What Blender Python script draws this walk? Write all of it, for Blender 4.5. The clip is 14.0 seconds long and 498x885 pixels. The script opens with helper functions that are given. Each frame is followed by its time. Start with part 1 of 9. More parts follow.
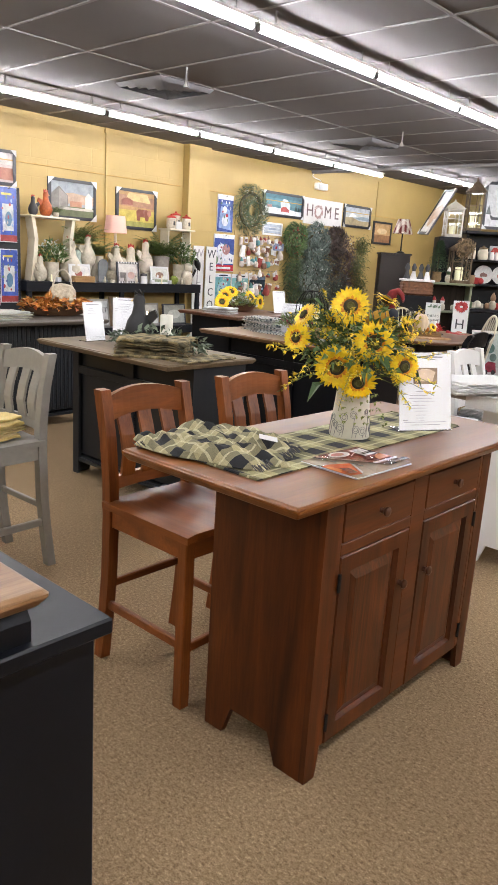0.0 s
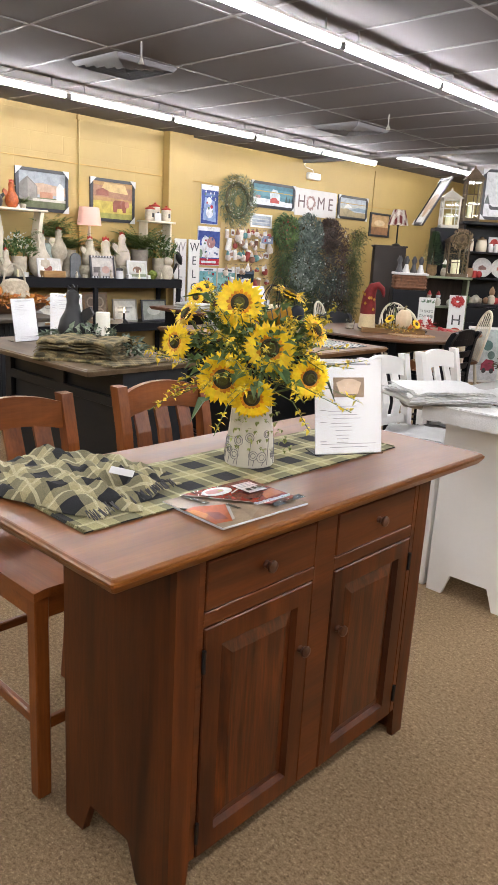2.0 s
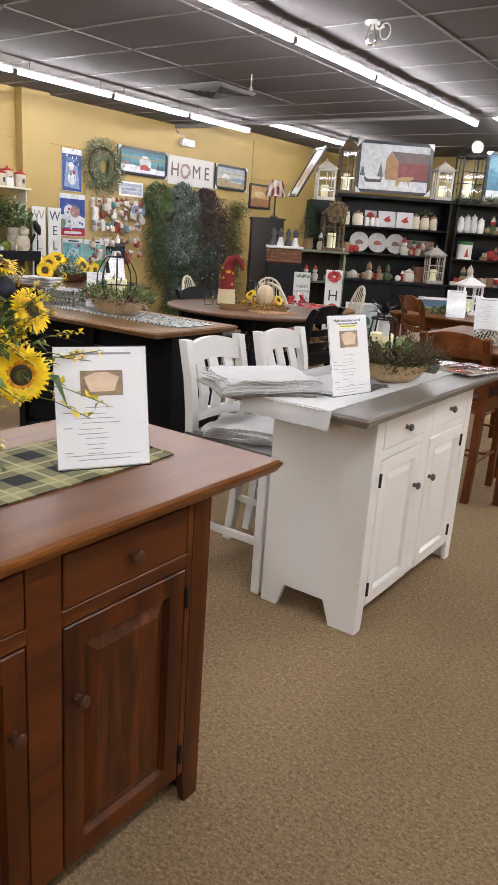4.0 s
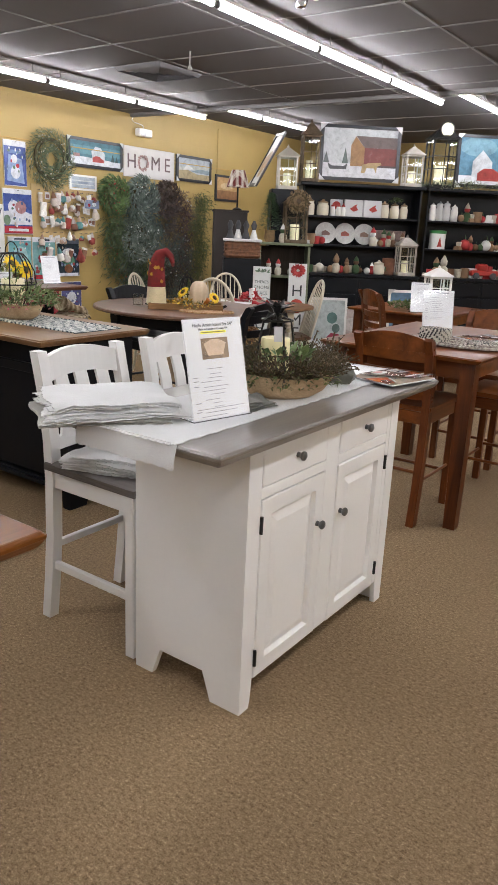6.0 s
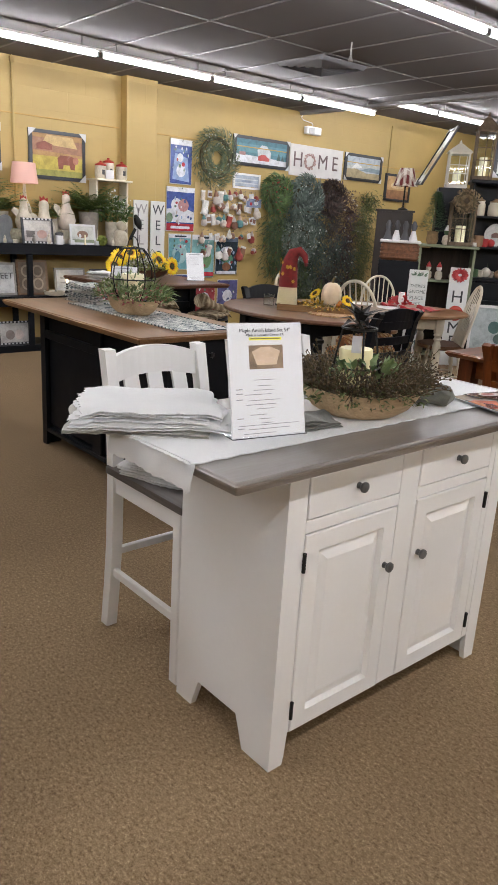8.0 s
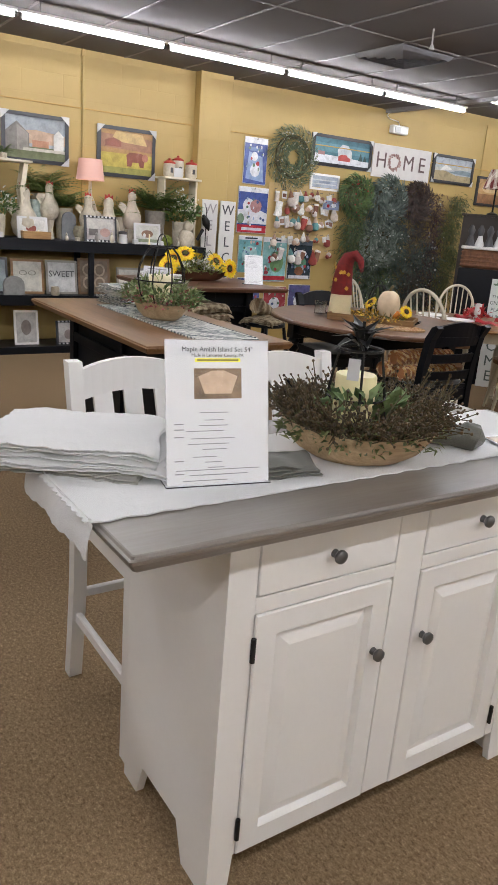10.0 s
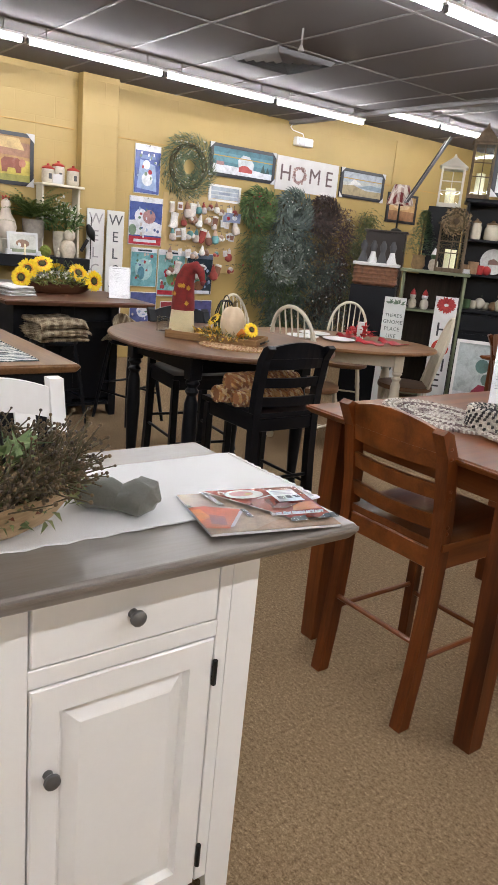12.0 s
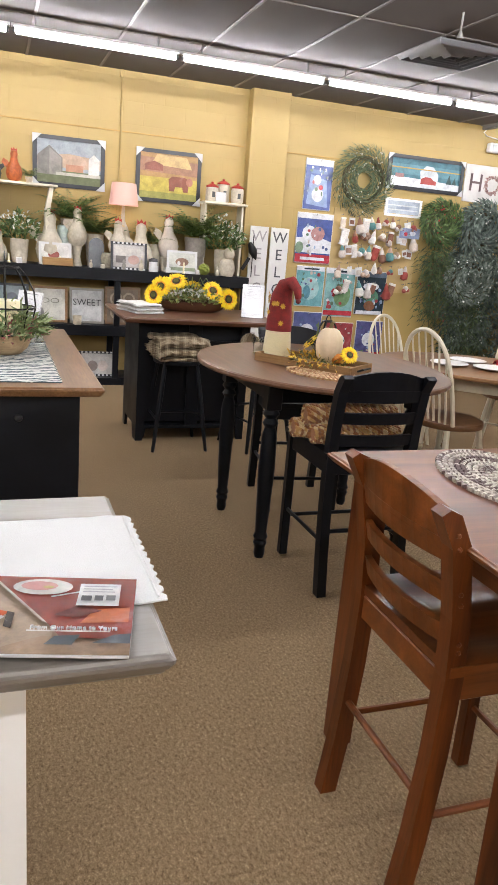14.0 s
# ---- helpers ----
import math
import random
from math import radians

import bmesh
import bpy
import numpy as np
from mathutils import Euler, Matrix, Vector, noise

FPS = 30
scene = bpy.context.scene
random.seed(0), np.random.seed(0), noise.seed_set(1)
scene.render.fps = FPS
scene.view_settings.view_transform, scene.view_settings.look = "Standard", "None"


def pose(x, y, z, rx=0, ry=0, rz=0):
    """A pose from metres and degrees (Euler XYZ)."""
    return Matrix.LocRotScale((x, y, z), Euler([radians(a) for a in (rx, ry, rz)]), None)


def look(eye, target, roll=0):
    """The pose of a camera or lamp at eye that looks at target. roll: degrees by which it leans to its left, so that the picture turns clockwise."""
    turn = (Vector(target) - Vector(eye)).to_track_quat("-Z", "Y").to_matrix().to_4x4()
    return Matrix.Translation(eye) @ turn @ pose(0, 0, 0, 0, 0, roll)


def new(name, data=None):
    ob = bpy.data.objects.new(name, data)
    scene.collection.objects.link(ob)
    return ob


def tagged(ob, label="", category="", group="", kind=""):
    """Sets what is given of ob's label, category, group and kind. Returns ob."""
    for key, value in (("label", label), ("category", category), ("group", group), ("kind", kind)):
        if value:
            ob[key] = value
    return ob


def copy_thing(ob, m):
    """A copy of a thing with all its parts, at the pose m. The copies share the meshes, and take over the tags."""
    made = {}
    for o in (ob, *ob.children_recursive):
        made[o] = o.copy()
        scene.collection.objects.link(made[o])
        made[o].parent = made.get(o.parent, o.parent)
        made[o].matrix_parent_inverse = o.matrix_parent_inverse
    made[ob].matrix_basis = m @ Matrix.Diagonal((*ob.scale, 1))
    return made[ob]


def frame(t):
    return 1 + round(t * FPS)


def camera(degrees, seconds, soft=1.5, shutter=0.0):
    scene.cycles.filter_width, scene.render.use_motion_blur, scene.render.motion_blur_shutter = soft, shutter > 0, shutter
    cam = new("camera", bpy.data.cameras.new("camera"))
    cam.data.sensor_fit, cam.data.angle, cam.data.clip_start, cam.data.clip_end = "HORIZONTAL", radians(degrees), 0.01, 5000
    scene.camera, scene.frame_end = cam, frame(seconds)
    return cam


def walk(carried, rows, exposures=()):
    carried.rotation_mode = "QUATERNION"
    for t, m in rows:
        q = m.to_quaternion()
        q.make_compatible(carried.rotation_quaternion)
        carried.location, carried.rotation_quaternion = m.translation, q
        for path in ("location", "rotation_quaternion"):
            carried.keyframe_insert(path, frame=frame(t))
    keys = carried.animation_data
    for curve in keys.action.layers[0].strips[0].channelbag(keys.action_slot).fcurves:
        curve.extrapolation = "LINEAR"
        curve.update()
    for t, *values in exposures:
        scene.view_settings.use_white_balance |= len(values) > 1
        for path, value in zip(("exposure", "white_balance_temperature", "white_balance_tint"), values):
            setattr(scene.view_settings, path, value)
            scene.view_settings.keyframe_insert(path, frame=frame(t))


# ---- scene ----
cam = camera(38.0, 14.0)
PATH = [
    (0, (0.821, 0.783, 1.483), (-0.472, 2.227, 0.991), 3.5),
    (0.5, (0.769, 0.938, 1.498), (-0.441, 2.459, 1.026), 4.7),
    (1, (0.736, 1.054, 1.489), (-0.455, 2.586, 1.004), 3.4),
    (1.5, (0.74, 1.232, 1.492), (-0.52, 2.699, 0.984), 2.2),
    (2, (0.78, 1.388, 1.478), (-0.538, 2.805, 0.972), 3.2),
    (2.5, (0.796, 1.507, 1.482), (-0.523, 2.925, 0.985), 2.1),
    (3, (0.745, 1.673, 1.486), (-0.504, 3.146, 0.967), 3.8),
    (3.5, (0.733, 1.813, 1.462), (-0.437, 3.347, 0.933), 4.8),
    (4, (0.779, 1.981, 1.465), (-0.325, 3.554, 0.911), 3.9),
    (4.2, (0.805, 2.072, 1.471), (-0.294, 3.656, 0.937), 3.5),
    (6.3, (0.821, 2.799, 1.449), (-0.287, 4.362, 0.875), 2.3),
    (6.5, (0.835, 2.862, 1.456), (-0.357, 4.361, 0.878), 2.3),
    (7, (0.867, 2.984, 1.46), (-0.494, 4.339, 0.902), 4.3),
    (7.5, (0.898, 3.048, 1.452), (-0.542, 4.314, 0.882), 3.6),
    (7.7, (0.897, 3.073, 1.447), (-0.542, 4.336, 0.868), 3.5),
    (9.8, (0.731, 3.548, 1.442), (-0.813, 4.685, 0.872), 4.1),
    (10, (0.738, 3.611, 1.435), (-0.846, 4.682, 0.847), 4.5),
    (10.5, (0.728, 3.78, 1.42), (-0.825, 4.883, 0.809), 4.3),
    (11, (0.668, 3.968, 1.438), (-0.846, 5.139, 0.856), 6.8),
    (11.5, (0.672, 4.166, 1.429), (-0.801, 5.385, 0.843), 4.9),
    (12, (0.727, 4.43, 1.441), (-0.797, 5.61, 0.905), 5.5),
    (12.5, (0.749, 4.64, 1.433), (-0.752, 5.849, 0.897), 5.8),
    (13, (0.664, 4.883, 1.454), (-0.86, 6.056, 0.904), 7.0),
    (13.5, (0.599, 5.081, 1.452), (-1.133, 5.937, 0.935), 3.3),
    (14, (0.616, 5.23, 1.450), (-1.194, 5.894, 0.917), 4.7),
]
walk(cam, [(t, look(eye, target, roll)) for t, eye, target, roll in PATH],
     [(0.0, 0.57, 6620, 15), (3.0, 0.42, 6620, 15), (4.2, 0.24, 6600, 15), (6.3, 0.15, 6560, 15), (7.7, 0.11, 6560, 15), (9.8, 0.0, 6560, 15), (11.0, 0.04, 6580, 15), (12.5, 0.39, 6620, 15), (14.0, 0.48, 6660, 15)])

# ---- world: a closed shop, only a faint neutral surround ----
world = bpy.data.worlds.new("world")
scene.world = world
world.use_nodes = True
world.node_tree.nodes["Background"].inputs[0].default_value = (0.9, 0.95, 1.0, 1)
world.node_tree.nodes["Background"].inputs[1].default_value = 0.02
TUBE_LIGHT = 61.0


# ---- material helpers ----
def nodes_of(name):
    m = bpy.data.materials.new(name)
    m.use_nodes = True
    return m, m.node_tree.nodes, m.node_tree.links, m.node_tree.nodes["Principled BSDF"]


def ramp(nt, lk, src, stops):
    r = nt.new("ShaderNodeValToRGB")
    while len(r.color_ramp.elements) < len(stops):
        r.color_ramp.elements.new(0.5)
    for e, (p, c) in zip(r.color_ramp.elements, stops):
        e.position, e.color = p, (*c, 1)
    lk.new(src, r.inputs[0])
    return r


def coords(nt, lk, scale=(1, 1, 1), kind="Object"):
    tc, mp = nt.new("ShaderNodeTexCoord"), nt.new("ShaderNodeMapping")
    mp.inputs["Scale"].default_value = scale
    lk.new(tc.outputs[kind], mp.inputs[0])
    return mp.outputs[0]


def noise_tex(nt, lk, vec, scale, detail=4, rough=0.55, dist=0.0):
    n = nt.new("ShaderNodeTexNoise")
    n.inputs["Scale"].default_value, n.inputs["Detail"].default_value = scale, detail
    n.inputs["Roughness"].default_value, n.inputs["Distortion"].default_value = rough, dist
    lk.new(vec, n.inputs["Vector"])
    return n.outputs[0]


def bump(nt, lk, bs, height, strength, dist=0.002):
    b = nt.new("ShaderNodeBump")
    b.inputs["Strength"].default_value, b.inputs["Distance"].default_value = strength, dist
    lk.new(height, b.inputs["Height"])
    lk.new(b.outputs[0], bs.inputs["Normal"])


def mixc(nt, lk, fac, a, b, mode="MIX"):
    m = nt.new("ShaderNodeMix")
    m.data_type, m.blend_type = "RGBA", mode
    for sock, val in ((m.inputs[0], fac), (m.inputs[6], a), (m.inputs[7], b)):
        if isinstance(val, (int, float)):
            sock.default_value = val
        elif isinstance(val, tuple):
            sock.default_value = (*val, 1)
        else:
            lk.new(val, sock)
    return m.outputs[2]


def shade(c, k):
    return tuple(min(1, x * k) for x in c)


CACHE = {}


def paint(c, rough=0.5, var=0.12, scale=6.0, grain=90.0, bmp=0.12, metal=0.0, spec=0.5, coat=0.0):
    """Painted or plain surface: two scales of variation and a fine relief."""
    key = ("paint", tuple(round(x, 3) for x in c), rough, var, scale, grain, bmp, metal, coat)
    if key in CACHE:
        return CACHE[key]
    m, nt, lk, bs = nodes_of("paint")
    v = coords(nt, lk)
    n1 = noise_tex(nt, lk, v, scale, 5)
    n2 = noise_tex(nt, lk, v, grain, 3)
    r = ramp(nt, lk, n1, [(0.25, shade(c, 1 - var)), (0.75, shade(c, 1 + var * 0.6))])
    r2 = ramp(nt, lk, n2, [(0.3, (1 - var * 0.5,) * 3), (0.7, (1, 1, 1))])
    lk.new(mixc(nt, lk, 1.0, r.outputs[0], r2.outputs[0], "MULTIPLY"), bs.inputs["Base Color"])
    rr = ramp(nt, lk, n1, [(0.2, (max(0.05, rough - 0.08),) * 3), (0.8, (min(1, rough + 0.1),) * 3)])
    lk.new(rr.outputs[0], bs.inputs["Roughness"])
    bs.inputs["Metallic"].default_value, bs.inputs["Coat Weight"].default_value = metal, coat
    bs.inputs["Specular IOR Level"].default_value = spec
    bump(nt, lk, bs, n2, bmp)
    CACHE[key] = m
    return m


def wood(dark, light, axis="z", rough=0.35, coat=0.25, spec=0.26, streak=0.74, figure=0.6):
    """Stained timber with its grain along one local axis."""
    key = ("wood", dark, light, axis, rough, spec, streak, figure)
    if key in CACHE:
        return CACHE[key]
    m, nt, lk, bs = nodes_of("wood")
    s = {"x": (1.2, 16, 16), "y": (16, 1.2, 16), "z": (16, 16, 1.2)}[axis]
    info = nt.new("ShaderNodeObjectInfo")
    add = nt.new("ShaderNodeVectorMath")
    add.operation = "ADD"
    mul = nt.new("ShaderNodeMath")
    mul.operation = "MULTIPLY"
    mul.inputs[1].default_value = 23.0
    lk.new(info.outputs["Random"], mul.inputs[0])
    lk.new(coords(nt, lk, s), add.inputs[0])
    lk.new(mul.outputs[0], add.inputs[1])
    v = add.outputs[0]
    grain = noise_tex(nt, lk, v, 0.8, 6, 0.55, figure)
    fine = noise_tex(nt, lk, v, 9.0, 4, 0.6, 0.2)
    stain = noise_tex(nt, lk, coords(nt, lk), 2.2, 3)
    r = ramp(nt, lk, grain, [(0.28, dark), (0.52, tuple((a + b) / 2 for a, b in zip(dark, light))), (0.75, light)])
    r2 = ramp(nt, lk, fine, [(0.32, (streak, streak * 0.95, streak * 0.92)), (0.62, (1, 1, 1))])
    r3 = ramp(nt, lk, stain, [(0.3, (0.86, 0.83, 0.81)), (0.68, (1.0, 1.0, 1.0))])
    c = mixc(nt, lk, 1.0, r.outputs[0], r2.outputs[0], "MULTIPLY")
    c = mixc(nt, lk, 1.0, c, r3.outputs[0], "MULTIPLY")
    lk.new(c, bs.inputs["Base Color"])
    bs.inputs["Roughness"].default_value = rough + 0.12
    bs.inputs["Coat Weight"].default_value, bs.inputs["Coat Roughness"].default_value = coat * 0.3, 0.28
    bs.inputs["Specular IOR Level"].default_value = spec
    bump(nt, lk, bs, fine, 0.02, 0.0006)
    CACHE[key] = m
    return m


def cloth(c, rough=0.9, var=0.2, weave=420.0, bmp=0.4):
    key = ("cloth", c, var, weave)
    if key in CACHE:
        return CACHE[key]
    m, nt, lk, bs = nodes_of("cloth")
    v = coords(nt, lk)
    n1, n2 = noise_tex(nt, lk, v, 9, 4), noise_tex(nt, lk, v, weave, 2)
    r = ramp(nt, lk, n1, [(0.3, shade(c, 1 - var)), (0.7, shade(c, 1 + var * 0.4))])
    r2 = ramp(nt, lk, n2, [(0.35, (0.75,) * 3), (0.6, (1, 1, 1))])
    lk.new(mixc(nt, lk, 1.0, r.outputs[0], r2.outputs[0], "MULTIPLY"), bs.inputs["Base Color"])
    bs.inputs["Roughness"].default_value = rough
    bs.inputs["Sheen Weight"].default_value = 0.2
    bump(nt, lk, bs, n2, bmp, 0.002)
    CACHE[key] = m
    return m


def plaid(base, dark, line, size=0.16, turn=0.0, fine=0.02):
    """Woven check: broad dark bands both ways with thin pale lines."""
    m, nt, lk, bs = nodes_of("plaid")
    tc, mp = nt.new("ShaderNodeTexCoord"), nt.new("ShaderNodeMapping")
    mp.inputs["Rotation"].default_value = (0, 0, radians(turn))
    lk.new(tc.outputs["Object"], mp.inputs[0])
    sep = nt.new("ShaderNodeSeparateXYZ")
    lk.new(mp.outputs[0], sep.inputs[0])

    def op(kind, a, b=None):
        q = nt.new("ShaderNodeMath")
        q.operation = kind
        for i, val in enumerate((a, b)):
            if val is None:
                continue
            if isinstance(val, (int, float)):
                q.inputs[i].default_value = val
            else:
                lk.new(val, q.inputs[i])
        return q.outputs[0]

    bands, lines = [], []
    for i in (0, 1):
        fr = op("FRACT", op("ADD", op("MULTIPLY", sep.outputs[i], 1 / size), 50.0))
        bands.append(op("LESS_THAN", fr, 0.46))
        lines.append(op("LESS_THAN", op("ABSOLUTE", op("SUBTRACT", fr, 0.72)), 0.035))
    amount = op("MULTIPLY", op("ADD", bands[0], bands[1]), 0.5)
    n = noise_tex(nt, lk, tc.outputs["Object"], 350, 2)
    c = mixc(nt, lk, amount, base, dark)
    c = mixc(nt, lk, op("MULTIPLY", op("MAXIMUM", lines[0], lines[1]), 0.7), c, line)
    r = ramp(nt, lk, n, [(0.3, (0.7,) * 3), (0.65, (1.0,) * 3)])
    lk.new(mixc(nt, lk, 1.0, c, r.outputs[0], "MULTIPLY"), bs.inputs["Base Color"])
    bs.inputs["Roughness"].default_value = 0.95
    bump(nt, lk, bs, n, 0.4)
    return m


def leaves(c1, c2, rough=0.55):
    """Foliage: each leaf its own shade."""
    key = ("leaves", c1, c2)
    if key in CACHE:
        return CACHE[key]
    m, nt, lk, bs = nodes_of("foliage")
    g = nt.new("ShaderNodeNewGeometry")
    r = ramp(nt, lk, g.outputs["Random Per Island"], [(0.0, c1), (1.0, c2)])
    n = noise_tex(nt, lk, coords(nt, lk), 60, 3)
    r2 = ramp(nt, lk, n, [(0.3, (0.75,) * 3), (0.7, (1,) * 3)])
    lk.new(mixc(nt, lk, 1.0, r.outputs[0], r2.outputs[0], "MULTIPLY"), bs.inputs["Base Color"])
    bs.inputs["Roughness"].default_value = rough
    CACHE[key] = m
    return m


def glow(c, s):
    m, nt, lk, bs = nodes_of("glow")
    bs.inputs["Base Color"].default_value = (*c, 1)
    bs.inputs["Emission Color"].default_value, bs.inputs["Emission Strength"].default_value = (*c, 1), s
    return m


def glass(rough=0.03, tint=(0.95, 1, 0.98)):
    m, nt, lk, bs = nodes_of("glass")
    bs.inputs["Base Color"].default_value = (*tint, 1)
    bs.inputs["Transmission Weight"].default_value, bs.inputs["Roughness"].default_value = 1.0, rough
    bs.inputs["IOR"].default_value = 1.45
    return m


def carpet_mat():
    m, nt, lk, bs = nodes_of("carpet")
    v = coords(nt, lk)
    big, mid = noise_tex(nt, lk, v, 0.9, 4), noise_tex(nt, lk, coords(nt, lk, (1, 1.35, 1)), 74, 7, 0.85, 0.25)
    fine = noise_tex(nt, lk, v, 210, 3, 0.7)
    r = ramp(nt, lk, mid, [(0.30, (0.085, 0.050, 0.023)), (0.44, (0.235, 0.156, 0.086)), (0.55, (0.355, 0.248, 0.144)), (0.70, (0.62, 0.47, 0.30))])
    r2 = ramp(nt, lk, fine, [(0.32, (0.66,) * 3), (0.6, (1,) * 3)])
    r3 = ramp(nt, lk, big, [(0.3, (0.84, 0.83, 0.82)), (0.7, (1,) * 3)])
    c = mixc(nt, lk, 1.0, r.outputs[0], r2.outputs[0], "MULTIPLY")
    lk.new(mixc(nt, lk, 1.0, c, r3.outputs[0], "MULTIPLY"), bs.inputs["Base Color"])
    bs.inputs["Roughness"].default_value = 0.97
    bs.inputs["Specular IOR Level"].default_value = 0.15
    bump(nt, lk, bs, fine, 0.6, 0.004)
    return m


def block_wall_mat(c, bricks=True):
    """Painted masonry: faint block courses under thick paint."""
    m, nt, lk, bs = nodes_of("painted_block")
    tc = nt.new("ShaderNodeTexCoord")
    sep, com = nt.new("ShaderNodeSeparateXYZ"), nt.new("ShaderNodeCombineXYZ")
    lk.new(tc.outputs["Object"], sep.inputs[0])
    ad = nt.new("ShaderNodeMath")
    lk.new(sep.outputs[0], ad.inputs[0])
    lk.new(sep.outputs[1], ad.inputs[1])
    lk.new(ad.outputs[0], com.inputs[0])
    lk.new(sep.outputs[2], com.inputs[1])
    b = nt.new("ShaderNodeTexBrick")
    b.inputs["Scale"].default_value = 1.0
    b.inputs["Brick Width"].default_value, b.inputs["Row Height"].default_value = 0.406, 0.203
    b.inputs["Mortar Size"].default_value, b.inputs["Mortar Smooth"].default_value = 0.006, 0.7
    lk.new(com.outputs[0], b.inputs["Vector"])
    n1, n2 = noise_tex(nt, lk, tc.outputs["Object"], 1.3, 4), noise_tex(nt, lk, tc.outputs["Object"], 60, 4)
    r = ramp(nt, lk, n1, [(0.3, shade(c, 0.9)), (0.7, shade(c, 1.04))])
    lk.new(r.outputs[0], bs.inputs["Base Color"])
    bs.inputs["Roughness"].default_value = 0.55
    sub = nt.new("ShaderNodeMath")
    sub.operation = "MULTIPLY_ADD"
    sub.inputs[1].default_value = -0.8 if bricks else -0.15
    lk.new(b.outputs["Fac"], sub.inputs[0])
    q = nt.new("ShaderNodeMath")
    q.operation = "MULTIPLY"
    q.inputs[1].default_value = 0.35
    lk.new(n2, q.inputs[0])
    lk.new(q.outputs[0], sub.inputs[2])
    bump(nt, lk, bs, sub.outputs[0], 0.16, 0.005)
    return m


# ---- mesh helpers ----
class Geo:
    """Collects vertices and faces of one mesh."""

    def __init__(self, m=None):
        self.v, self.f, self.mi, self.cur, self.m = [], [], [], 0, m or Matrix()

    def add(self, verts, faces):
        o = len(self.v)
        self.v += [tuple(self.m @ Vector(p)) for p in verts]
        self.f += [tuple(i + o for i in q) for q in faces]
        self.mi += [self.cur] * len(faces)
        return self

    def at(self, m):
        self.m = m
        return self

    def use(self, i):
        self.cur = i
        return self

    def box(self, c, s, b=0.004, m=None):
        """Box with chamfered edges: centre, size, chamfer."""
        h = [x / 2 for x in s]
        b = min(b, *[x * 0.45 for x in h])
        idx, vs, fs = {}, [], []
        sg = [(x, y, z) for x in (-1, 1) for y in (-1, 1) for z in (-1, 1)]
        for k in sg:
            for a in range(3):
                idx[(k, a)] = len(vs)
                vs.append(tuple(c[i] + k[i] * (h[i] - (0 if i == a else b)) for i in range(3)))

        def sign(pairs):
            k = [0, 0, 0]
            for i, val in pairs:
                k[i] = val
            return tuple(k)
        for a in range(3):
            p, q = (a + 1) % 3, (a + 2) % 3
            for e in (-1, 1):
                ring = [idx[(sign([(a, e), (p, i), (q, j)]), a)] for i, j in ((-1, -1), (1, -1), (1, 1), (-1, 1))]
                fs.append(ring if e > 0 else ring[::-1])
            for i in (-1, 1):
                for j in (-1, 1):
                    lo, hi = sign([(a, -1), (p, i), (q, j)]), sign([(a, 1), (p, i), (q, j)])
                    ring = [idx[(lo, p)], idx[(lo, q)], idx[(hi, q)], idx[(hi, p)]]
                    fs.append(ring if i * j > 0 else ring[::-1])
        for k in sg:
            ring = [idx[(k, 0)], idx[(k, 1)], idx[(k, 2)]]
            fs.append(ring if k[0] * k[1] * k[2] > 0 else ring[::-1])
        if m is not None:
            vs = [tuple(m @ Vector(p)) for p in vs]
        return self.add(vs, fs)

    def lathe(self, prof, c=(0, 0, 0), seg=16, m=None, cap=True):
        vs, fs, n = [], [], len(prof)
        for r, z in prof:
            for k in range(seg):
                a = 2 * math.pi * k / seg
                p = Vector((c[0] + r * math.cos(a), c[1] + r * math.sin(a), c[2] + z))
                vs.append(tuple(m @ p) if m is not None else tuple(p))
        for i in range(n - 1):
            for k in range(seg):
                k2 = (k + 1) % seg
                fs.append((i * seg + k, i * seg + k2, (i + 1) * seg + k2, (i + 1) * seg + k))
        if cap:
            fs.append(tuple(range(seg))[::-1])
            fs.append(tuple((n - 1) * seg + k for k in range(seg)))
        return self.add(vs, fs)

    def tube(self, pts, r=0.005, seg=6, closed=False, flat=1.0):
        """Round bar along points; r may be a list."""
        pts = [Vector(p) for p in pts]
        n = len(pts)
        rr = r if isinstance(r, (list, tuple)) else [r] * n
        vs, fs, prev = [], [], None
        for i, p in enumerate(pts):
            a = pts[(i - 1) % n] if closed or i else p
            b = pts[(i + 1) % n] if closed or i < n - 1 else p
            d = (b - a).normalized()
            if prev is None:
                prev = d.orthogonal().normalized()
                if abs(d.z) < 0.95:
                    prev = d.cross(Vector((0, 0, 1))).normalized()
            side = (prev - d * prev.dot(d)).normalized()
            up = d.cross(side)
            prev = side
            for k in range(seg):
                t = 2 * math.pi * (k + 0.5) / seg
                vs.append(tuple(p + side * rr[i] * math.cos(t) + up * rr[i] * flat * math.sin(t)))
        for i in range(n if closed else n - 1):
            j = (i + 1) % n
            for k in range(seg):
                k2 = (k + 1) % seg
                fs.append((i * seg + k, i * seg + k2, j * seg + k2, j * seg + k))
        if not closed:
            fs.append(tuple(range(seg))[::-1])
            fs.append(tuple((n - 1) * seg + k for k in range(seg)))
        return self.add(vs, fs)

    def prism(self, poly, off):
        """Polygon (3D points) pushed along off."""
        n = len(poly)
        off = Vector(off)
        vs = [tuple(Vector(p)) for p in poly] + [tuple(Vector(p) + off) for p in poly]
        fs = [tuple(range(n))[::-1], tuple(range(n, 2 * n))] + [(i, (i + 1) % n, n + (i + 1) % n, n + i) for i in range(n)]
        return self.add(vs, fs)

    def poly(self, pts):
        return self.add(pts, [tuple(range(len(pts)))])

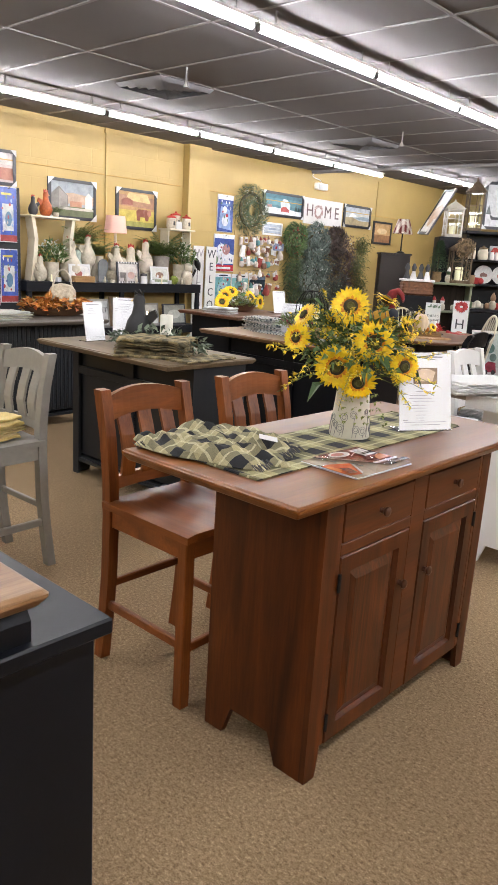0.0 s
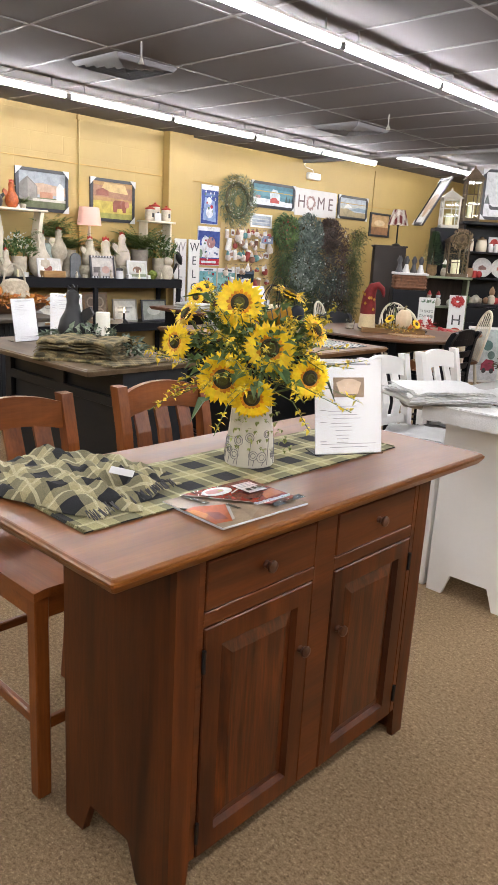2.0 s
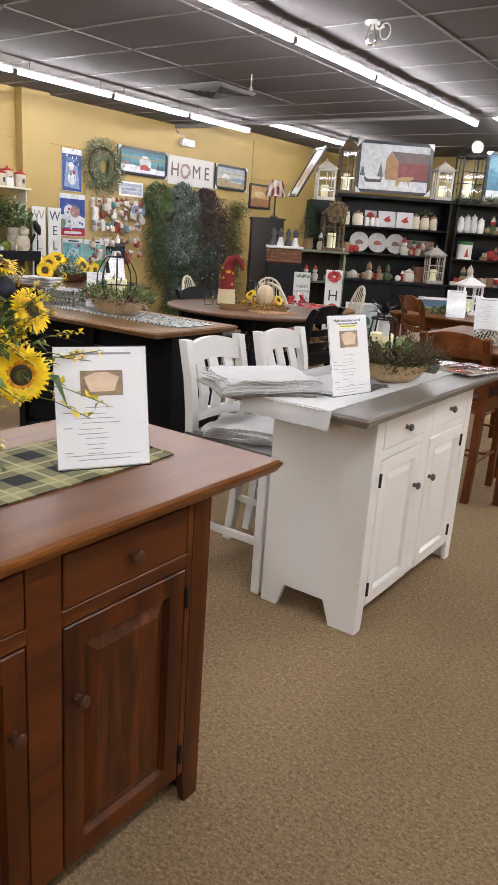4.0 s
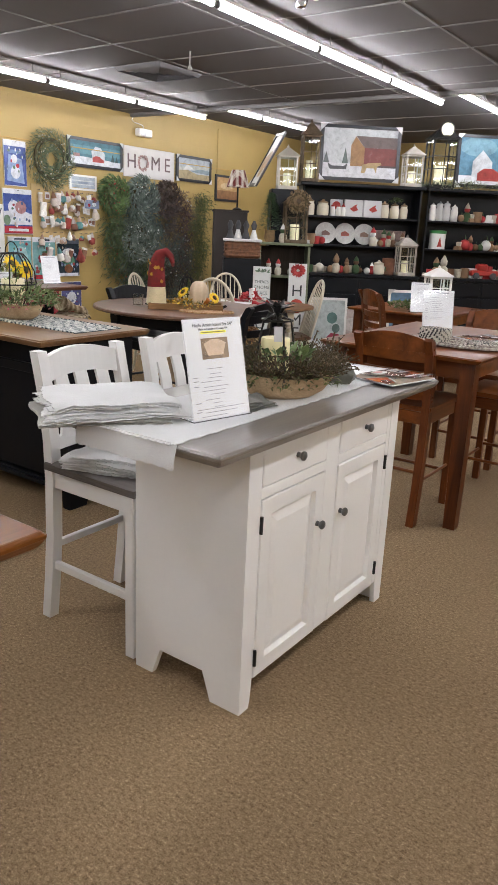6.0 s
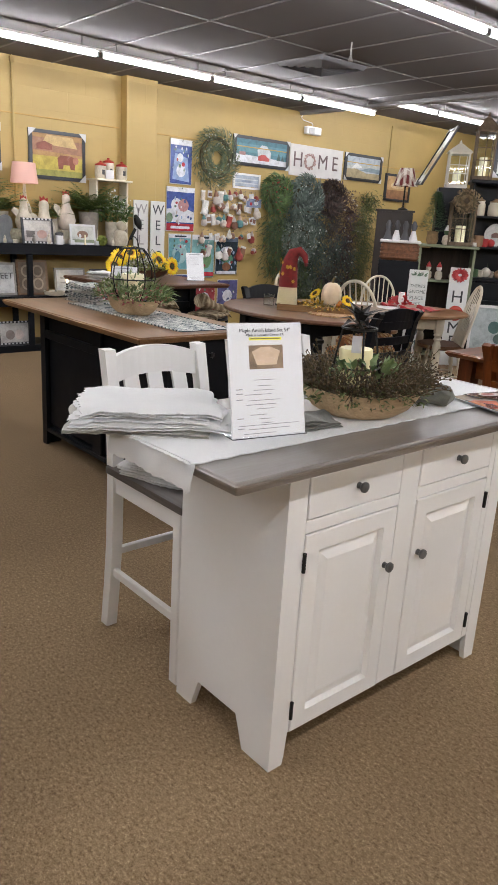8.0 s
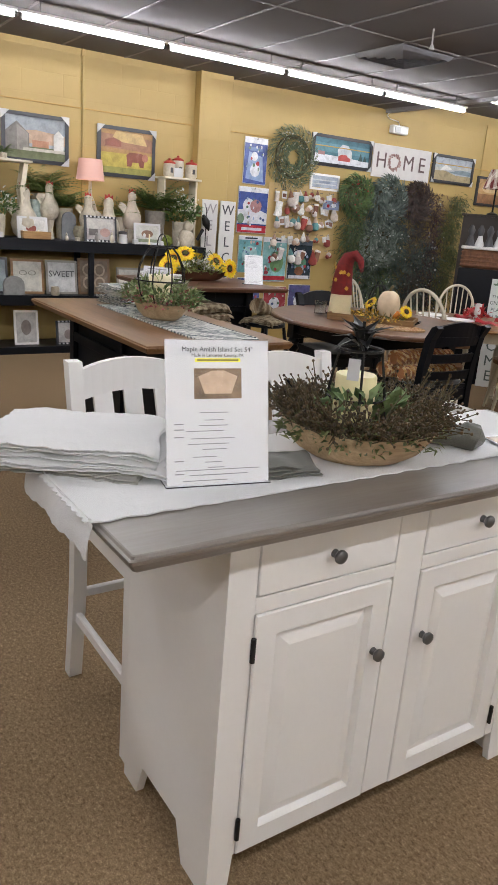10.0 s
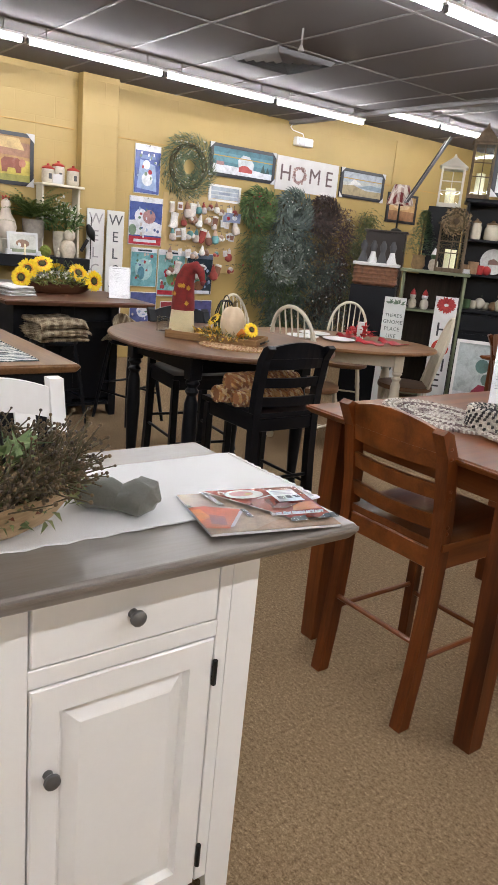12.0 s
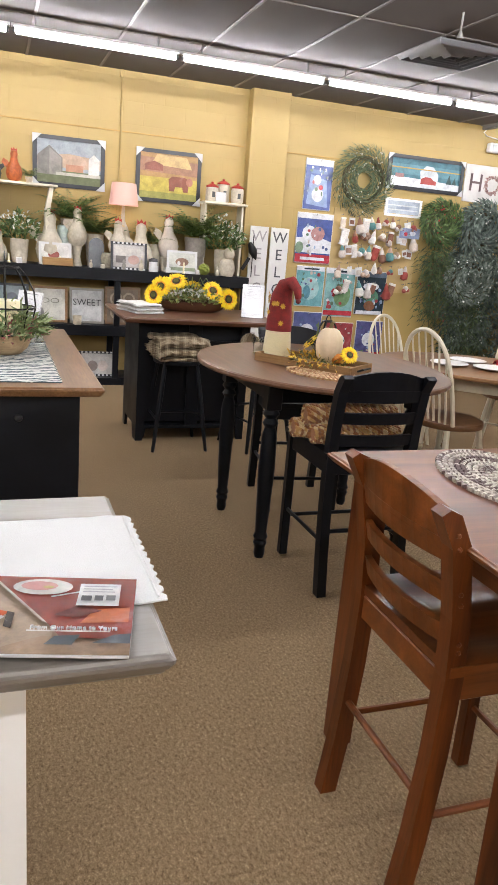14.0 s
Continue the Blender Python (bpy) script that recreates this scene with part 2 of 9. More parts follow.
    def sheet(self, fn, nu, nv, thick=0.0):
        """Grid fn(u, v) with u, v in 0..1; thick closes it downwards."""
        vs = [tuple(fn(i / nu, j / nv)) for j in range(nv + 1) for i in range(nu + 1)]
        w = nu + 1
        fs = [(j * w + i, j * w + i + 1, (j + 1) * w + i + 1, (j + 1) * w + i) for j in range(nv) for i in range(nu)]
        if thick:
            o = len(vs)
            vs += [(p[0], p[1], p[2] - thick) for p in vs]
            fs += [tuple(o + k for k in q)[::-1] for q in fs]
            rim = [i for i in range(nu + 1)] + [j * w + nu for j in range(1, nv + 1)] + [nv * w + i for i in range(nu - 1, -1, -1)] + [j * w for j in range(nv - 1, 0, -1)]
            fs += [(rim[k], o + rim[k], o + rim[(k + 1) % len(rim)], rim[(k + 1) % len(rim)]) for k in range(len(rim))]
        return self.add(vs, fs)

    def leaf(self, p, d, up, ln, w, bend=0.2):
        """One pointed leaf, folded on its midrib."""
        p, d = Vector(p), Vector(d).normalized()
        s = d.cross(Vector(up))
        s = s.normalized() if s.length > 1e-4 else d.orthogonal().normalized()
        n = s.cross(d)
        mid = p + d * ln * 0.45 + n * ln * bend * 0.3
        tip = p + d * ln - n * ln * bend
        return self.add([tuple(p), tuple(mid + s * w / 2 + n * w * 0.15), tuple(tip), tuple(mid - s * w / 2 + n * w * 0.15), tuple(mid)],
                        [(0, 1, 4), (1, 2, 4), (2, 3, 4), (3, 0, 4)])

    def blob(self, c, r, seg=10, rings=6, jit=0.0, flatz=1.0, seed=0):
        rnd = random.Random(seed)
        prof = []
        vs, fs = [], []
        for i in range(rings + 1):
            th = math.pi * i / rings
            for k in range(seg):
                a = 2 * math.pi * k / seg
                q = 1 + rnd.uniform(-jit, jit)
                rr = r * q
                vs.append((c[0] + rr * math.sin(th) * math.cos(a), c[1] + rr * math.sin(th) * math.sin(a), c[2] + rr * flatz * math.cos(th)))
        for i in range(rings):
            for k in range(seg):
                k2 = (k + 1) % seg
                fs.append((i * seg + k, (i + 1) * seg + k, (i + 1) * seg + k2, i * seg + k2))
        return self.add(vs, fs)

    def mesh(self, name, mats, smooth=False):
        me = bpy.data.meshes.new(name)
        me.from_pydata(self.v, [], self.f)
        for m in (mats if isinstance(mats, (list, tuple)) else [mats]):
            me.materials.append(m)
        if self.cur or any(self.mi):
            me.polygons.foreach_set("material_index", self.mi)
        if smooth:
            me.polygons.foreach_set("use_smooth", [True] * len(self.f))
            me.set_sharp_from_angle(angle=radians(40))
        me.update()
        return me


def thing(name, m, label, category, group="", kind=""):
    e = new(name)
    e.empty_display_size = 0.1
    e.matrix_basis = m
    return tagged(e, label, category, group, kind)


def part(name, g, mats, parent, label="", smooth=False):
    ob = new(name, g.mesh(name, mats, smooth))
    ob.parent = parent
    if label:
        ob["label"] = label
    return ob


def solo(name, g, mats, m, label, category, group="", kind="", smooth=False):
    ob = new(name, g.mesh(name, mats, smooth))
    ob.matrix_basis = m
    return tagged(ob, label, category, group, kind)


def structure(name, g, mats, smooth=False):
    return tagged(new(name, g.mesh(name, mats, smooth)), kind="structure")


def letters(text, size, m, depth=0.0015):
    """Built-in font as mesh, standing in local x-y, centred; returned as verts and faces in a Geo."""
    cu = bpy.data.curves.new("letters", "FONT")
    cu.body, cu.size, cu.extrude, cu.align_x, cu.align_y = text, size, depth, "CENTER", "CENTER"
    cu.resolution_u = 2
    ob = bpy.data.objects.new("letters", cu)
    me = bpy.data.meshes.new_from_object(ob)
    g = Geo(m)
    g.add([tuple(v.co) for v in me.vertices], [tuple(p.vertices) for p in me.polygons])
    bpy.data.objects.remove(ob)
    bpy.data.meshes.remove(me)
    return g


def add_letters(g, text, size, m):
    q = letters(text, size, m)
    keep, g.m = g.m, g.m
    return g.add(q.v, q.f)


# ---- materials ----
CARPET = carpet_mat()
YELLOW = block_wall_mat((0.385, 0.268, 0.092))
YELLOW_PLAIN = block_wall_mat((0.385, 0.268, 0.092), False)
CEIL = paint((0.168, 0.158, 0.159), 0.97, 0.06, 1.5, 140, 0.35, spec=0.08)
TBAR = paint((0.19, 0.18, 0.178), 0.5, 0.05)
HOUSING = paint((0.8, 0.8, 0.8), 0.35, 0.04)
TUBE = glow((0.93, 0.965, 0.98), TUBE_LIGHT)
BLACKP = paint((0.0055, 0.0065, 0.0095), 0.4, 0.25, 5, 60, 0.04, spec=0.2)
GREYBLK = paint((0.016, 0.018, 0.022), 0.45, 0.2, 5, 60, 0.08, spec=0.25)
WHITEP = paint((0.78, 0.77, 0.755), 0.38, 0.03, 3, 70, 0.05)
GREYTOP = wood((0.165, 0.148, 0.132), (0.23, 0.208, 0.186), "y", 0.2, 0.5, 0.75, 0.9)
GREYSEAT = wood((0.10, 0.09, 0.085), (0.17, 0.155, 0.145), "x", 0.35, 0.3)
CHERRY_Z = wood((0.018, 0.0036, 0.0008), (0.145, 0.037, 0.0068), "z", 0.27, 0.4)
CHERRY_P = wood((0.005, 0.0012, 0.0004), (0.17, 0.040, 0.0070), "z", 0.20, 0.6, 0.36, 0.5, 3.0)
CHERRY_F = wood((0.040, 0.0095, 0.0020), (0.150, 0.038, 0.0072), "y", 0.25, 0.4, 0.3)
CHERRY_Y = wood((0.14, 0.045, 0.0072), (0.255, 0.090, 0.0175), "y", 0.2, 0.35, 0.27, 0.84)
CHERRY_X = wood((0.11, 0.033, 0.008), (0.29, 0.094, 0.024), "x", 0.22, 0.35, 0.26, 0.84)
CHAIRW_Z = wood((0.105, 0.026, 0.005), (0.30, 0.088, 0.018), "z", 0.24, 0.4, 0.3)
CHAIRW_Y = wood((0.12, 0.031, 0.006), (0.32, 0.096, 0.020), "y", 0.22, 0.4, 0.34, 0.82)
CHAIRW_X = wood((0.12, 0.031, 0.006), (0.33, 0.10, 0.021), "x", 0.22, 0.4, 0.34, 0.82)
BROWNTOP = wood((0.17, 0.09, 0.045), (0.31, 0.18, 0.095), "x", 0.32, 0.3)
OAKTOP = wood((0.22, 0.12, 0.055), (0.36, 0.21, 0.105), "y", 0.35, 0.3)
CREAM = paint((0.62, 0.56, 0.44), 0.45, 0.12, 8, 60, 0.1)
GREYCHAIR = paint((0.23, 0.215, 0.19), 0.45, 0.15, 8, 60, 0.1)
IRON = paint((0.02, 0.02, 0.02), 0.45, 0.2, 20, 120, 0.2, 0.6)
PEWTER = paint((0.13, 0.13, 0.13), 0.38, 0.15, 20, 120, 0.15, 0.6)
DUCT_SHADE = paint((0.012, 0.011, 0.01), 0.9, 0.1)
PAPER = paint((0.55, 0.55, 0.56), 0.6, 0.02, 3, 100, 0.03)
INK = paint((0.06, 0.06, 0.065), 0.7, 0.1)
WAX = paint((0.82, 0.74, 0.50), 0.45, 0.06, 10, 60, 0.08)

# ---- large structure ----
X0, X1, Y0, Y1, ZC = -6.82, 6.2, -4.0, 15.6, 2.90
YB = 10.40
g = Geo()
g.box(((X0 + X1) / 2, (Y0 + Y1) / 2, -0.05), (X1 - X0 + 0.5, Y1 - Y0 + 0.5, 0.1), 0.001)
structure("floor", g, CARPET)
g = Geo()
g.box((X0 - 0.1, (Y0 + Y1) / 2, 1.6), (0.2, Y1 - Y0 + 0.4, 3.2), 0.001)
wall_w = structure("wall_west", g, YELLOW)
for nm, c, s in (("wall_east", (X1 + 0.1, (Y0 + Y1) / 2, 1.6), (0.2, Y1 - Y0 + 0.4, 3.2)),
                 ("wall_south", ((X0 + X1) / 2, Y0 - 0.1, 1.6), (X1 - X0, 0.2, 3.2)),
                 ("wall_north", ((X0 + X1) / 2, Y1 + 0.1, 1.6), (X1 - X0, 0.2, 3.2))):
    structure(nm, Geo().box(c, s, 0.001), YELLOW_PLAIN)
# pilaster on the yellow wall
structure("wall_pilaster", Geo().box((-6.755, 7.865, 1.45), (0.126, 0.40, 2.9), 0.004), YELLOW)
g = Geo()
for y0, y1 in ((3.2, 7.64), (8.09, 13.5)):
    g.box((X0 + 0.006, (y0 + y1) / 2, 2.365), (0.012, y1 - y0, 0.012), 0.002)
structure("trim_seam", g, paint((0.45, 0.27, 0.07), 0.6))
# conduit that drops behind the pictures
g = Geo()
g.tube([(X0 + 0.014, 6.405, 2.9), (X0 + 0.014, 6.405, 1.2)], 0.011, 8)
g.box((X0 + 0.014, 6.405, 2.86), (0.03, 0.04, 0.05))
structure("trim_conduit", g, YELLOW_PLAIN)
g = Geo()
g.tube([(X0 + 0.01, 12.35, 2.95), (X0 + 0.01, 12.35, 2.1)], 0.009, 6)
structure("trim_conduit_far", g, YELLOW_PLAIN)

# suspended ceiling: tiles sag a little between the bars, bars hang proud
PY, PX = 0.65, 1.31
xs = [-6.82, -5.42 - 0.02] + [-4.13 + PX * i for i in range(0, 9)]
xs = [x for x in xs if x < X1] + [X1]
ys = [6.2 - PY * i for i in range(16, 0, -1)] + [6.2 + PY * i for i in range(0, 7)] + [YB]
ys = [Y0] + [y for y in ys if Y0 < y <= YB]
rng = random.Random(5)
g = Geo()
for i in range(len(xs) - 1):
    for j in range(len(ys) - 1):
        a, b, c, d = xs[i], xs[i + 1], ys[j], ys[j + 1]
        sag, tilt = rng.uniform(0.004, 0.017), rng.uniform(-0.004, 0.004)
        g.sheet(lambda u, v: (a + (b - a) * u, c + (d - c) * v,
                              ZC - sag * 16 * u * (1 - u) * v * (1 - v) * 0.9 + tilt * (u - 0.5)), 6, 4)
g.box(((X0 + X1) / 2, (Y0 + YB) / 2, ZC + 0.08), (X1 - X0, YB - Y0, 0.1), 0.001)
ceiling = structure("ceiling", g, CEIL, True)
g = Geo()
for x in xs[1:-1]:
    g.box((x, (Y0 + YB) / 2, ZC + 0.004), (0.024, YB - Y0, 0.02), 0.002)
for y in ys[1:]:
    g.box(((X0 + X1) / 2, y, ZC + 0.003), (X1 - X0, 0.024, 0.019), 0.002)
structure("ceiling_grid", g, TBAR)
# step in the ceiling: a pale band, then a slightly higher bay
structure("ceiling_beam", Geo().box(((X0 + X1) / 2, YB + 0.05, ZC + 0.07), (X1 - X0, 0.07, 0.22), 0.004), TBAR)
g = Geo()
g.box(((X0 + X1) / 2, (YB + Y1) / 2 + 0.04, ZC + 0.21), (X1 - X0, Y1 - YB, 0.1), 0.001)
structure("ceiling_rear", g, CEIL)
g = Geo()
for y in (11.6, 12.9, 14.2):
    g.box(((X0 + X1) / 2, y, ZC + 0.157), (X1 - X0, 0.024, 0.012), 0.002)
structure("ceiling_grid_rear", g, TBAR)


# strip lights: a white channel, end lamp holders and bare tubes
VENT = paint((0.19, 0.19, 0.205), 0.5, 0.08)


def strip_light(x, y, z):
    e = thing("strip_light", pose(x, y, z), "white fluorescent strip light with a lit bare tube", "light", "rows of strip lights")
    ch = Geo()
    ch.prism([(-0.026, -0.615, -0.026), (-0.014, -0.615, -0.031), (0.014, -0.615, -0.031), (0.026, -0.615, -0.026), (0.026, -0.615, -0.008), (-0.026, -0.615, -0.008)][::-1], (0, 1.23, 0))
    part("channel", ch, HOUSING, e)
    for s in (-0.45, 0.45):
        part("hanger", Geo().box((0, s, 0.0335), (0.006, 0.010, 0.088), 0.001), TBAR, e, "short ceiling hanger")
    part("tube", Geo().lathe([(0.021, -0.585), (0.021, 0.585)], (0, 0, 0), 8, pose(0, 0, -0.052, 90)), TUBE, e, "lit white tube", True)
    for s in (-1, 1):
        part("lamp_holder", Geo().box((0, s * 0.597, -0.045), (0.03, 0.018, 0.055), 0.004), PEWTER, e, "grey lamp holder")
    return e


first = None
for x in (-5.42, -2.33, 1.25, 4.34):
    for k in range(-10, 2):
        y = 9.72 + 1.2395 * (k - 1)
        if first is None:
            first = strip_light(x, y, ZC - 0.078)
        else:
            copy_thing(first, pose(x, y, ZC - 0.078))
for x in (-5.42, -2.33, 1.25, 4.34):
    for k in range(3):
        copy_thing(first, pose(x, 11.55 - 0.62 + 1.24 * k + (0 if x < -5 else 0.2), ZC + 0.085))


# ceiling air diffusers: nested sloping frames
def diffuser(x, y):
    e = thing("ceiling_vent", pose(x, y, ZC - 0.004), "white square ceiling air vent with nested louvres", "vent", "ceiling vents")
    # flat plate, its near-black colour stands in for shade up inside the duct
    part("backing", Geo().box((0, 0, -0.003), (0.57, 0.57, 0.008), 0.001), DUCT_SHADE, e, "near-black plate painted as shade in the duct")
    for k in range(5):
        h = 0.30 - k * 0.058
        f = Geo()
        for sx, sy in ((1, 0), (-1, 0), (0, 1), (0, -1)):
            t = Vector((-sy, sx, 0))
            o = Vector((sx, sy, 0))
            z1, z2, lip = -0.008, -0.040, 0.024
            p = [o * h + t * h, o * h - t * h, o * (h - lip) - t * (h - lip), o * (h - lip) + t * (h - lip)]
            zz = [z1, z1, z2, z2]
            pts = [(q.x, q.y, w) for q, w in zip(p, zz)]
            f.prism(pts, (0, 0, 0.004))
        part("louvre", f, VENT, e)
    return e


v1 = diffuser(-4.47, 8.43)
copy_thing(v1, pose(-4.44, 5.28, ZC - 0.004))


# ---- furniture ----
def raised_door(e, name, y0, y1, z0, z1, x, mat_z, mat_y, knob_y, knob_mat, knob_z, hinge_y):
    """Framed cabinet door with a raised panel, knob and hinges, on a front that faces +x."""
    st = 0.055
    d, q, c3 = Geo(), [], 0.003
    for xx, o, i in ((x, 0.0, st), (x + 0.019 - c3, 0.0, st), (x + 0.019, c3, st - c3), (x + 0.004, 0.0, st + 0.004)):
        k = o
        q += [(xx, y0 + k, z0 + k), (xx, y1 - k, z0 + k), (xx, y1 - k, z1 - k), (xx, y0 + k, z1 - k)]
        q += [(xx, y0 + i, z0 + i), (xx, y1 - i, z0 + i), (xx, y1 - i, z1 - i), (xx, y0 + i, z1 - i)]
    fs = []
    for j in range(4):
        n = (j + 1) % 4
        fs += [(j, n, 8 + n, 8 + j), (8 + j, 8 + n, 16 + n, 16 + j), (16 + j, 16 + n, 20 + n, 20 + j), (20 + j, 20 + n, 28 + n, 28 + j)]
    fs.append((28, 29, 30, 31))
    door = part("door", d.add(q, fs), mat_z, e)
    a, b, c, f, s = y0 + st + 0.008, y1 - st - 0.008, z0 + st + 0.008, z1 - st - 0.008, 0.028
    p = Geo()
    xo, xi = x + 0.005, x + 0.016
    o = [(xo, a, c), (xo, b, c), (xo, b, f), (xo, a, f)]
    i = [(xi, a + s, c + s), (xi, b - s, c + s), (xi, b - s, f - s), (xi, a + s, f - s)]
    p.add(o + i, [(0, 1, 5, 4), (1, 2, 6, 5), (2, 3, 7, 6), (3, 0, 4, 7), (4, 5, 6, 7)])
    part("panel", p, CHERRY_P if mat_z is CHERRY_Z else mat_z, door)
    part("knob", knob_geo(x + 0.019, knob_y, knob_z), knob_mat, door, smooth=True)
    for hz in (z0 + 0.075, z1 - 0.075):
        part("hinge", Geo().tube([(x + 0.022, hinge_y, hz - 0.027), (x + 0.022, hinge_y, hz + 0.027)], 0.0055, 8), IRON, door, "small black hinge")
    return door


def knob_geo(x, y, z, r=0.0155):
    m = pose(x, y, z, 0, 90, 0)
    return Geo().lathe([(r * 0.62, 0), (r * 0.5, 0.010), (r * 0.75, 0.014), (r, 0.019), (r * 0.95, 0.025), (r * 0.55, 0.029), (0.001, 0.030)], seg=12, m=m)


def rounded_top(x0, x1, y0, y1, z, th, r=0.004):
    """Table top with an eased, slightly rounded edge."""
    g = Geo()
    prof = [(0.015, -th), (0.011, -th + 0.004), (0.005, -th * 0.62), (0.0005, -th * 0.40), (0.0, -th * 0.22), (0.0045, -th * 0.16), (0.007, -0.0012), (0.010, 0.0)]
    vs, fs = [], []
    for ins, dz in prof:
        a, b, c, d = x0 + ins, x1 - ins, y0 + ins, y1 - ins
        vs += [(a + r, c, z + dz), (b - r, c, z + dz), (b, c + r, z + dz), (b, d - r, z + dz), (b - r, d, z + dz), (a + r, d, z + dz), (a, d - r, z + dz), (a, c + r, z + dz)]
    n = 8
    for i in range(len(prof) - 1):
        for k in range(n):
            fs.append((i * n + k, i * n + (k + 1) % n, (i + 1) * n + (k + 1) % n, (i + 1) * n + k))
    fs += [tuple(range(n))[::-1], tuple((len(prof) - 1) * n + k for k in range(n))]
    return g.add(vs, fs)


def island(m, half, depth, top, mats, label, doors=((-0.40, -0.037), (0.037, 0.40)), name="kitchen_island", beaded=False):
    """Kitchen island: front faces +x at x=0, body from y=-half to half, top=(x0,x1,y0,y1)."""
    bz, by, tm, km = mats
    e = thing(name, m, label, "kitchen island")
    H, th, foot = 0.915, 0.034, 0.10
    # end panels cut to bracket feet
    for s in (-1, 1):
        y = s * (half - 0.011)
        outline = [(-depth, 0), (-depth + 0.075, 0), (-depth + 0.11, foot), (-0.15, foot), (-0.115, 0), (-0.02, 0), (-0.02, H - th), (-depth, H - th)]
        p = Geo().prism([(x, y - 0.011, z) for x, z in outline], (0, 0.022, 0))
        part("end_panel", p, bz, e)
    part("back_panel", Geo().box((-depth + 0.012, 0, (foot + H - th) / 2 + 0.02), (0.018, 2 * half - 0.05, H - th - foot - 0.04), 0.002), bz, e)
    part("bottom", Geo().box((-depth / 2, 0, foot + 0.012), (depth - 0.05, 2 * half - 0.05, 0.018), 0.002), bz, e)
    # front frame: stiles that run down into the feet, rails, middle stile
    sw = 0.062
    for s in (-1, 1):
        y = s * (half - sw / 2)
        y_in, y_out = s * (half - sw), s * half
        poly = [(y_out, 0.0), (y_out, H - th), (y_in, H - th), (y_in, foot), (s * (half - 0.056), 0.03), (s * (half - 0.05), 0.0)]
        part("corner_stile", Geo().prism([(-0.02, yy, zz) for yy, zz in poly], (0.02, 0, 0)), bz, e)
    w = half - sw
    fr = Geo()
    if doors:
        gap = 0.0035
        cols = [(-w, doors[0][0] - gap), (doors[0][1] + gap, doors[1][0] - gap), (doors[1][1] + gap, w)]
        for ya, yb in cols:
            fr.box((-0.0105, (ya + yb) / 2, (foot + H - th) / 2), (0.019, yb - ya, H - th - foot), 0.0015)
        for ya, yb in doors:
            for a, b in ((0.8535, H - th + 0.0005), (0.6975, 0.7325)):
                fr.box((-0.0105, (ya + yb) / 2, (a + b) / 2), (0.019, yb - ya + 2 * gap + 0.001, b - a), 0.0015)
    else:
        fr.box((-0.011, 0, (foot + H - th) / 2 + 0.005), (0.018, 0.095, H - th - foot - 0.02), 0.002)
        for a, b in ((H - th - 0.035, H - th), (0.69, 0.74), (foot - 0.01, foot + 0.012)):
            fr.box((-0.0105, 0, (a + b) / 2), (0.019, 2 * w, b - a), 0.002)
    part("face_frame", fr, by, e)
    part("inner_board", Geo().box((-0.032, 0, 0.5), (0.006, 2 * w, 0.72), 0.001), bz, e)
    if doors:
        for s, (ya, yb) in zip((-1, 1), doors):
            dr = Geo().box((-0.0095, (ya + yb) / 2, 0.793), (0.021, yb - ya, 0.114), 0.0025)
            drawer = part("drawer", dr, by, e)
            part("knob", knob_geo(0.001, (ya + yb) / 2, 0.795), km, drawer, smooth=True)
            raised_door(e, "door", ya, yb, foot - 0.002, 0.694, -0.018, bz, by, (yb - 0.033) if s < 0 else (ya + 0.033), km, 0.52, (ya - 0.004) if s < 0 else (yb + 0.004))
    if beaded:
        bd = Geo()
        k = -w + 0.02
        while k < w:
            bd.box((-0.004, k, 0.5), (0.012, 0.034, 0.72), 0.004)
            k += 0.039
        part("beadboard", bd, bz, e)
    x0, x1, y0, y1 = top
    part("worktop", rounded_top(x0, x1, y0, y1, H, th), tm, e, "smooth overhanging top")
    return e


DOORS = ((-0.411, -0.0455), (0.0455, 0.411))
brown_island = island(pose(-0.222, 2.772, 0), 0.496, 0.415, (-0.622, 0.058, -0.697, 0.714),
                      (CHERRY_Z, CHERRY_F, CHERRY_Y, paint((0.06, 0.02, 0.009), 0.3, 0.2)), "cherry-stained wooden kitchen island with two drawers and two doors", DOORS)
white_island = island(pose(-0.28, 4.772, 0), 0.4935, 0.44, (-0.55, 0.076, -0.73, 0.683),
                      (WHITEP, WHITEP, GREYTOP, PEWTER), "white painted kitchen island with a grey stained wooden top", ((-0.4225, -0.057), (0.034, 0.3995)))
black_island_a = island(pose(-2.65, 3.52, 0, 0, 0, 90) @ pose(0, 0, 0, 0, 0, 180), 0.58, 0.42, (-0.46, 0.24, -0.63, 0.63),
                        (GREYBLK, GREYBLK, wood((0.12, 0.085, 0.05), (0.2, 0.15, 0.095), "y", 0.4, 0.2), IRON), "blue-black painted kitchen island with a brown wooden top", None)
black_island_b = island(pose(-2.66, 5.06, 0, 0, 0, -90), 0.70, 0.46, (-0.54, 0.20, -0.79, 0.76),
                        (BLACKP, BLACKP, wood((0.15, 0.075, 0.032), (0.27, 0.145, 0.065), "y", 0.3, 0.3), IRON), "black painted kitchen island with a warm brown top", None)
black_island_c = island(pose(-4.40, 6.60, 0), 0.41, 0.55, (-0.62, 0.27, -0.56, 0.58),
                        (BLACKP, BLACKP, wood((0.08, 0.03, 0.016), (0.17, 0.07, 0.036), "y", 0.3, 0.35), IRON), "black kitchen island with a reddish brown top beside the wall shelf", None)
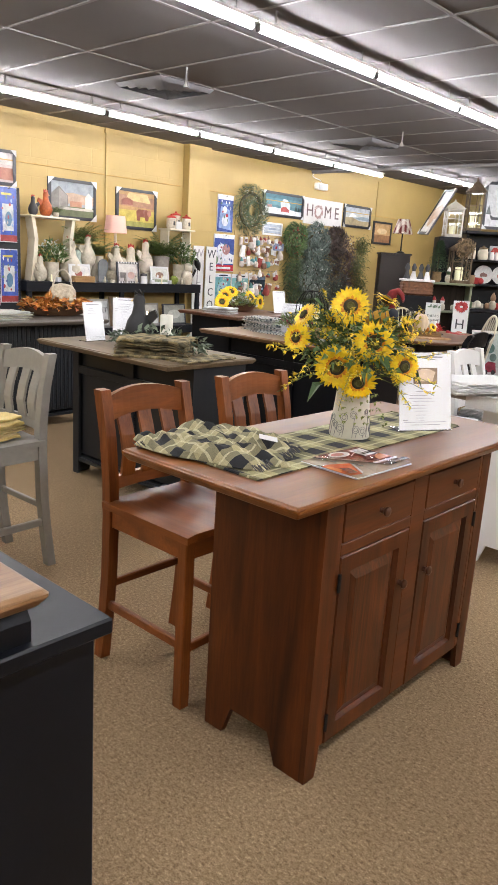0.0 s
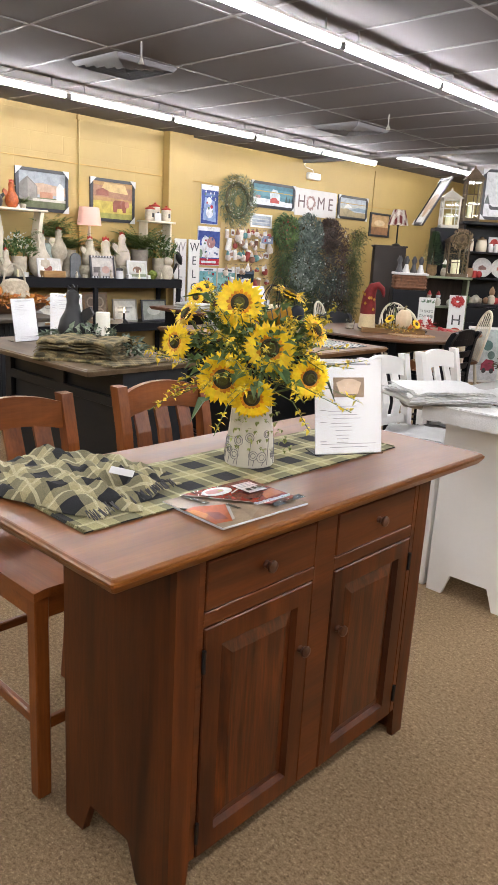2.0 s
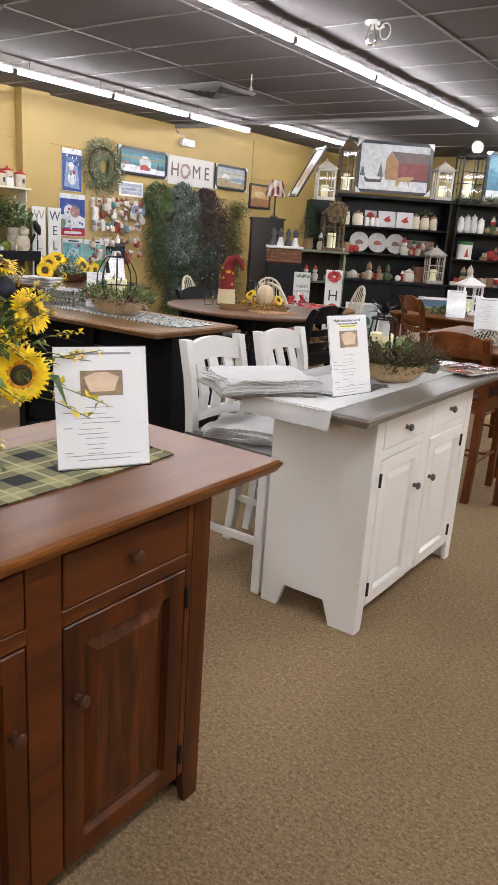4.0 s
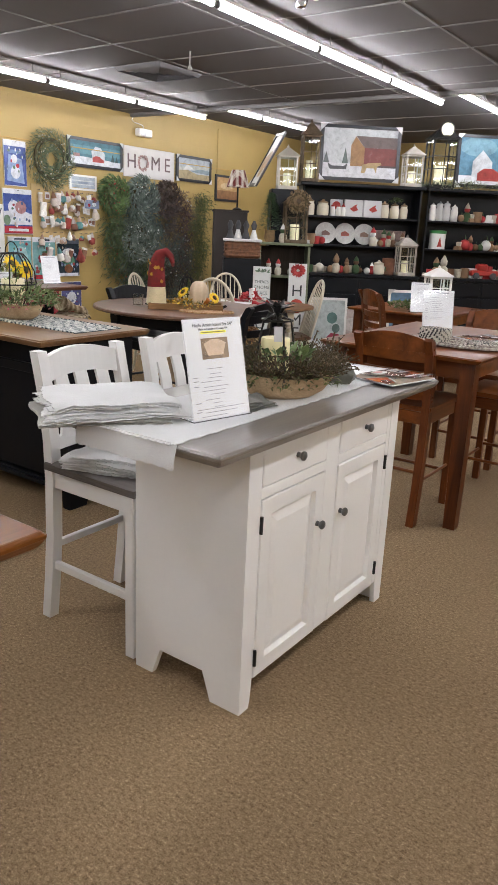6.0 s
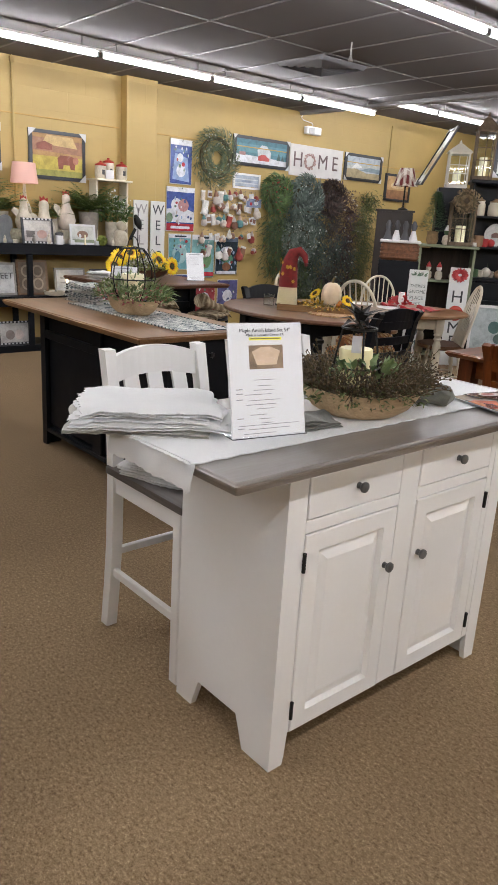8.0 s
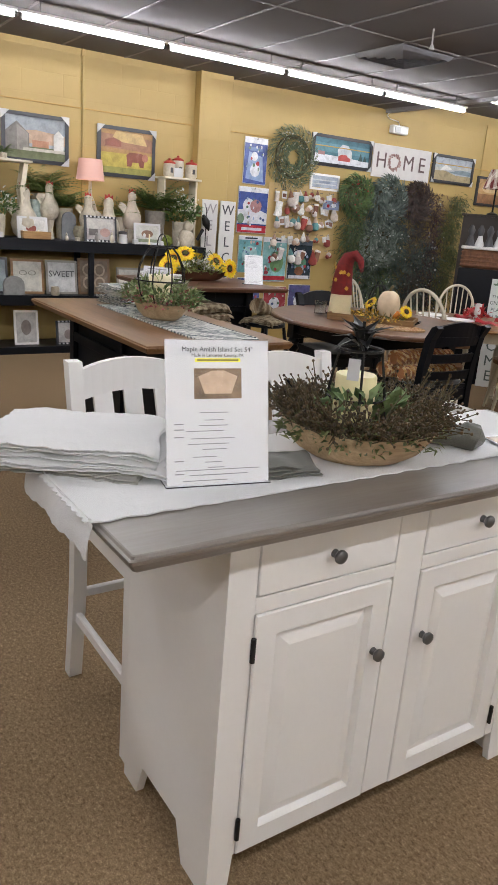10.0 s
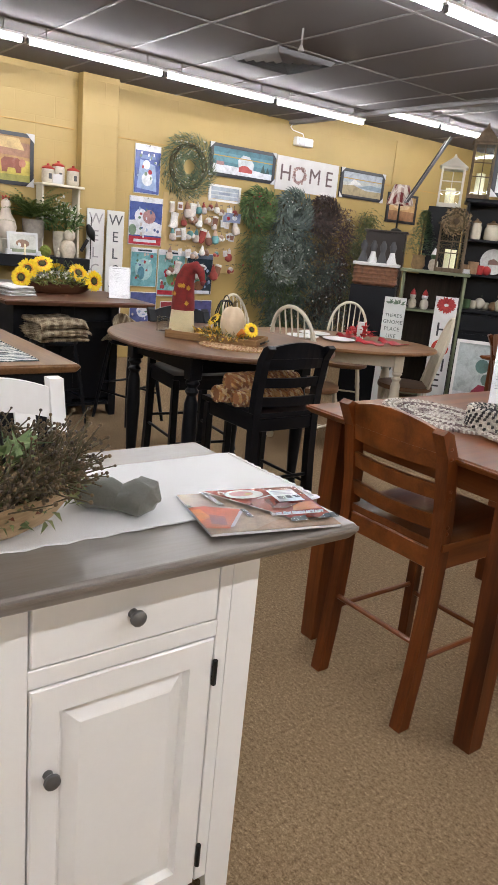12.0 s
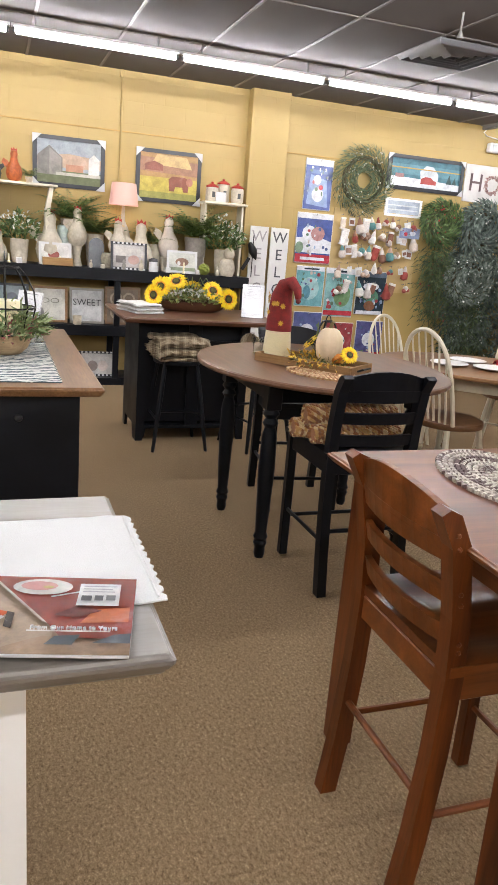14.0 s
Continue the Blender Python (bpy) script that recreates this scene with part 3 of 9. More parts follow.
grey_island = island(pose(-4.42, 3.72, 0), 0.72, 0.48, (-0.58, 0.22, -0.85, 0.82),
                     (GREYBLK, GREYBLK, wood((0.085, 0.075, 0.065), (0.15, 0.13, 0.11), "y", 0.4, 0.2), IRON), "dark grey kitchen island with a beadboard front", None, beaded=True)
part("knob", Geo().lathe([(0.009, 0), (0.008, 0.012), (0.015, 0.02), (0.012, 0.028), (0.001, 0.03)], seg=10, m=pose(-0.25, 0.701, 0.80, 90, 0, 180)), IRON, black_island_b)


def slat_chair(m, wz, wy, seat_mat, label, group, top=1.02):
    """Counter chair with three upright back slats and an arched top rail; faces +x."""
    e = thing("counter_chair", m, label, "chair", group)
    hw = 0.185
    for s in (-1, 1):
        part("front_leg", Geo().box((0.205, s * hw, 0.30), (0.042, 0.042, 0.60), 0.004), wz, e)
        pts = [(-0.235, 0.0), (-0.215, 0.16), (-0.198, 0.34), (-0.192, 0.56), (-0.196, 0.70), (-0.215, 0.86), (-0.25, top - 0.004)]
        g = Geo()
        side = []
        for x, z in pts:
            side.append((x - 0.02, z))
        loop = [(x - 0.021, z) for x, z in pts] + [(x + 0.021, z) for x, z in pts[::-1]]
        g.prism([(x, s * hw - 0.0205, z) for x, z in loop], (0, 0.041, 0))
        part("back_post", g, wz, e)

    def seat_z(u, v):
        x, y = -0.205 + 0.445 * u, -0.215 + 0.43 * v
        dip = 0.016 * math.exp(-((x + 0.03) / 0.12) ** 2 * 0.6) * (0.5 + 0.5 * math.cos(min(1, abs(abs(y) - 0.09) / 0.11) * math.pi))
        edge = 0.010 * (max(0, abs(2 * v - 1) - 0.9) * 10) ** 2
        return (x, y, 0.632 - dip - edge * 0.6)
    part("seat", Geo().sheet(seat_z, 16, 14, 0.024), seat_mat, e, smooth=True)
    ap = Geo()
    for s in (-1, 1):
        ap.box((0.005, s * hw, 0.568), (0.36, 0.022, 0.07), 0.003)
    ap.box((0.205, 0, 0.568), (0.022, 0.33, 0.07), 0.003)
    ap.box((-0.195, 0, 0.568), (0.022, 0.33, 0.07), 0.003)
    part("seat_frame", ap, wy, e)
    # arched top rail, bowed backwards
    n = 10
    lo, hi = [], []
    g = Geo()

    def rail(z0, arch0, z1, arch1, th, xb):
        vs, fs = [], []
        for i in range(n + 1):
            y = -0.168 + 0.336 * i / n
            q = 1 - (y / 0.168) ** 2
            bow = xb - 0.022 * q
            for dx in (-th / 2, th / 2):
                vs += [(bow + dx + 0.0, y, z0 + arch0 * q), (bow + dx - 0.012, y, z1 + arch1 * q)]
        for i in range(n):
            a, b = 4 * i, 4 * i + 4
            fs += [(a, b, b + 1, a + 1), (a + 2, a + 3, b + 3, b + 2), (a + 1, b + 1, b + 3, a + 3), (a, a + 2, b + 2, b)]
        fs += [(0, 1, 3, 2), (4 * n, 4 * n + 2, 4 * n + 3, 4 * n + 1)]
        return Geo().add(vs, fs)
    part("top_rail", rail(top - 0.115, 0.02, top - 0.03, 0.028, 0.022, -0.232), wy, e)
    part("lower_rail", rail(0.665, 0.0, 0.705, 0.004, 0.02, -0.196), wy, e)
    for yy, w in ((-0.098, 0.058), (0.0, 0.058), (0.098, 0.058)):
        q = 1 - (yy / 0.168) ** 2
        g = Geo()
        pts = [(-0.200 - 0.02 * q, 0.70), (-0.192 - 0.018 * q, 0.78), (-0.205 - 0.02 * q, 0.85), (-0.232 - 0.022 * q, top - 0.105 + 0.02 * q)]
        loop = [(x - 0.006, z) for x, z in pts] + [(x + 0.006, z) for x, z in pts[::-1]]
        g.prism([(x, yy - w / 2, z) for x, z in loop], (0, w, 0))
        part("slat", g, wz, e)
    for s in (-1, 1):
        part("stretcher", Geo().box((-0.0, s * hw, 0.225), (0.41, 0.02, 0.034), 0.004, pose(0, 0, 0)), wy, e)
    part("stretcher", Geo().box((0.205, 0, 0.215), (0.02, 0.335, 0.034), 0.004), wy, e)
    part("stretcher", Geo().box((-0.205, 0, 0.30), (0.018, 0.335, 0.03), 0.004), wy, e)
    return e


ch = slat_chair(pose(-0.955, 2.455, 0), CHAIRW_Z, CHAIRW_Y, CHAIRW_X, "cherry wooden counter chair with upright back slats", "chairs at the cherry island")
copy_thing(ch, pose(-0.955, 3.04, 0))
wch = slat_chair(pose(-0.97, 4.497, 0), WHITEP, WHITEP, GREYSEAT, "white counter chair with a grey wooden seat", "chairs at the white island")
copy_thing(wch, pose(-0.97, 5.03, 0))
gch = slat_chair(pose(-2.20, 2.33, 0, 0, 0, -88), GREYCHAIR, GREYCHAIR, GREYCHAIR, "grey painted counter chair with yellow cloths on its seat", "grey chairs")


def ladder_chair(m, mz, mx, label, group, top=1.01, pegs=True, seat_mat=None):
    """Counter chair with horizontal ladder slats; faces +x."""
    e = thing("ladder_back_chair", m, label, "chair", group)
    hw = 0.19
    for s in (-1, 1):
        g = Geo().box((0.21, s * hw, 0.30), (0.04, 0.04, 0.60), 0.004)
        part("front_leg", g, mz, e)
        pts = [(-0.235, 0.0), (-0.212, 0.18), (-0.195, 0.40), (-0.19, 0.60), (-0.198, 0.74), (-0.225, 0.9), (-0.262, top - 0.012)]
        loop = [(x - 0.023, z) for x, z in pts] + [(-0.266, top)] + [(x + 0.023, z) for x, z in pts[::-1]]
        post = part("back_post", Geo().prism([(x, s * hw - 0.021, z) for x, z in loop], (0, 0.042, 0)), mz, e)
        if pegs:
            for z in (top - 0.055, top - 0.085, 0.80, 0.775, 0.685, 0.665):
                x = -0.19 - max(0, z - 0.6) ** 1.7 * 0.33
                part("peg", Geo().lathe([(0.006, 0), (0.005, 0.003), (0.002, 0.0045)], seg=8, m=pose(x, s * (hw + 0.021), z, -90 * s)), mz, post)

    def seat_z(u, v):
        x, y = -0.205 + 0.45 * u, -0.215 + 0.43 * v
        dip = 0.014 * math.exp(-((x + 0.03) / 0.13) ** 2) * (0.5 + 0.5 * math.cos(min(1, abs(abs(y) - 0.09) / 0.11) * math.pi))
        return (x, y, 0.632 - dip)
    part("seat", Geo().sheet(seat_z, 14, 12, 0.024), seat_mat or mx, e, smooth=True)
    ap = Geo()
    for s in (-1, 1):
        ap.box((0.005, s * hw, 0.57), (0.37, 0.02, 0.065), 0.003)
    ap.box((0.21, 0, 0.57), (0.02, 0.34, 0.065), 0.003)
    ap.box((-0.195, 0, 0.57), (0.02, 0.34, 0.065), 0.003)
    part("seat_frame", ap, mx, e)
    for k, (z, h, arch) in enumerate(((0.665, 0.05, 0.0), (0.762, 0.05, 0.0), (0.858, 0.05, 0.004), (top - 0.088, 0.075, 0.03))):
        n, vs, fs = 8, [], []
        x0 = -0.192 - max(0, z - 0.6) ** 1.7 * 0.33
        for i in range(n + 1):
            y = -0.17 + 0.34 * i / n
            q = 1 - (y / 0.17) ** 2
            for dx in (-0.009, 0.009):
                vs += [(x0 - 0.024 * q + dx, y, z), (x0 - 0.024 * q + dx - 0.012, y, z + h + arch * q)]
        for i in range(n):
            a, b = 4 * i, 4 * i + 4
            fs += [(a, b, b + 1, a + 1), (a + 2, a + 3, b + 3, b + 2), (a + 1, b + 1, b + 3, a + 3), (a, a + 2, b + 2, b)]
        fs += [(0, 1, 3, 2), (4 * n, 4 * n + 2, 4 * n + 3, 4 * n + 1)]
        part("slat", Geo().add(vs, fs), mx, e)
    for s in (-1, 1):
        part("stretcher", Geo().tube([(-0.21, s * hw, 0.235), (0.21, s * hw, 0.235)], 0.0095, 8), mx, e)
    part("stretcher", Geo().tube([(0.21, -hw, 0.20), (0.21, hw, 0.20)], 0.0095, 8), mx, e)
    part("stretcher", Geo().tube([(-0.208, -hw, 0.285), (-0.208, hw, 0.285)], 0.0095, 8), mx, e)
    return e


CT_Z = wood((0.042, 0.0100, 0.0022), (0.215, 0.058, 0.0118), "z", 0.24, 0.35, 0.28)
CT_X = wood((0.085, 0.023, 0.005), (0.26, 0.077, 0.0163), "x", 0.22, 0.35, 0.28, 0.84)
CT_Y = wood((0.105, 0.029, 0.0062), (0.27, 0.083, 0.018), "y", 0.22, 0.35, 0.28, 0.84)
lch = ladder_chair(pose(-0.69, 6.323, 0, 0, 0, 90), CT_Z, CT_X, "cherry wooden ladder-back counter chair at the cherry table", "chairs at the cherry table", 0.985)
copy_thing(lch, pose(-0.30, 6.93, 0, 0, 0, 180))
copy_thing(lch, pose(-0.70, 7.55, 0, 0, 0, -90))
copy_thing(lch, pose(-1.92, 8.78, 0, 0, 0, 50))


def square_table(m, x0, x1, y0, y1, h, label, leg=0.075):
    e = thing("counter_table", m, label, "table")
    part("tabletop", rounded_top(x0, x1, y0, y1, h, 0.026, 0.006), CT_Y, e)
    ix, iy = 0.082, 0.112
    ap = Geo()
    for y in (y0 + iy + 0.01, y1 - iy - 0.01):
        ap.box(((x0 + x1) / 2, y, h - 0.026 - 0.05), (x1 - x0 - 2 * ix - 0.07, 0.02, 0.098), 0.002)
    for x in (x0 + ix + 0.0, x1 - ix - 0.0):
        ap.box((x, (y0 + y1) / 2, h - 0.026 - 0.05), (0.02, y1 - y0 - 2 * iy - 0.07, 0.098), 0.002)
    part("apron", ap, CT_X, e)
    for sx, x in ((1, x0 + ix), (-1, x1 - ix)):
        for sy, y in ((1, y0 + iy), (-1, y1 - iy)):
            t, b = leg / 2, leg / 2 * 0.82
            hz = h - 0.027
            vs = [(x + a * t, y + c * t, hz) for a, c in ((-1, -1), (1, -1), (1, 1), (-1, 1))] + [(x - sx * 0.006 + a * b, y - sy * 0.006 + c * b, 0) for a, c in ((-1, -1), (1, -1), (1, 1), (-1, 1))]
            part("leg", Geo().add(vs, [(0, 1, 2, 3), (7, 6, 5, 4), (0, 4, 5, 1), (1, 5, 6, 2), (2, 6, 7, 3), (3, 7, 4, 0)]), CT_Z, e)
    return e


square_table(pose(0, 0, 0), -1.14, -0.255, 6.107, 7.41, 0.905, "cherry wooden counter-height table with braided mats")
square_table(pose(0, 0, 0), -2.55, -1.55, 9.05, 10.2, 0.78, "cherry wooden table with a lantern on it")

# turned leg used by the round and oval tables
LEG = [(0.020, 0.0), (0.026, 0.02), (0.024, 0.05), (0.032, 0.07), (0.026, 0.085), (0.034, 0.1), (0.026, 0.12), (0.030, 0.2), (0.038, 0.42), (0.034, 0.56),
       (0.024, 0.60), (0.036, 0.62), (0.024, 0.64), (0.038, 0.66), (0.028, 0.68)]


def pedestal_top(cx, cy, rx, ry, h, th, m=None):
    prof = [(0.965, -th), (0.995, -th + 0.005), (1.0, -th / 2), (0.994, -0.004), (0.98, 0.0)]
    g, seg = Geo(), 48
    vs, fs = [], []
    for k, dz in prof:
        for i in range(seg):
            a = 2 * math.pi * i / seg
            vs.append((cx + rx * k * math.cos(a), cy + ry * k * math.sin(a), h + dz))
    for i in range(len(prof) - 1):
        for k in range(seg):
            fs.append((i * seg + k, i * seg + (k + 1) % seg, (i + 1) * seg + (k + 1) % seg, (i + 1) * seg + k))
    fs += [tuple(range(seg))[::-1], tuple((len(prof) - 1) * seg + k for k in range(seg))]
    return g.add(vs, fs)


def oval_table(m, rx, ry, h, lx, ly, top_mat, leg_mat, label):
    e = thing("oval_table", m, label, "table")
    part("tabletop", pedestal_top(0, 0, rx, ry, h, 0.028), top_mat, e)
    ap = Geo()
    for s in (-1, 1):
        ap.box((0, s * ly, h - 0.08), (2 * lx, 0.02, 0.10), 0.003)
        ap.box((s * lx, 0, h - 0.08), (0.02, 2 * ly, 0.10), 0.003)
    part("apron", ap, leg_mat, e)
    k = (h - 0.16) / 0.68
    for sx in (-1, 1):
        for sy in (-1, 1):
            g = Geo().lathe([(r * 1.05, z * k) for r, z in LEG], (sx * lx, sy * ly, 0), 14)
            g.box((sx * lx, sy * ly, h - 0.095), (0.07, 0.07, 0.134), 0.004)
            part("leg", g, leg_mat, e, smooth=True)
    return e


oval_table(pose(-2.68, 6.79, 0), 0.70, 0.62, 0.89, 0.315, 0.37, wood((0.09, 0.04, 0.02), (0.19, 0.09, 0.045), "x", 0.28, 0.35), BLACKP, "oval counter-height table with brown top and black turned legs")
oval_table(pose(-3.42, 8.42, 0, 0, 0, 50), 0.78, 0.56, 0.76, 0.45, 0.32, wood((0.16, 0.075, 0.03), (0.30, 0.15, 0.06), "x", 0.3, 0.3), CREAM, "oval dining table with brown top and cream turned legs")
bch = ladder_chair(pose(-2.18, 6.74, 0, 0, 0, 180), BLACKP, BLACKP, "black ladder-back counter chair with a braided seat pad", "chairs at the black table", 0.975, False)
copy_thing(bch, pose(-3.11, 6.88, 0, 0, 0, -8))


def windsor(m, label, group):
    """Hoop-back chair with spindles and saddle seat; faces +x."""
    e = thing("windsor_chair", m, label, "chair", group)
    seat = wood((0.10, 0.045, 0.02), (0.20, 0.10, 0.045), "x", 0.35, 0.3)
    part("seat", pedestal_top(0, 0, 0.21, 0.22, 0.45, 0.035), seat, e, "brown wooden seat", True)
    n = 20
    hoop = []
    for i in range(n + 1):
        a = math.pi * i / n
        z = 0.45 + 0.52 * math.sin(a) ** 0.62
        hoop.append((-0.15 - 0.13 * (z - 0.45) / 0.5, 0.205 * math.cos(a) * (1 - 0.12 * (1 - math.sin(a))), z))
    part("hoop", Geo().tube(hoop, 0.0125, 8), CREAM, e, "cream painted hoop", True)
    for k in range(7):
        y = -0.15 + 0.05 * k
        a = math.acos(max(-1, min(1, y / 0.205)))
        z = 0.45 + 0.52 * math.sin(a) ** 0.62
        part("spindle", Geo().tube([(-0.155, y * 0.85, 0.45), (-0.15 - 0.13 * (z - 0.45) / 0.5, y, z)], [0.0075, 0.005], 6), CREAM, e)
    for sx in (-1, 1):
        for sy in (-1, 1):
            part("leg", Geo().lathe([(0.011, 0), (0.014, 0.1), (0.02, 0.2), (0.014, 0.22), (0.021, 0.25), (0.016, 0.42)],
                                    m=Matrix.Translation((sx * 0.19, sy * 0.19, 0)) @ Matrix.Shear("XY", 4, (-sx * 0.13, -sy * 0.13)), seg=8), CREAM, e, smooth=True)
    for s in (-1, 1):
        part("stretcher", Geo().tube([(-0.165, s * 0.165, 0.18), (0.165, s * 0.165, 0.18)], 0.008, 6), CREAM, e)
    part("stretcher", Geo().tube([(0, -0.165, 0.18), (0, 0.165, 0.18)], 0.008, 6), CREAM, e)
    return e


wd = windsor(pose(-4.30, 8.27, 0, 0, 0, 15), "cream hoop-back windsor chair with a brown seat", "windsor chairs")
copy_thing(wd, pose(-3.17, 7.93, 0, 0, 0, 105) @ Matrix.Scale(1.07, 4))
copy_thing(wd, pose(-4.05, 9.13, 0, 0, 0, -45))
copy_thing(wd, pose(-3.07, 8.88, 0, 0, 0, 228) @ Matrix.Scale(1.03, 4))


def stool(m):
    e = thing("bar_stool", m, "black backless wooden bar stool", "stool", "black stools")
    part("seat", pedestal_top(0, 0, 0.17, 0.17, 0.63, 0.03), BLACKP, e)
    for sx in (-1, 1):
        for sy in (-1, 1):
            part("leg", Geo().lathe([(0.012, 0), (0.016, 0.2), (0.019, 0.4), (0.014, 0.61)], m=Matrix.Translation((sx * 0.19, sy * 0.19, 0)) @ Matrix.Shear("XY", 4, (-sx * 0.13, -sy * 0.13)), seg=8), BLACKP, e, smooth=True)
    for s in (-1, 1):
        part("stretcher", Geo().tube([(-0.16, s * 0.16, 0.22), (0.16, s * 0.16, 0.22)], 0.009, 6), BLACKP, e)
        part("stretcher", Geo().tube([(s * 0.15, -0.15, 0.28), (s * 0.15, 0.15, 0.28)], 0.009, 6), BLACKP, e)
    return e


st = stool(pose(-4.30, 6.45, 0))
copy_thing(st, pose(-4.25, 7.05, 0, 0, 0, 15))

# black cabinet near the start, with a raised wooden shelf on a bracket
e = thing("black_cabinet", pose(-0.5, 1.0, 0), "black painted cabinet with a raised maple board", "cabinet")
part("body", Geo().box((0.02, 0.01, 0.435), (0.80, 0.85, 0.87), 0.004), BLACKP, e)
part("top", Geo().box((0.02, 0.01, 0.885), (0.86, 0.88, 0.03), 0.004), BLACKP, e, "glossy black top")
br = [(0.30, 0.90), (0.385, 0.90), (0.385, 0.935), (0.375, 0.95), (0.34, 0.95), (0.32, 0.938), (0.28, 0.936), (0.28, 0.90)]
part("bracket", Geo().prism([(x + 0.045, 0.05, z) for x, z in br], (0, 0.26, 0)), BLACKP, e)
part("shelf_board", rounded_top(-0.3, 0.445, -0.42, 0.335, 0.985, 0.03), OAKTOP, e, "pale brown maple board")
part("post", Geo().box((-0.2, -0.2, 0.928), (0.1, 0.1, 0.06), 0.003), BLACKP, e)


# long black shelf unit along the yellow wall
e = thing("wall_shelf_unit", pose(0, 0, 0), "long black wooden display shelf against the yellow wall", "shelf")
for z, d in ((1.105, 0.45), (0.575, 0.45), (0.07, 0.45)):
    part("shelf", Geo().box((X0 + 0.005 + d / 2, 6.35, z - 0.055 if z > 1 else z - 0.05), (d, 2.60, 0.11 if z > 1 else 0.1), 0.004), BLACKP, e)
for y in (5.09, 6.35, 7.61):
    part("upright", Geo().box((X0 + 0.43, y, 0.535), (0.04, 0.055, 1.03), 0.003), BLACKP, e)
    part("upright", Geo().box((X0 + 0.03, y, 0.535), (0.04, 0.055, 1.03), 0.003), BLACKP, e)

# ---- black hutches set across the far corner ----
HUTCH = Matrix.Translation((-4.0, 10.85, 0)) @ Matrix.Rotation(math.atan2(0.643, 0.766), 4, "Z")


def hutch(u0, u1, label):
    """Hutch: local x along its front, -y towards the room; shelves above a base cabinet."""
    e = thing("hutch", HUTCH @ pose((u0 + u1) / 2, 0, 0), label, "cabinet", "black hutches")
    w, d = u1 - u0, 0.36
    part("base", Geo().box((0, 0.06, 0.48), (w, 0.52, 0.92), 0.004), BLACKP, e)
    part("counter", Geo().box((0, 0.05, 0.962), (w + 0.03, 0.57, 0.035), 0.004), BLACKP, e)
    part("back", Geo().box((0, d / 2 + 0.14, 1.5), (w, 0.02, 1.06), 0.002), BLACKP, e)
    for s in (-1, 1):
        part("side", Geo().box((s * (w / 2 - 0.012), 0.15, 1.5), (0.024, d, 1.06), 0.003), BLACKP, e)
    for z in (1.32, 1.665):
        part("shelf", Geo().box((0, 0.15, z - 0.011), (w - 0.05, d - 0.02, 0.022), 0.003), BLACKP, e)
    part("crown", Geo().box((0, 0.13, 2.03), (w + 0.06, d + 0.06, 0.04), 0.008), BLACKP, e)
    for s in (-1, 1):
        part("door", Geo().box((s * w / 4, -0.205, 0.42), (w / 2 - 0.03, 0.012, 0.62), 0.006), BLACKP, e)
        part("drawer", Geo().box((s * w / 4, -0.205, 0.84), (w / 2 - 0.03, 0.012, 0.16), 0.006), BLACKP, e)
    return e


hutch(-0.22, 1.28, "black wooden hutch crowded with crockery and ornaments")
hutch(1.36, 2.86, "black wooden hutch with seasonal decorations on its shelves")

# green bookcase standing in front of the hutch's end
e = thing("bookcase", HUTCH @ pose(-0.44, -0.30, 0), "sage green open bookcase with a dark inside", "shelf")
SAGE = paint((0.20, 0.23, 0.14), 0.5, 0.12, 6, 60, 0.1)
for s in (-1, 1):
    part("side", Geo().box((s * 0.30, 0.1, 0.65), (0.03, 0.28, 1.27), 0.004), SAGE, e)
part("top", Geo().box((0, 0.09, 1.305), (0.68, 0.34, 0.03), 0.006), SAGE, e)
part("back", Geo().box((0, 0.235, 0.65), (0.58, 0.012, 1.25), 0.001), wood((0.02, 0.014, 0.01), (0.05, 0.035, 0.025), "z", 0.6, 0), e, "dark back boards")
for z in (0.93, 0.5, 0.08):
    part("shelf", Geo().box((0, 0.1, z - 0.012), (0.57, 0.26, 0.024), 0.003), SAGE, e)

# dark side cabinet that carries the basket
e = thing("side_cabinet", pose(-4.24, 9.60, 0, 0, 0, 40), "narrow black cabinet under a wicker basket", "cabinet")
part("body", Geo().box((0, 0.0, 0.57), (0.42, 0.30, 1.14), 0.004), BLACKP, e)


# ---- helpers for goods on show ----
def on_wall(y, z, x=X0):
    """Pose on the yellow wall: local x along the wall, local y up, local z into the room."""
    return Matrix(((0, 0, 1, x), (1, 0, 0, y), (0, 1, 0, z), (0, 0, 0, 1)))


def palette(polys):
    cols = []
    for c, _ in polys:
        if c not in cols:
            cols.append(c)
    return cols


def brush(c, rough):
    """Painted or printed area: broken colour of several tones."""
    key = ("brush", c, rough)
    if key in CACHE:
        return CACHE[key]
    m, nt, lk, bs = nodes_of("picture_paint")
    v = coords(nt, lk)
    grey = sum(c) / 3
    soft = tuple((x * 0.92 + grey * 0.08) * 0.92 for x in c)
    n1, n2 = noise_tex(nt, lk, v, 12, 6, 0.65, 0.5), noise_tex(nt, lk, v, 75, 4, 0.7)
    r = ramp(nt, lk, n1, [(0.28, shade(soft, 0.55)), (0.45, shade(soft, 0.85)), (0.58, soft), (0.74, tuple(min(1, x * 0.9 + 0.07) for x in soft))])
    r2 = ramp(nt, lk, n2, [(0.3, (0.82, 0.83, 0.85)), (0.62, (1, 1, 1))])
    lk.new(mixc(nt, lk, 1.0, r.outputs[0], r2.outputs[0], "MULTIPLY"), bs.inputs["Base Color"])
    bs.inputs["Roughness"].default_value = rough
    CACHE[key] = m
    return m


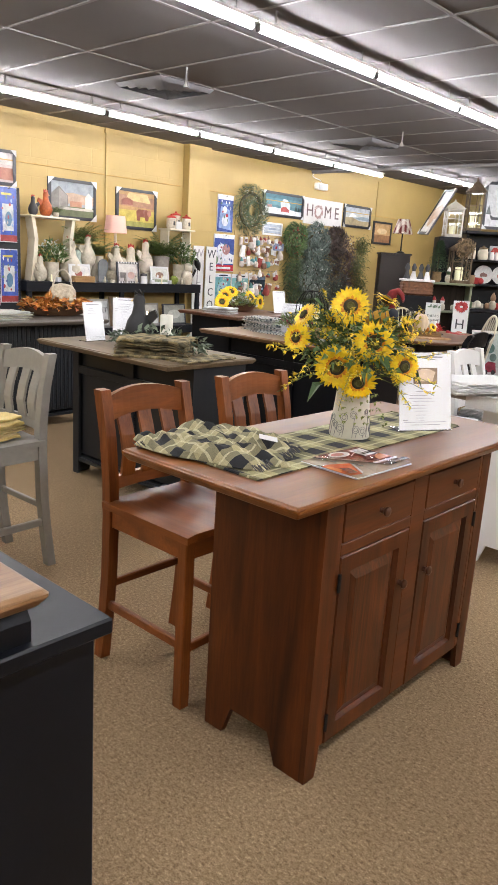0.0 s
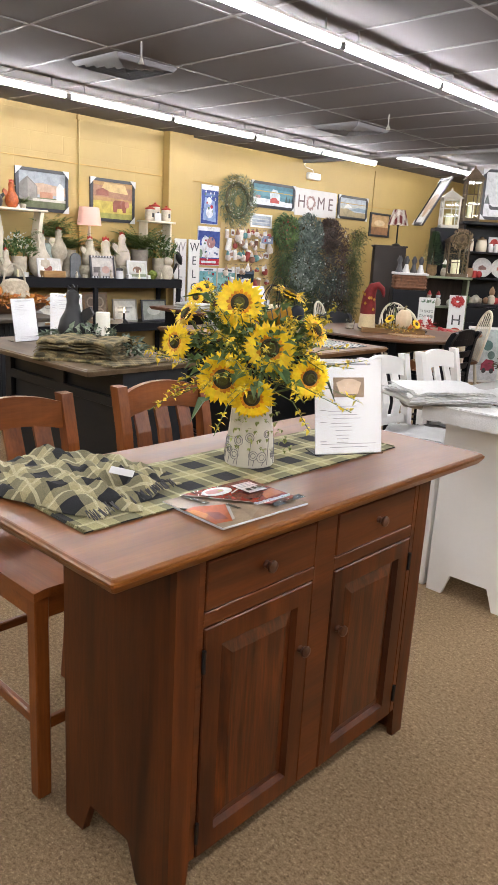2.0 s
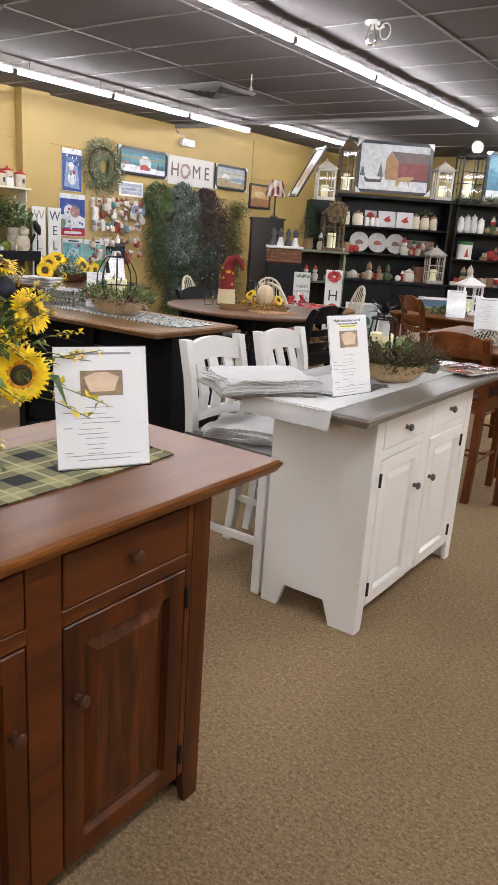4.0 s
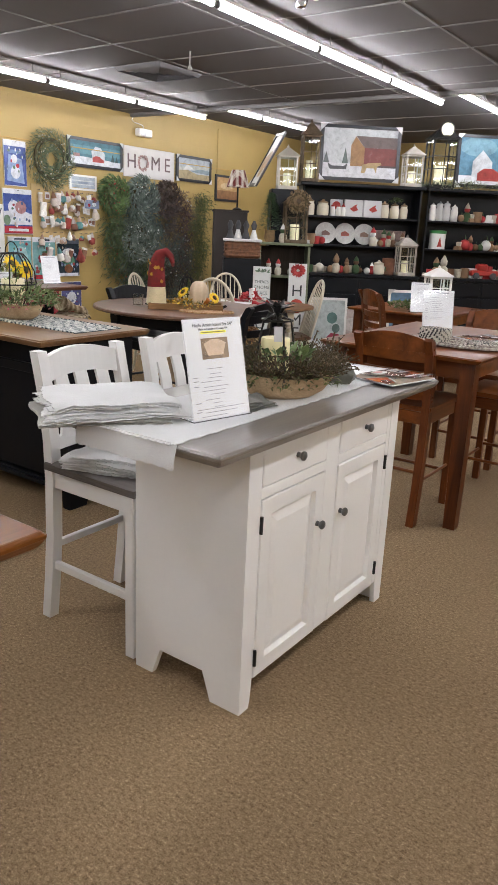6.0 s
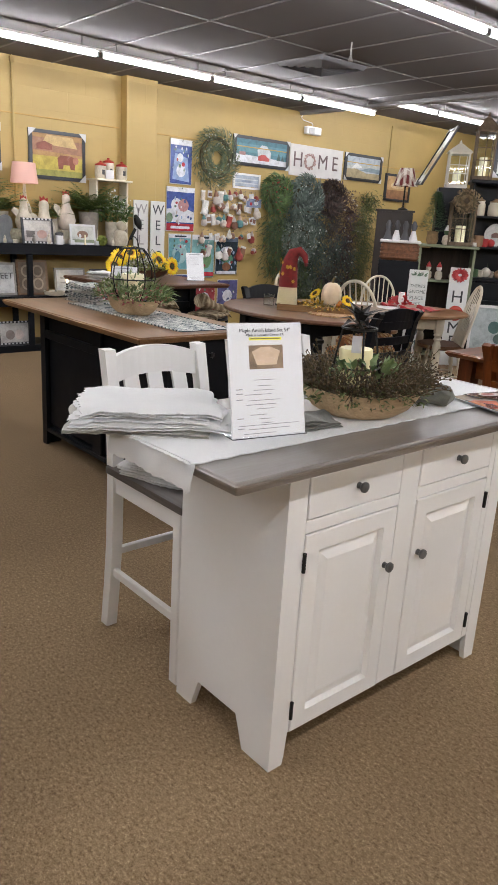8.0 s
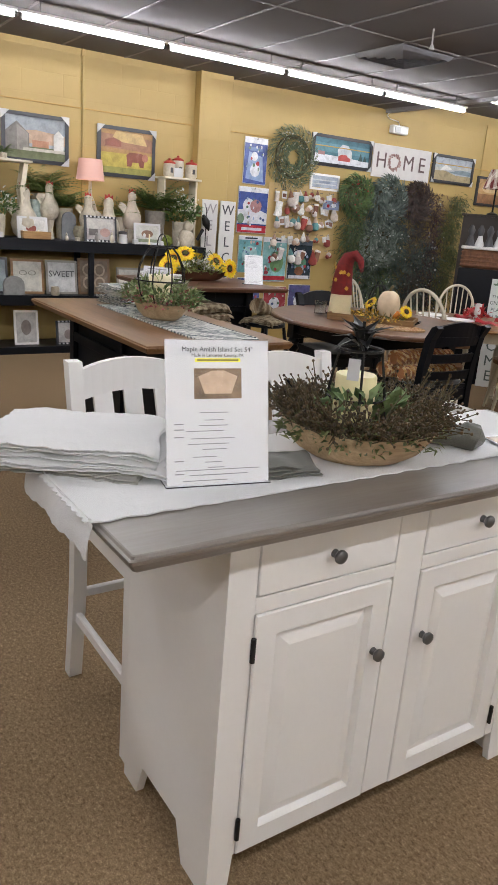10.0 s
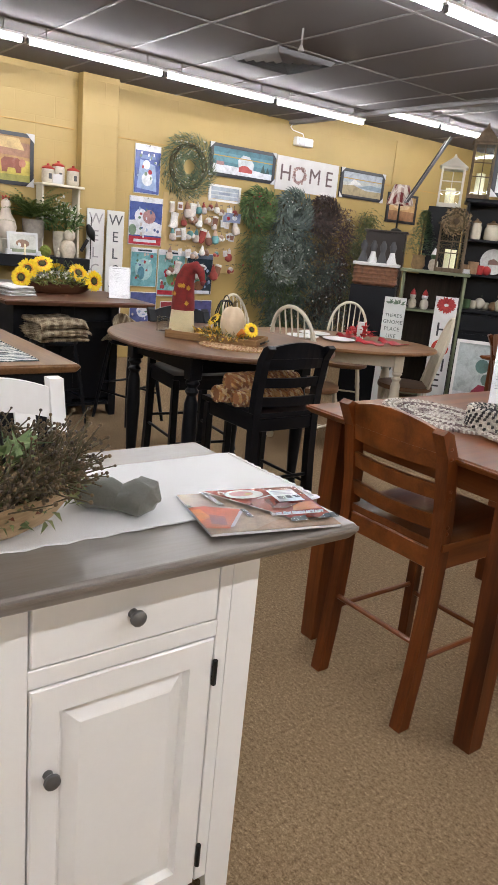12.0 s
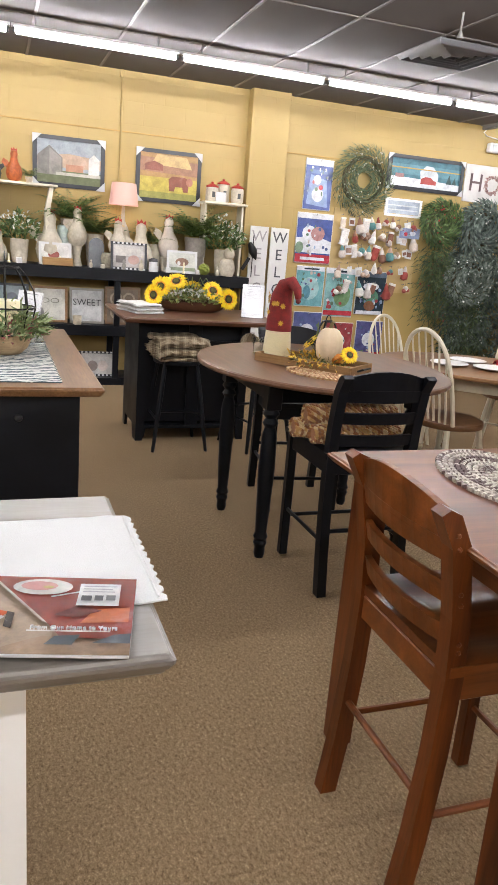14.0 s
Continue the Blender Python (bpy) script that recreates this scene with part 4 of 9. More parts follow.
def art(w, h, polys, z=0.0, rough=0.55):
    """Flat picture of coloured areas; points in 0..1 of the picture."""
    g, cols = Geo(), palette(polys)
    for k, (c, pts) in enumerate(polys):
        g.use(cols.index(c))
        g.poly([((u - 0.5) * w, (v - 0.5) * h, z + 0.0005 * k) for u, v in pts])
    return g, [brush(c, rough) for c in cols]


FULL = [(0, 0), (1, 0), (1, 1), (0, 1)]


def rect(a, b, c, d):
    return [(a, b), (c, b), (c, d), (a, d)]


def disc(cx, cy, rx, ry, n=12):
    return [(cx + rx * math.cos(2 * math.pi * i / n), cy + ry * math.sin(2 * math.pi * i / n)) for i in range(n)]


def ring(w, h, fw, d):
    """Picture frame ring, w by h outside, bar width fw, depth d."""
    g = Geo()
    o, i = [(-w / 2, -h / 2), (w / 2, -h / 2), (w / 2, h / 2), (-w / 2, h / 2)], [(-w / 2 + fw, -h / 2 + fw), (w / 2 - fw, -h / 2 + fw), (w / 2 - fw, h / 2 - fw), (-w / 2 + fw, h / 2 - fw)]
    vs = [(*p, 0) for p in o] + [(*p, d) for p in o] + [(p[0] * 0.97, p[1] * 0.97, d * 1.12) for p in i] + [(*p, d * 0.7) for p in i] + [(*p, 0) for p in i]
    fs = []
    for k in range(4):
        n = (k + 1) % 4
        for a, b in ((0, 4), (4, 8), (8, 12), (12, 16)):
            fs.append((a + k, a + n, b + n, b + k))
    return g.add(vs, fs)


FRAMEBLK = paint((0.02, 0.022, 0.03), 0.4, 0.2, 20)


def picture(m, w, h, polys, label, fw=0.03, mat=None, corners=True, name="framed_picture", d=0.022):
    e = thing(name, m, label, "picture")
    part("frame", ring(w, h, fw, d), mat or FRAMEBLK, e)
    g, ms = art(w - 2 * fw, h - 2 * fw, polys, 0.008)
    part("canvas", g, ms, e)
    if corners:
        for sx in (-1, 1):
            for sy in (-1, 1):
                x, y, c = sx * (w / 2 + 0.004), sy * (h / 2 + 0.004), 0.085 * min(1, h / 0.45)
                q = [(x, y, d * 1.15), (x - sx * c, y, d * 1.15), (x, y - sy * c, d * 1.15)]
                part("corner_guard", Geo().prism(q if sx * sy < 0 else q[::-1], (0, 0, 0.004)), PAPER, e, "white card corner guard")
    return e


def board_sign(m, w, h, text, size, label, colr=(0.82, 0.81, 0.79), ink=(0.05, 0.05, 0.055), step=None, top=0.0, extra=()):
    """Flat board with letters one under another (step) or on one line."""
    e = thing("wooden_sign", m, label, "sign")
    part("board", Geo().box((0, 0, 0.008), (w, h, 0.016), 0.002), paint(colr, 0.6, 0.08, 9, 60, 0.15), e)
    for k, t in enumerate(text):
        part("letter", add_letters(Geo(), t, size, pose(0, top - (step or 0) * k, 0.0175)), paint(ink, 0.6), e)
    for nm, gg, mt in extra:
        part(nm, gg, mt, e)
    return e


def info_sign(m, w=0.16, h=0.24, photo=True, lean=12, yellow=False, label="printed price sheet in a clear acrylic stand", rows=9, title=""):
    """Acrylic stand with a leaning sheet: local x across, local -y to the reader."""
    e = thing("sign_holder", m, label, "sign")
    t = pose(0, 0.0, 0.004, 90 - lean, 0, 0)
    g = Geo(t)
    g.box((0, h / 2, 0.0), (w, h, 0.0016), 0.0004)
    part("sheet", g, PAPER, e, "white printed sheet")
    k = Geo(t)
    rnd = random.Random(int(w * 1000) + rows)
    if title:
        part("title", add_letters(Geo(), title, 0.0135, t @ pose(0, h * 0.935, 0.0004)), INK, e, "printed heading")
        part("subtitle", add_letters(Geo(), "Made in Lancaster County, PA", 0.0088, t @ pose(0, h * 0.895, 0.0004)), INK, e, "small printed line")
    else:
        k.box((0, h * 0.945, 0.0014), (w * 0.66, h * 0.018, 0.0006), 0.0001)
    y = h * (0.50 if photo else 0.84)
    for i in range(rows):
        ln = w * rnd.uniform(0.16, 0.46)
        k.box((-w * 0.08 + rnd.uniform(-0.06, 0.06) * w, y, 0.0014), (ln, h * 0.006, 0.0006), 0.0001)
        if rnd.random() < 0.4:
            k.box((-w * 0.38, y + h * 0.012, 0.0014), (w * 0.09, h * 0.008, 0.0006), 0.0001)
        y -= h * (0.038 if i % 3 else 0.052)
    for i in range(2):
        k.box((0, h * (0.10 - 0.035 * i), 0.0014), (w * (0.82 - 0.25 * i), h * 0.006, 0.0006), 0.0001)
    part("printing", k, paint((0.22, 0.22, 0.24), 0.7), e)
    if photo:
        p = Geo(t)
        p.box((0, h * 0.70, 0.0015), (w * 0.46, h * 0.21, 0.0008), 0.0002)
        part("photo", p, paint((0.20, 0.13, 0.08), 0.5, 0.4, 40), e)
        q = Geo(t)
        q.prism([(-w * 0.13, h * 0.63, 0.002), (w * 0.13, h * 0.63, 0.002), (w * 0.19, h * 0.75, 0.002), (w * 0.06, h * 0.79, 0.002), (-w * 0.06, h * 0.79, 0.002), (-w * 0.19, h * 0.75, 0.002)], (0, 0, 0.0006))
        part("photo_detail", q, paint((0.5, 0.36, 0.25), 0.5, 0.2, 30), e)
    if yellow:
        q = Geo(t)
        q.box((0, h * 0.862, 0.0014), (w * 0.44, h * 0.026, 0.0006), 0.0001)
        k2 = Geo(t)
        k2.box((0, h * 0.862, 0.0018), (w * 0.40, h * 0.010, 0.0006), 0.0001)
        part("highlighted_line", k2, paint((0.16, 0.15, 0.03), 0.7), e)
        part("highlight", q, paint((0.85, 0.8, 0.05), 0.6), e)
    a = Geo(t)
    a.box((0, h / 2 + 0.002, 0.0034), (w, h, 0.0012), 0.0003)
    ob = part("front_pane", a, ACRYL, e, "clear acrylic")
    ob.visible_shadow = False
    part("foot", Geo().box((0, 0.03, 0.002), (w + 0.006, 0.075, 0.003), 0.001), ACRYL, e).visible_shadow = False
    return e


ACRYL = glass(0.04, (1, 1, 1))


def folded(m, w, d, n, mats, label, th=0.012, seed=1, name="folded_cloth", droop=0.0, mess=0.006, scallop=0.0):
    """A pile of n cloths, each doubled over with a round fold; every cloth is a part."""
    e = thing(name, m, label, "cloth")
    rnd = random.Random(seed)
    z = 0.001
    for k in range(n):
        t = th * rnd.uniform(0.85, 1.15)
        r = t * 0.36
        ww, dd, ox, oy = w * rnd.uniform(0.88, 1.03), d * rnd.uniform(0.90, 1.05), rnd.uniform(-0.016, 0.016), rnd.uniform(-0.014, 0.014)
        ro = rnd.uniform(-5, 5) + (180 if rnd.random() < 0.35 else 0)
        ph, skew = rnd.uniform(0, 6), rnd.uniform(-0.03, 0.03)
        lift = (k + 1) / n

        def fn(u, v):
            y = (v - 0.5) * dd
            if u < 0.44:
                x, h = -ww / 2 + ww * u / 0.44 + 0.012 * math.sin(y * 21 + ph), 0.0
            elif u < 0.56:
                a = math.pi * (u - 0.44) / 0.12
                x, h = ww / 2 + r * 1.5 * math.sin(a), r * (1 - math.cos(a))
            else:
                x, h = ww / 2 - ww * (u - 0.56) / 0.44 * (0.97 + skew), 2 * r
            x0, y0 = x, y
            if scallop and v in (0.0, 1.0):
                y += (1 if v else -1) * scallop * abs(math.sin(x * 115 + ph))
            if scallop and u in (0.0, 1.0):
                x -= scallop * abs(math.sin(y * 115 + ph))
            b = noise.noise((x0 * 7 + seed, y0 * 7, seed)) + 0.6 * noise.noise((x0 * 17, y0 * 15 + ph, 2.0))
            far = max(0.0, abs(x0) / (w / 2) - 0.72) + max(0.0, abs(y0) / (d / 2) - 0.72)
            wob = 0.35 * t * noise.noise((x0 * 26 + ph, y0 * 26, ph)) * min(1.0, far * 5)
            return (x + ox + 0.006 * math.sin(y0 * 30 + ph), y + oy + 0.006 * math.sin(x0 * 27 + ph), z + h + mess * lift * (b + 0.5) + wob - droop * lift * far * far * 3)
        g = Geo(pose(0, 0, 0, 0, 0, ro)).sheet(fn, 50, 26, t * 0.22)
        part("cloth", g, mats[k % len(mats)], e, smooth=True)
        z += t
    return e


def bowl(m, rx, ry, h, mat, label, name="dough_bowl", cat="bowl"):
    e = thing(name, m, label, cat)
    g, seg = Geo(), 28
    prof = [(0.62, 0.0), (0.80, 0.25), (0.93, 0.65), (1.0, 1.0), (0.965, 1.0), (0.9, 0.7), (0.6, 0.3)]
    vs, fs = [], []
    for k, z in prof:
        for i in range(seg):
            a = 2 * math.pi * i / seg
            vs.append((rx * k * math.cos(a), ry * k * math.sin(a), h * z * (1 + 0.04 * math.sin(3 * a))))
    for i in range(len(prof) - 1):
        for k in range(seg):
            fs.append((i * seg + k, i * seg + (k + 1) % seg, (i + 1) * seg + (k + 1) % seg, (i + 1) * seg + k))
    fs += [tuple(range(seg))[::-1], tuple((len(prof) - 1) * seg + k for k in range(seg))]
    part("bowl", g.add(vs, fs), mat, e, smooth=True)
    return e


def sprigs(e, name, n, rx, ry, z0, z1, mats, ln, wd, seed, label="", up=0.5, inner=0.0):
    """Loose greenery over an oval: many leaves on wiry stems."""
    rnd = random.Random(seed)
    g, s = Geo(), Geo()
    for i in range(n):
        a, r = rnd.uniform(0, 2 * math.pi), math.sqrt(rnd.uniform(inner, 1))
        x, y = rx * r * math.cos(a), ry * r * math.sin(a)
        z = z0 + (z1 - z0) * rnd.random() * (1.15 - 0.6 * r)
        d = Vector((math.cos(a) * r + rnd.uniform(-0.7, 0.7), math.sin(a) * r + rnd.uniform(-0.7, 0.7), up + rnd.uniform(-0.6, 0.7)))
        g.leaf((x, y, z), d, (rnd.uniform(-1, 1), rnd.uniform(-1, 1), 1), ln * rnd.uniform(0.6, 1.3), wd * rnd.uniform(0.7, 1.3), rnd.uniform(0, 0.4))
    return part(name, g, mats, e, label)


def stems(e, n, rx, ry, z0, ln, r, mat, seed, berries=None, up=0.4):
    rnd = random.Random(seed)
    g, b = Geo(), Geo()
    for i in range(n):
        a, q = rnd.uniform(0, 2 * math.pi), math.sqrt(rnd.uniform(0.30, 1))
        p = Vector((rx * q * math.cos(a), ry * q * math.sin(a), z0 + rnd.uniform(-0.01, 0.02)))
        d = Vector((math.cos(a) + rnd.uniform(-0.9, 0.9), math.sin(a) + rnd.uniform(-0.9, 0.9), up + rnd.uniform(-0.3, 0.5))).normalized()
        l = ln * rnd.uniform(0.5, 1.2)
        p2 = p + d * l * 0.5 + Vector((0, 0, 0.01))
        p3 = p2 + (d + Vector((rnd.uniform(-0.4, 0.4), rnd.uniform(-0.4, 0.4), rnd.uniform(-0.5, 0.3)))).normalized() * l * 0.5
        g.tube([p, p2, p3], [r, r * 0.8, r * 0.6], 4)
        if berries:
            for q3 in (p3, p2 + Vector((rnd.uniform(-0.008, 0.008), rnd.uniform(-0.008, 0.008), 0.006)), (p2 + p3) / 2 + Vector((0, rnd.uniform(-0.008, 0.008), 0.005))):
                b.blob(tuple(q3), rnd.uniform(0.0024, 0.0042), 6, 4)
    part("twig_tangle", g, mat, e)
    if berries:
        tagged(part("berry_cluster", b, berries, e), kind="stuff")


def candle(e, x, y, z, r, h, mat=None, flame=False):
    g = Geo().lathe([(r * 0.98, 0), (r, 0.004), (r, h - 0.004), (r * 0.95, h), (r * 0.6, h - 0.004), (0.001, h - 0.005)], (x, y, z), 18)
    c = part("candle", g, mat or WAX, e, "cream pillar candle", True)
    part("wick", Geo().tube([(x, y, z + h - 0.006), (x + 0.001, y, z + h + 0.008)], 0.0012, 5), INK, c)
    return c


# ---- on the cherry island ----
TOP = 0.9155
RUN_GREEN = plaid((0.36, 0.33, 0.165), (0.010, 0.011, 0.015), (0.55, 0.5, 0.30), 0.125)


def runner(x0, x1, y0, y1, z, mat, label, wave=0.002, hang=0.0, scallop=0.0, name="table_runner"):
    n, m = 36, 40

    def fn(u, v):
        x, y = x0 + (x1 - x0) * u, y0 + (y1 - y0) * v
        if scallop:
            k = 1.0 - 0.0
            if u in (0.0, 1.0):
                x += (1 if u else -1) * scallop * abs(math.sin(v * 60))
            if v in (0.0, 1.0):
                y += (1 if v else -1) * scallop * abs(math.sin(u * 40))
        return (x, y, z + 0.0035 + wave * (math.sin(x * 23 + y * 5) * math.sin(y * 17) * 0.5 + 0.5))
    e = thing(name, Matrix(), label, "table runner")
    part("cloth", Geo().sheet(fn, n, m, 0.003), mat, e, smooth=True)
    for v in (0.004, 0.996):
        part("hem", Geo().tube([tuple(Vector(fn(0.01 + 0.98 * i / 24, v)) + Vector((0, 0, 0.0015))) for i in range(25)], 0.0022, 5), mat, e)
    return e


runner(-0.675, -0.375, 2.16, 3.30, TOP, RUN_GREEN, "olive and black plaid table runner on the cherry island", 0.0015)
# rumpled pile of plaid cloths
CAMO = plaid((0.38, 0.34, 0.19), (0.010, 0.011, 0.014), (0.58, 0.53, 0.34), 0.088, 25)
e = thing("plaid_cloths", pose(-0.66, 2.30, TOP + 0.005, 0, 0, 15), "rumpled olive and black plaid cloths with a white tag", "cloth")
rnd = random.Random(4)
for k, (w, d, dx, dy, ro) in enumerate(((0.44, 0.30, 0, 0, 0), (0.36, 0.30, 0.03, 0.02, 22), (0.38, 0.24, -0.03, -0.01, -12), (0.30, 0.22, 0.0, 0.03, 8))):
    ph = rnd.uniform(0, 6)
    zb = k * 0.006

    def crump(u, v, w=w, d=d, ph=ph, zb=zb):
        x, y = (u - 0.5) * w, (v - 0.5) * d
        f = max(0.0, min(1.0, min(u, 1 - u, v, 1 - v) / 0.14)) ** 0.6
        q = noise.noise((x * 7 + ph, y * 24 + x * 9, ph)) * 0.034 + noise.noise((x * 22, y * 40 + ph, 1)) * 0.013
        return (x + 0.012 * math.sin(y * 35 + ph), y + 0.012 * math.sin(x * 28 + ph), zb * f + f * (0.016 + q))
    part("cloth", Geo(pose(dx, dy, 0.005, 0, 0, ro)).sheet(crump, 30, 26, 0.003), CAMO, e, smooth=True)
fr = Geo()
for i in range(150):
    y = -0.16 + 0.30 * i / 150
    x = (0.20 if i % 3 else -0.19) + rnd.uniform(-0.012, 0.012)
    fr.tube([(x, y, 0.018), (x + 0.018, y + rnd.uniform(-0.006, 0.006), 0.006)], 0.0012, 4)
part("fringe", fr, INK, e, "dark frayed fringe")
part("tag", Geo(pose(0.16, 0.01, 0.058, 8, 10, 30)).box((0, 0, 0), (0.055, 0.035, 0.001), 0.0003), PAPER, e, "white price tag")


def magazine(m, label):
    """Landscape furniture magazine: photo of a red table, a plate and a white address label."""
    e = thing("magazine", m, label, "magazine")
    w, h = 0.27, 0.205
    part("page_block", Geo().box((0, 0, 0.003), (w, h, 0.005), 0.001), PAPER, e)
    red, dk, cream = (0.25, 0.024, 0.009), (0.035, 0.025, 0.020), (0.38, 0.27, 0.18)
    g, ms = art(w, h, [(cream, FULL), ((0.36, 0.23, 0.14), [(0.3, 0.0), (1, 0.0), (1, 0.3), (0.55, 0.2)]), (dk, [(0.0, 0.72), (0.06, 0.62), (0.10, 0.52), (0.0, 0.56)]),
                       ((0.56, 0.085, 0.012), [(0, 0.62), (0.12, 0.64), (0.37, 0.5), (0.16, 0.08), (0, 0.12)]), ((0.75, 0.19, 0.02), [(0, 0.56), (0.07, 0.57), (0.1, 0.36), (0, 0.28)]), ((0.30, 0.04, 0.012), [(0.1, 0.42), (0.2, 0.34), (0.16, 0.14), (0.06, 0.2)]),
                       (dk, [(0.36, 0.5), (0.4, 0.48), (0.41, 0.28), (0.37, 0.3)]), ((0.62, 0.55, 0.48), [(0.16, 0.08), (0.2, 0.1), (0.36, 0.42), (0.34, 0.44)]),
                       (dk, [(0.17, 0.98), (0.22, 0.98), (0.28, 0.62), (0.23, 0.62)]), (red, [(0.2, 1.0), (1, 1.0), (1, 0.15), (0.66, 0.17), (0.60, 0.30)]), ((0.62, 0.5, 0.40), [(0.19, 1.0), (0.21, 1.0), (0.58, 0.34), (0.55, 0.36)]),
                       ((0.48, 0.10, 0.02), [(0.74, 0.34), (0.8, 0.52), (0.98, 0.56), (0.98, 0.36)]), ((0.14, 0.02, 0.012), [(0.6, 0.44), (0.72, 0.58), (0.84, 0.5), (0.7, 0.4)]),
                       ((0.66, 0.62, 0.56), disc(0.50, 0.83, 0.16, 0.12, 20)), ((0.55, 0.24, 0.22), disc(0.48, 0.84, 0.10, 0.07)), ((0.40, 0.33, 0.10), disc(0.53, 0.82, 0.03, 0.02)), ((0.66, 0.60, 0.54), [(0.56, 0.66), (0.74, 0.76), (0.74, 0.78), (0.56, 0.68)]),
                       ((0.84, 0.83, 0.81), rect(0.70, 0.55, 0.92, 0.87)), ((0.45, 0.45, 0.47), rect(0.72, 0.82, 0.90, 0.835)), ((0.45, 0.45, 0.47), rect(0.72, 0.775, 0.88, 0.79)), ((0.45, 0.45, 0.47), rect(0.72, 0.73, 0.89, 0.745)),
                       ((0.10, 0.10, 0.11), rect(0.72, 0.60, 0.775, 0.675)), ((0.10, 0.10, 0.11), rect(0.79, 0.60, 0.835, 0.675)), ((0.10, 0.10, 0.11), rect(0.85, 0.60, 0.90, 0.675)),
                       ((0.05, 0.06, 0.07), [(0.6, 0.02), (0.73, 0.02), (0.76, 0.14), (0.64, 0.12)]), ((0.05, 0.06, 0.07), [(0.82, 0.04), (1, 0.04), (1, 0.16), (0.92, 0.14)]), ((0.7, 0.64, 0.58), rect(0.5, 0.165, 0.9, 0.182))], 0.0062, 0.22)
    part("cover", g, ms, e, "glossy red printed cover")
    part("cover_line", add_letters(Geo(), "From Our Home to Yours", 0.0105, pose(0.06, -0.058, 0.0185)), PAPER, e, "white printed line")
    return e


magazine(pose(-0.312, 2.53, TOP, 0, 0, 88), "glossy furniture magazine with a red cover")
info_sign(pose(-0.405, 3.095, TOP + 0.006, 0, 0, 62), 0.215, 0.275, True, 12, False, "printed price sheet in a clear stand beside the sunflowers", 11)

# tall white jug printed with grey flowers
e = thing("vase", pose(-0.53, 2.80, TOP + 0.004), "white tapered vase printed with grey flowers", "vase")
prof = [(0.066, 0), (0.069, 0.006), (0.064, 0.06), (0.056, 0.14), (0.052, 0.19), (0.055, 0.205), (0.051, 0.205), (0.05, 0.19), (0.055, 0.1), (0.05, 0.02)]
part("jug", Geo().lathe(prof, (0, 0, 0), 28), paint((0.60, 0.57, 0.49), 0.3, 0.06, 10, 80, 0.04), e, smooth=True)
g = Geo()
rnd = random.Random(8)
for k in range(20):
    a, z, r = k * 0.315 + rnd.uniform(-0.1, 0.1), rnd.uniform(0.025, 0.095), rnd.uniform(0.009, 0.015)
    for q in range(11):
        t = 2 * math.pi * q / 11
        for rr in (r, r * 0.55):
            z1, a1 = z + rr * math.sin(t), a + rr * math.cos(t) / 0.066
            z2, a2 = z + rr * math.sin(t + 0.57), a + rr * math.cos(t + 0.57) / 0.066
            ra, rb = 0.0695 - 0.072 * z1, 0.0695 - 0.072 * z2
            g.tube([(ra * math.cos(a1), ra * math.sin(a1), z1), (rb * math.cos(a2), rb * math.sin(a2), z2)], 0.0011, 4)
    ra = 0.0695
    g.tube([(ra * math.cos(a), ra * math.sin(a), 0.008), ((ra - 0.002) * math.cos(a + 0.05), (ra - 0.002) * math.sin(a + 0.05), z - r)], 0.0011, 4)
part("printed_flowers", g, paint((0.16, 0.16, 0.17), 0.5), e, "grey printed flowers")

# sunflower bouquet
PETAL = leaves((0.95, 0.60, 0.004), (0.98, 0.76, 0.012), 0.5)
PETALIN = leaves((0.70, 0.24, 0.003), (0.85, 0.36, 0.006), 0.5)
SEED = paint((0.05, 0.038, 0.015), 0.8, 0.5, 60, 200, 0.9)
SEEDG = paint((0.10, 0.10, 0.02), 0.8, 0.5, 60, 200, 0.9)
LEAFG = leaves((0.045, 0.095, 0.02), (0.14, 0.22, 0.06))
LEAFY = leaves((0.14, 0.18, 0.04), (0.32, 0.36, 0.10))
STEM = paint((0.09, 0.13, 0.04), 0.6)
e = thing("sunflower_bouquet", pose(-0.53, 2.80, TOP + 0.004), "bouquet of yellow artificial sunflowers in the white vase", "flowers")


def petal(g, p, d, ln, w, lift):
    """A broad, slightly cupped petal."""
    p, d = Vector(p), Vector(d).normalized()
    s = d.cross(Vector((0, 0, 1))).normalized()
    n = s.cross(d)
    a, b = p + d * ln * 0.35 + n * ln * 0.06, p + d * ln * 0.72 + n * ln * 0.06
    t = p + d * ln - n * ln * lift
    g.add([tuple(q) for q in (p - s * w * 0.2, p + s * w * 0.2, a + s * w * 0.5, a - s * w * 0.5, b + s * w * 0.42, b - s * w * 0.42, t)], [(0, 1, 2, 3), (3, 2, 4, 5), (5, 4, 6)])


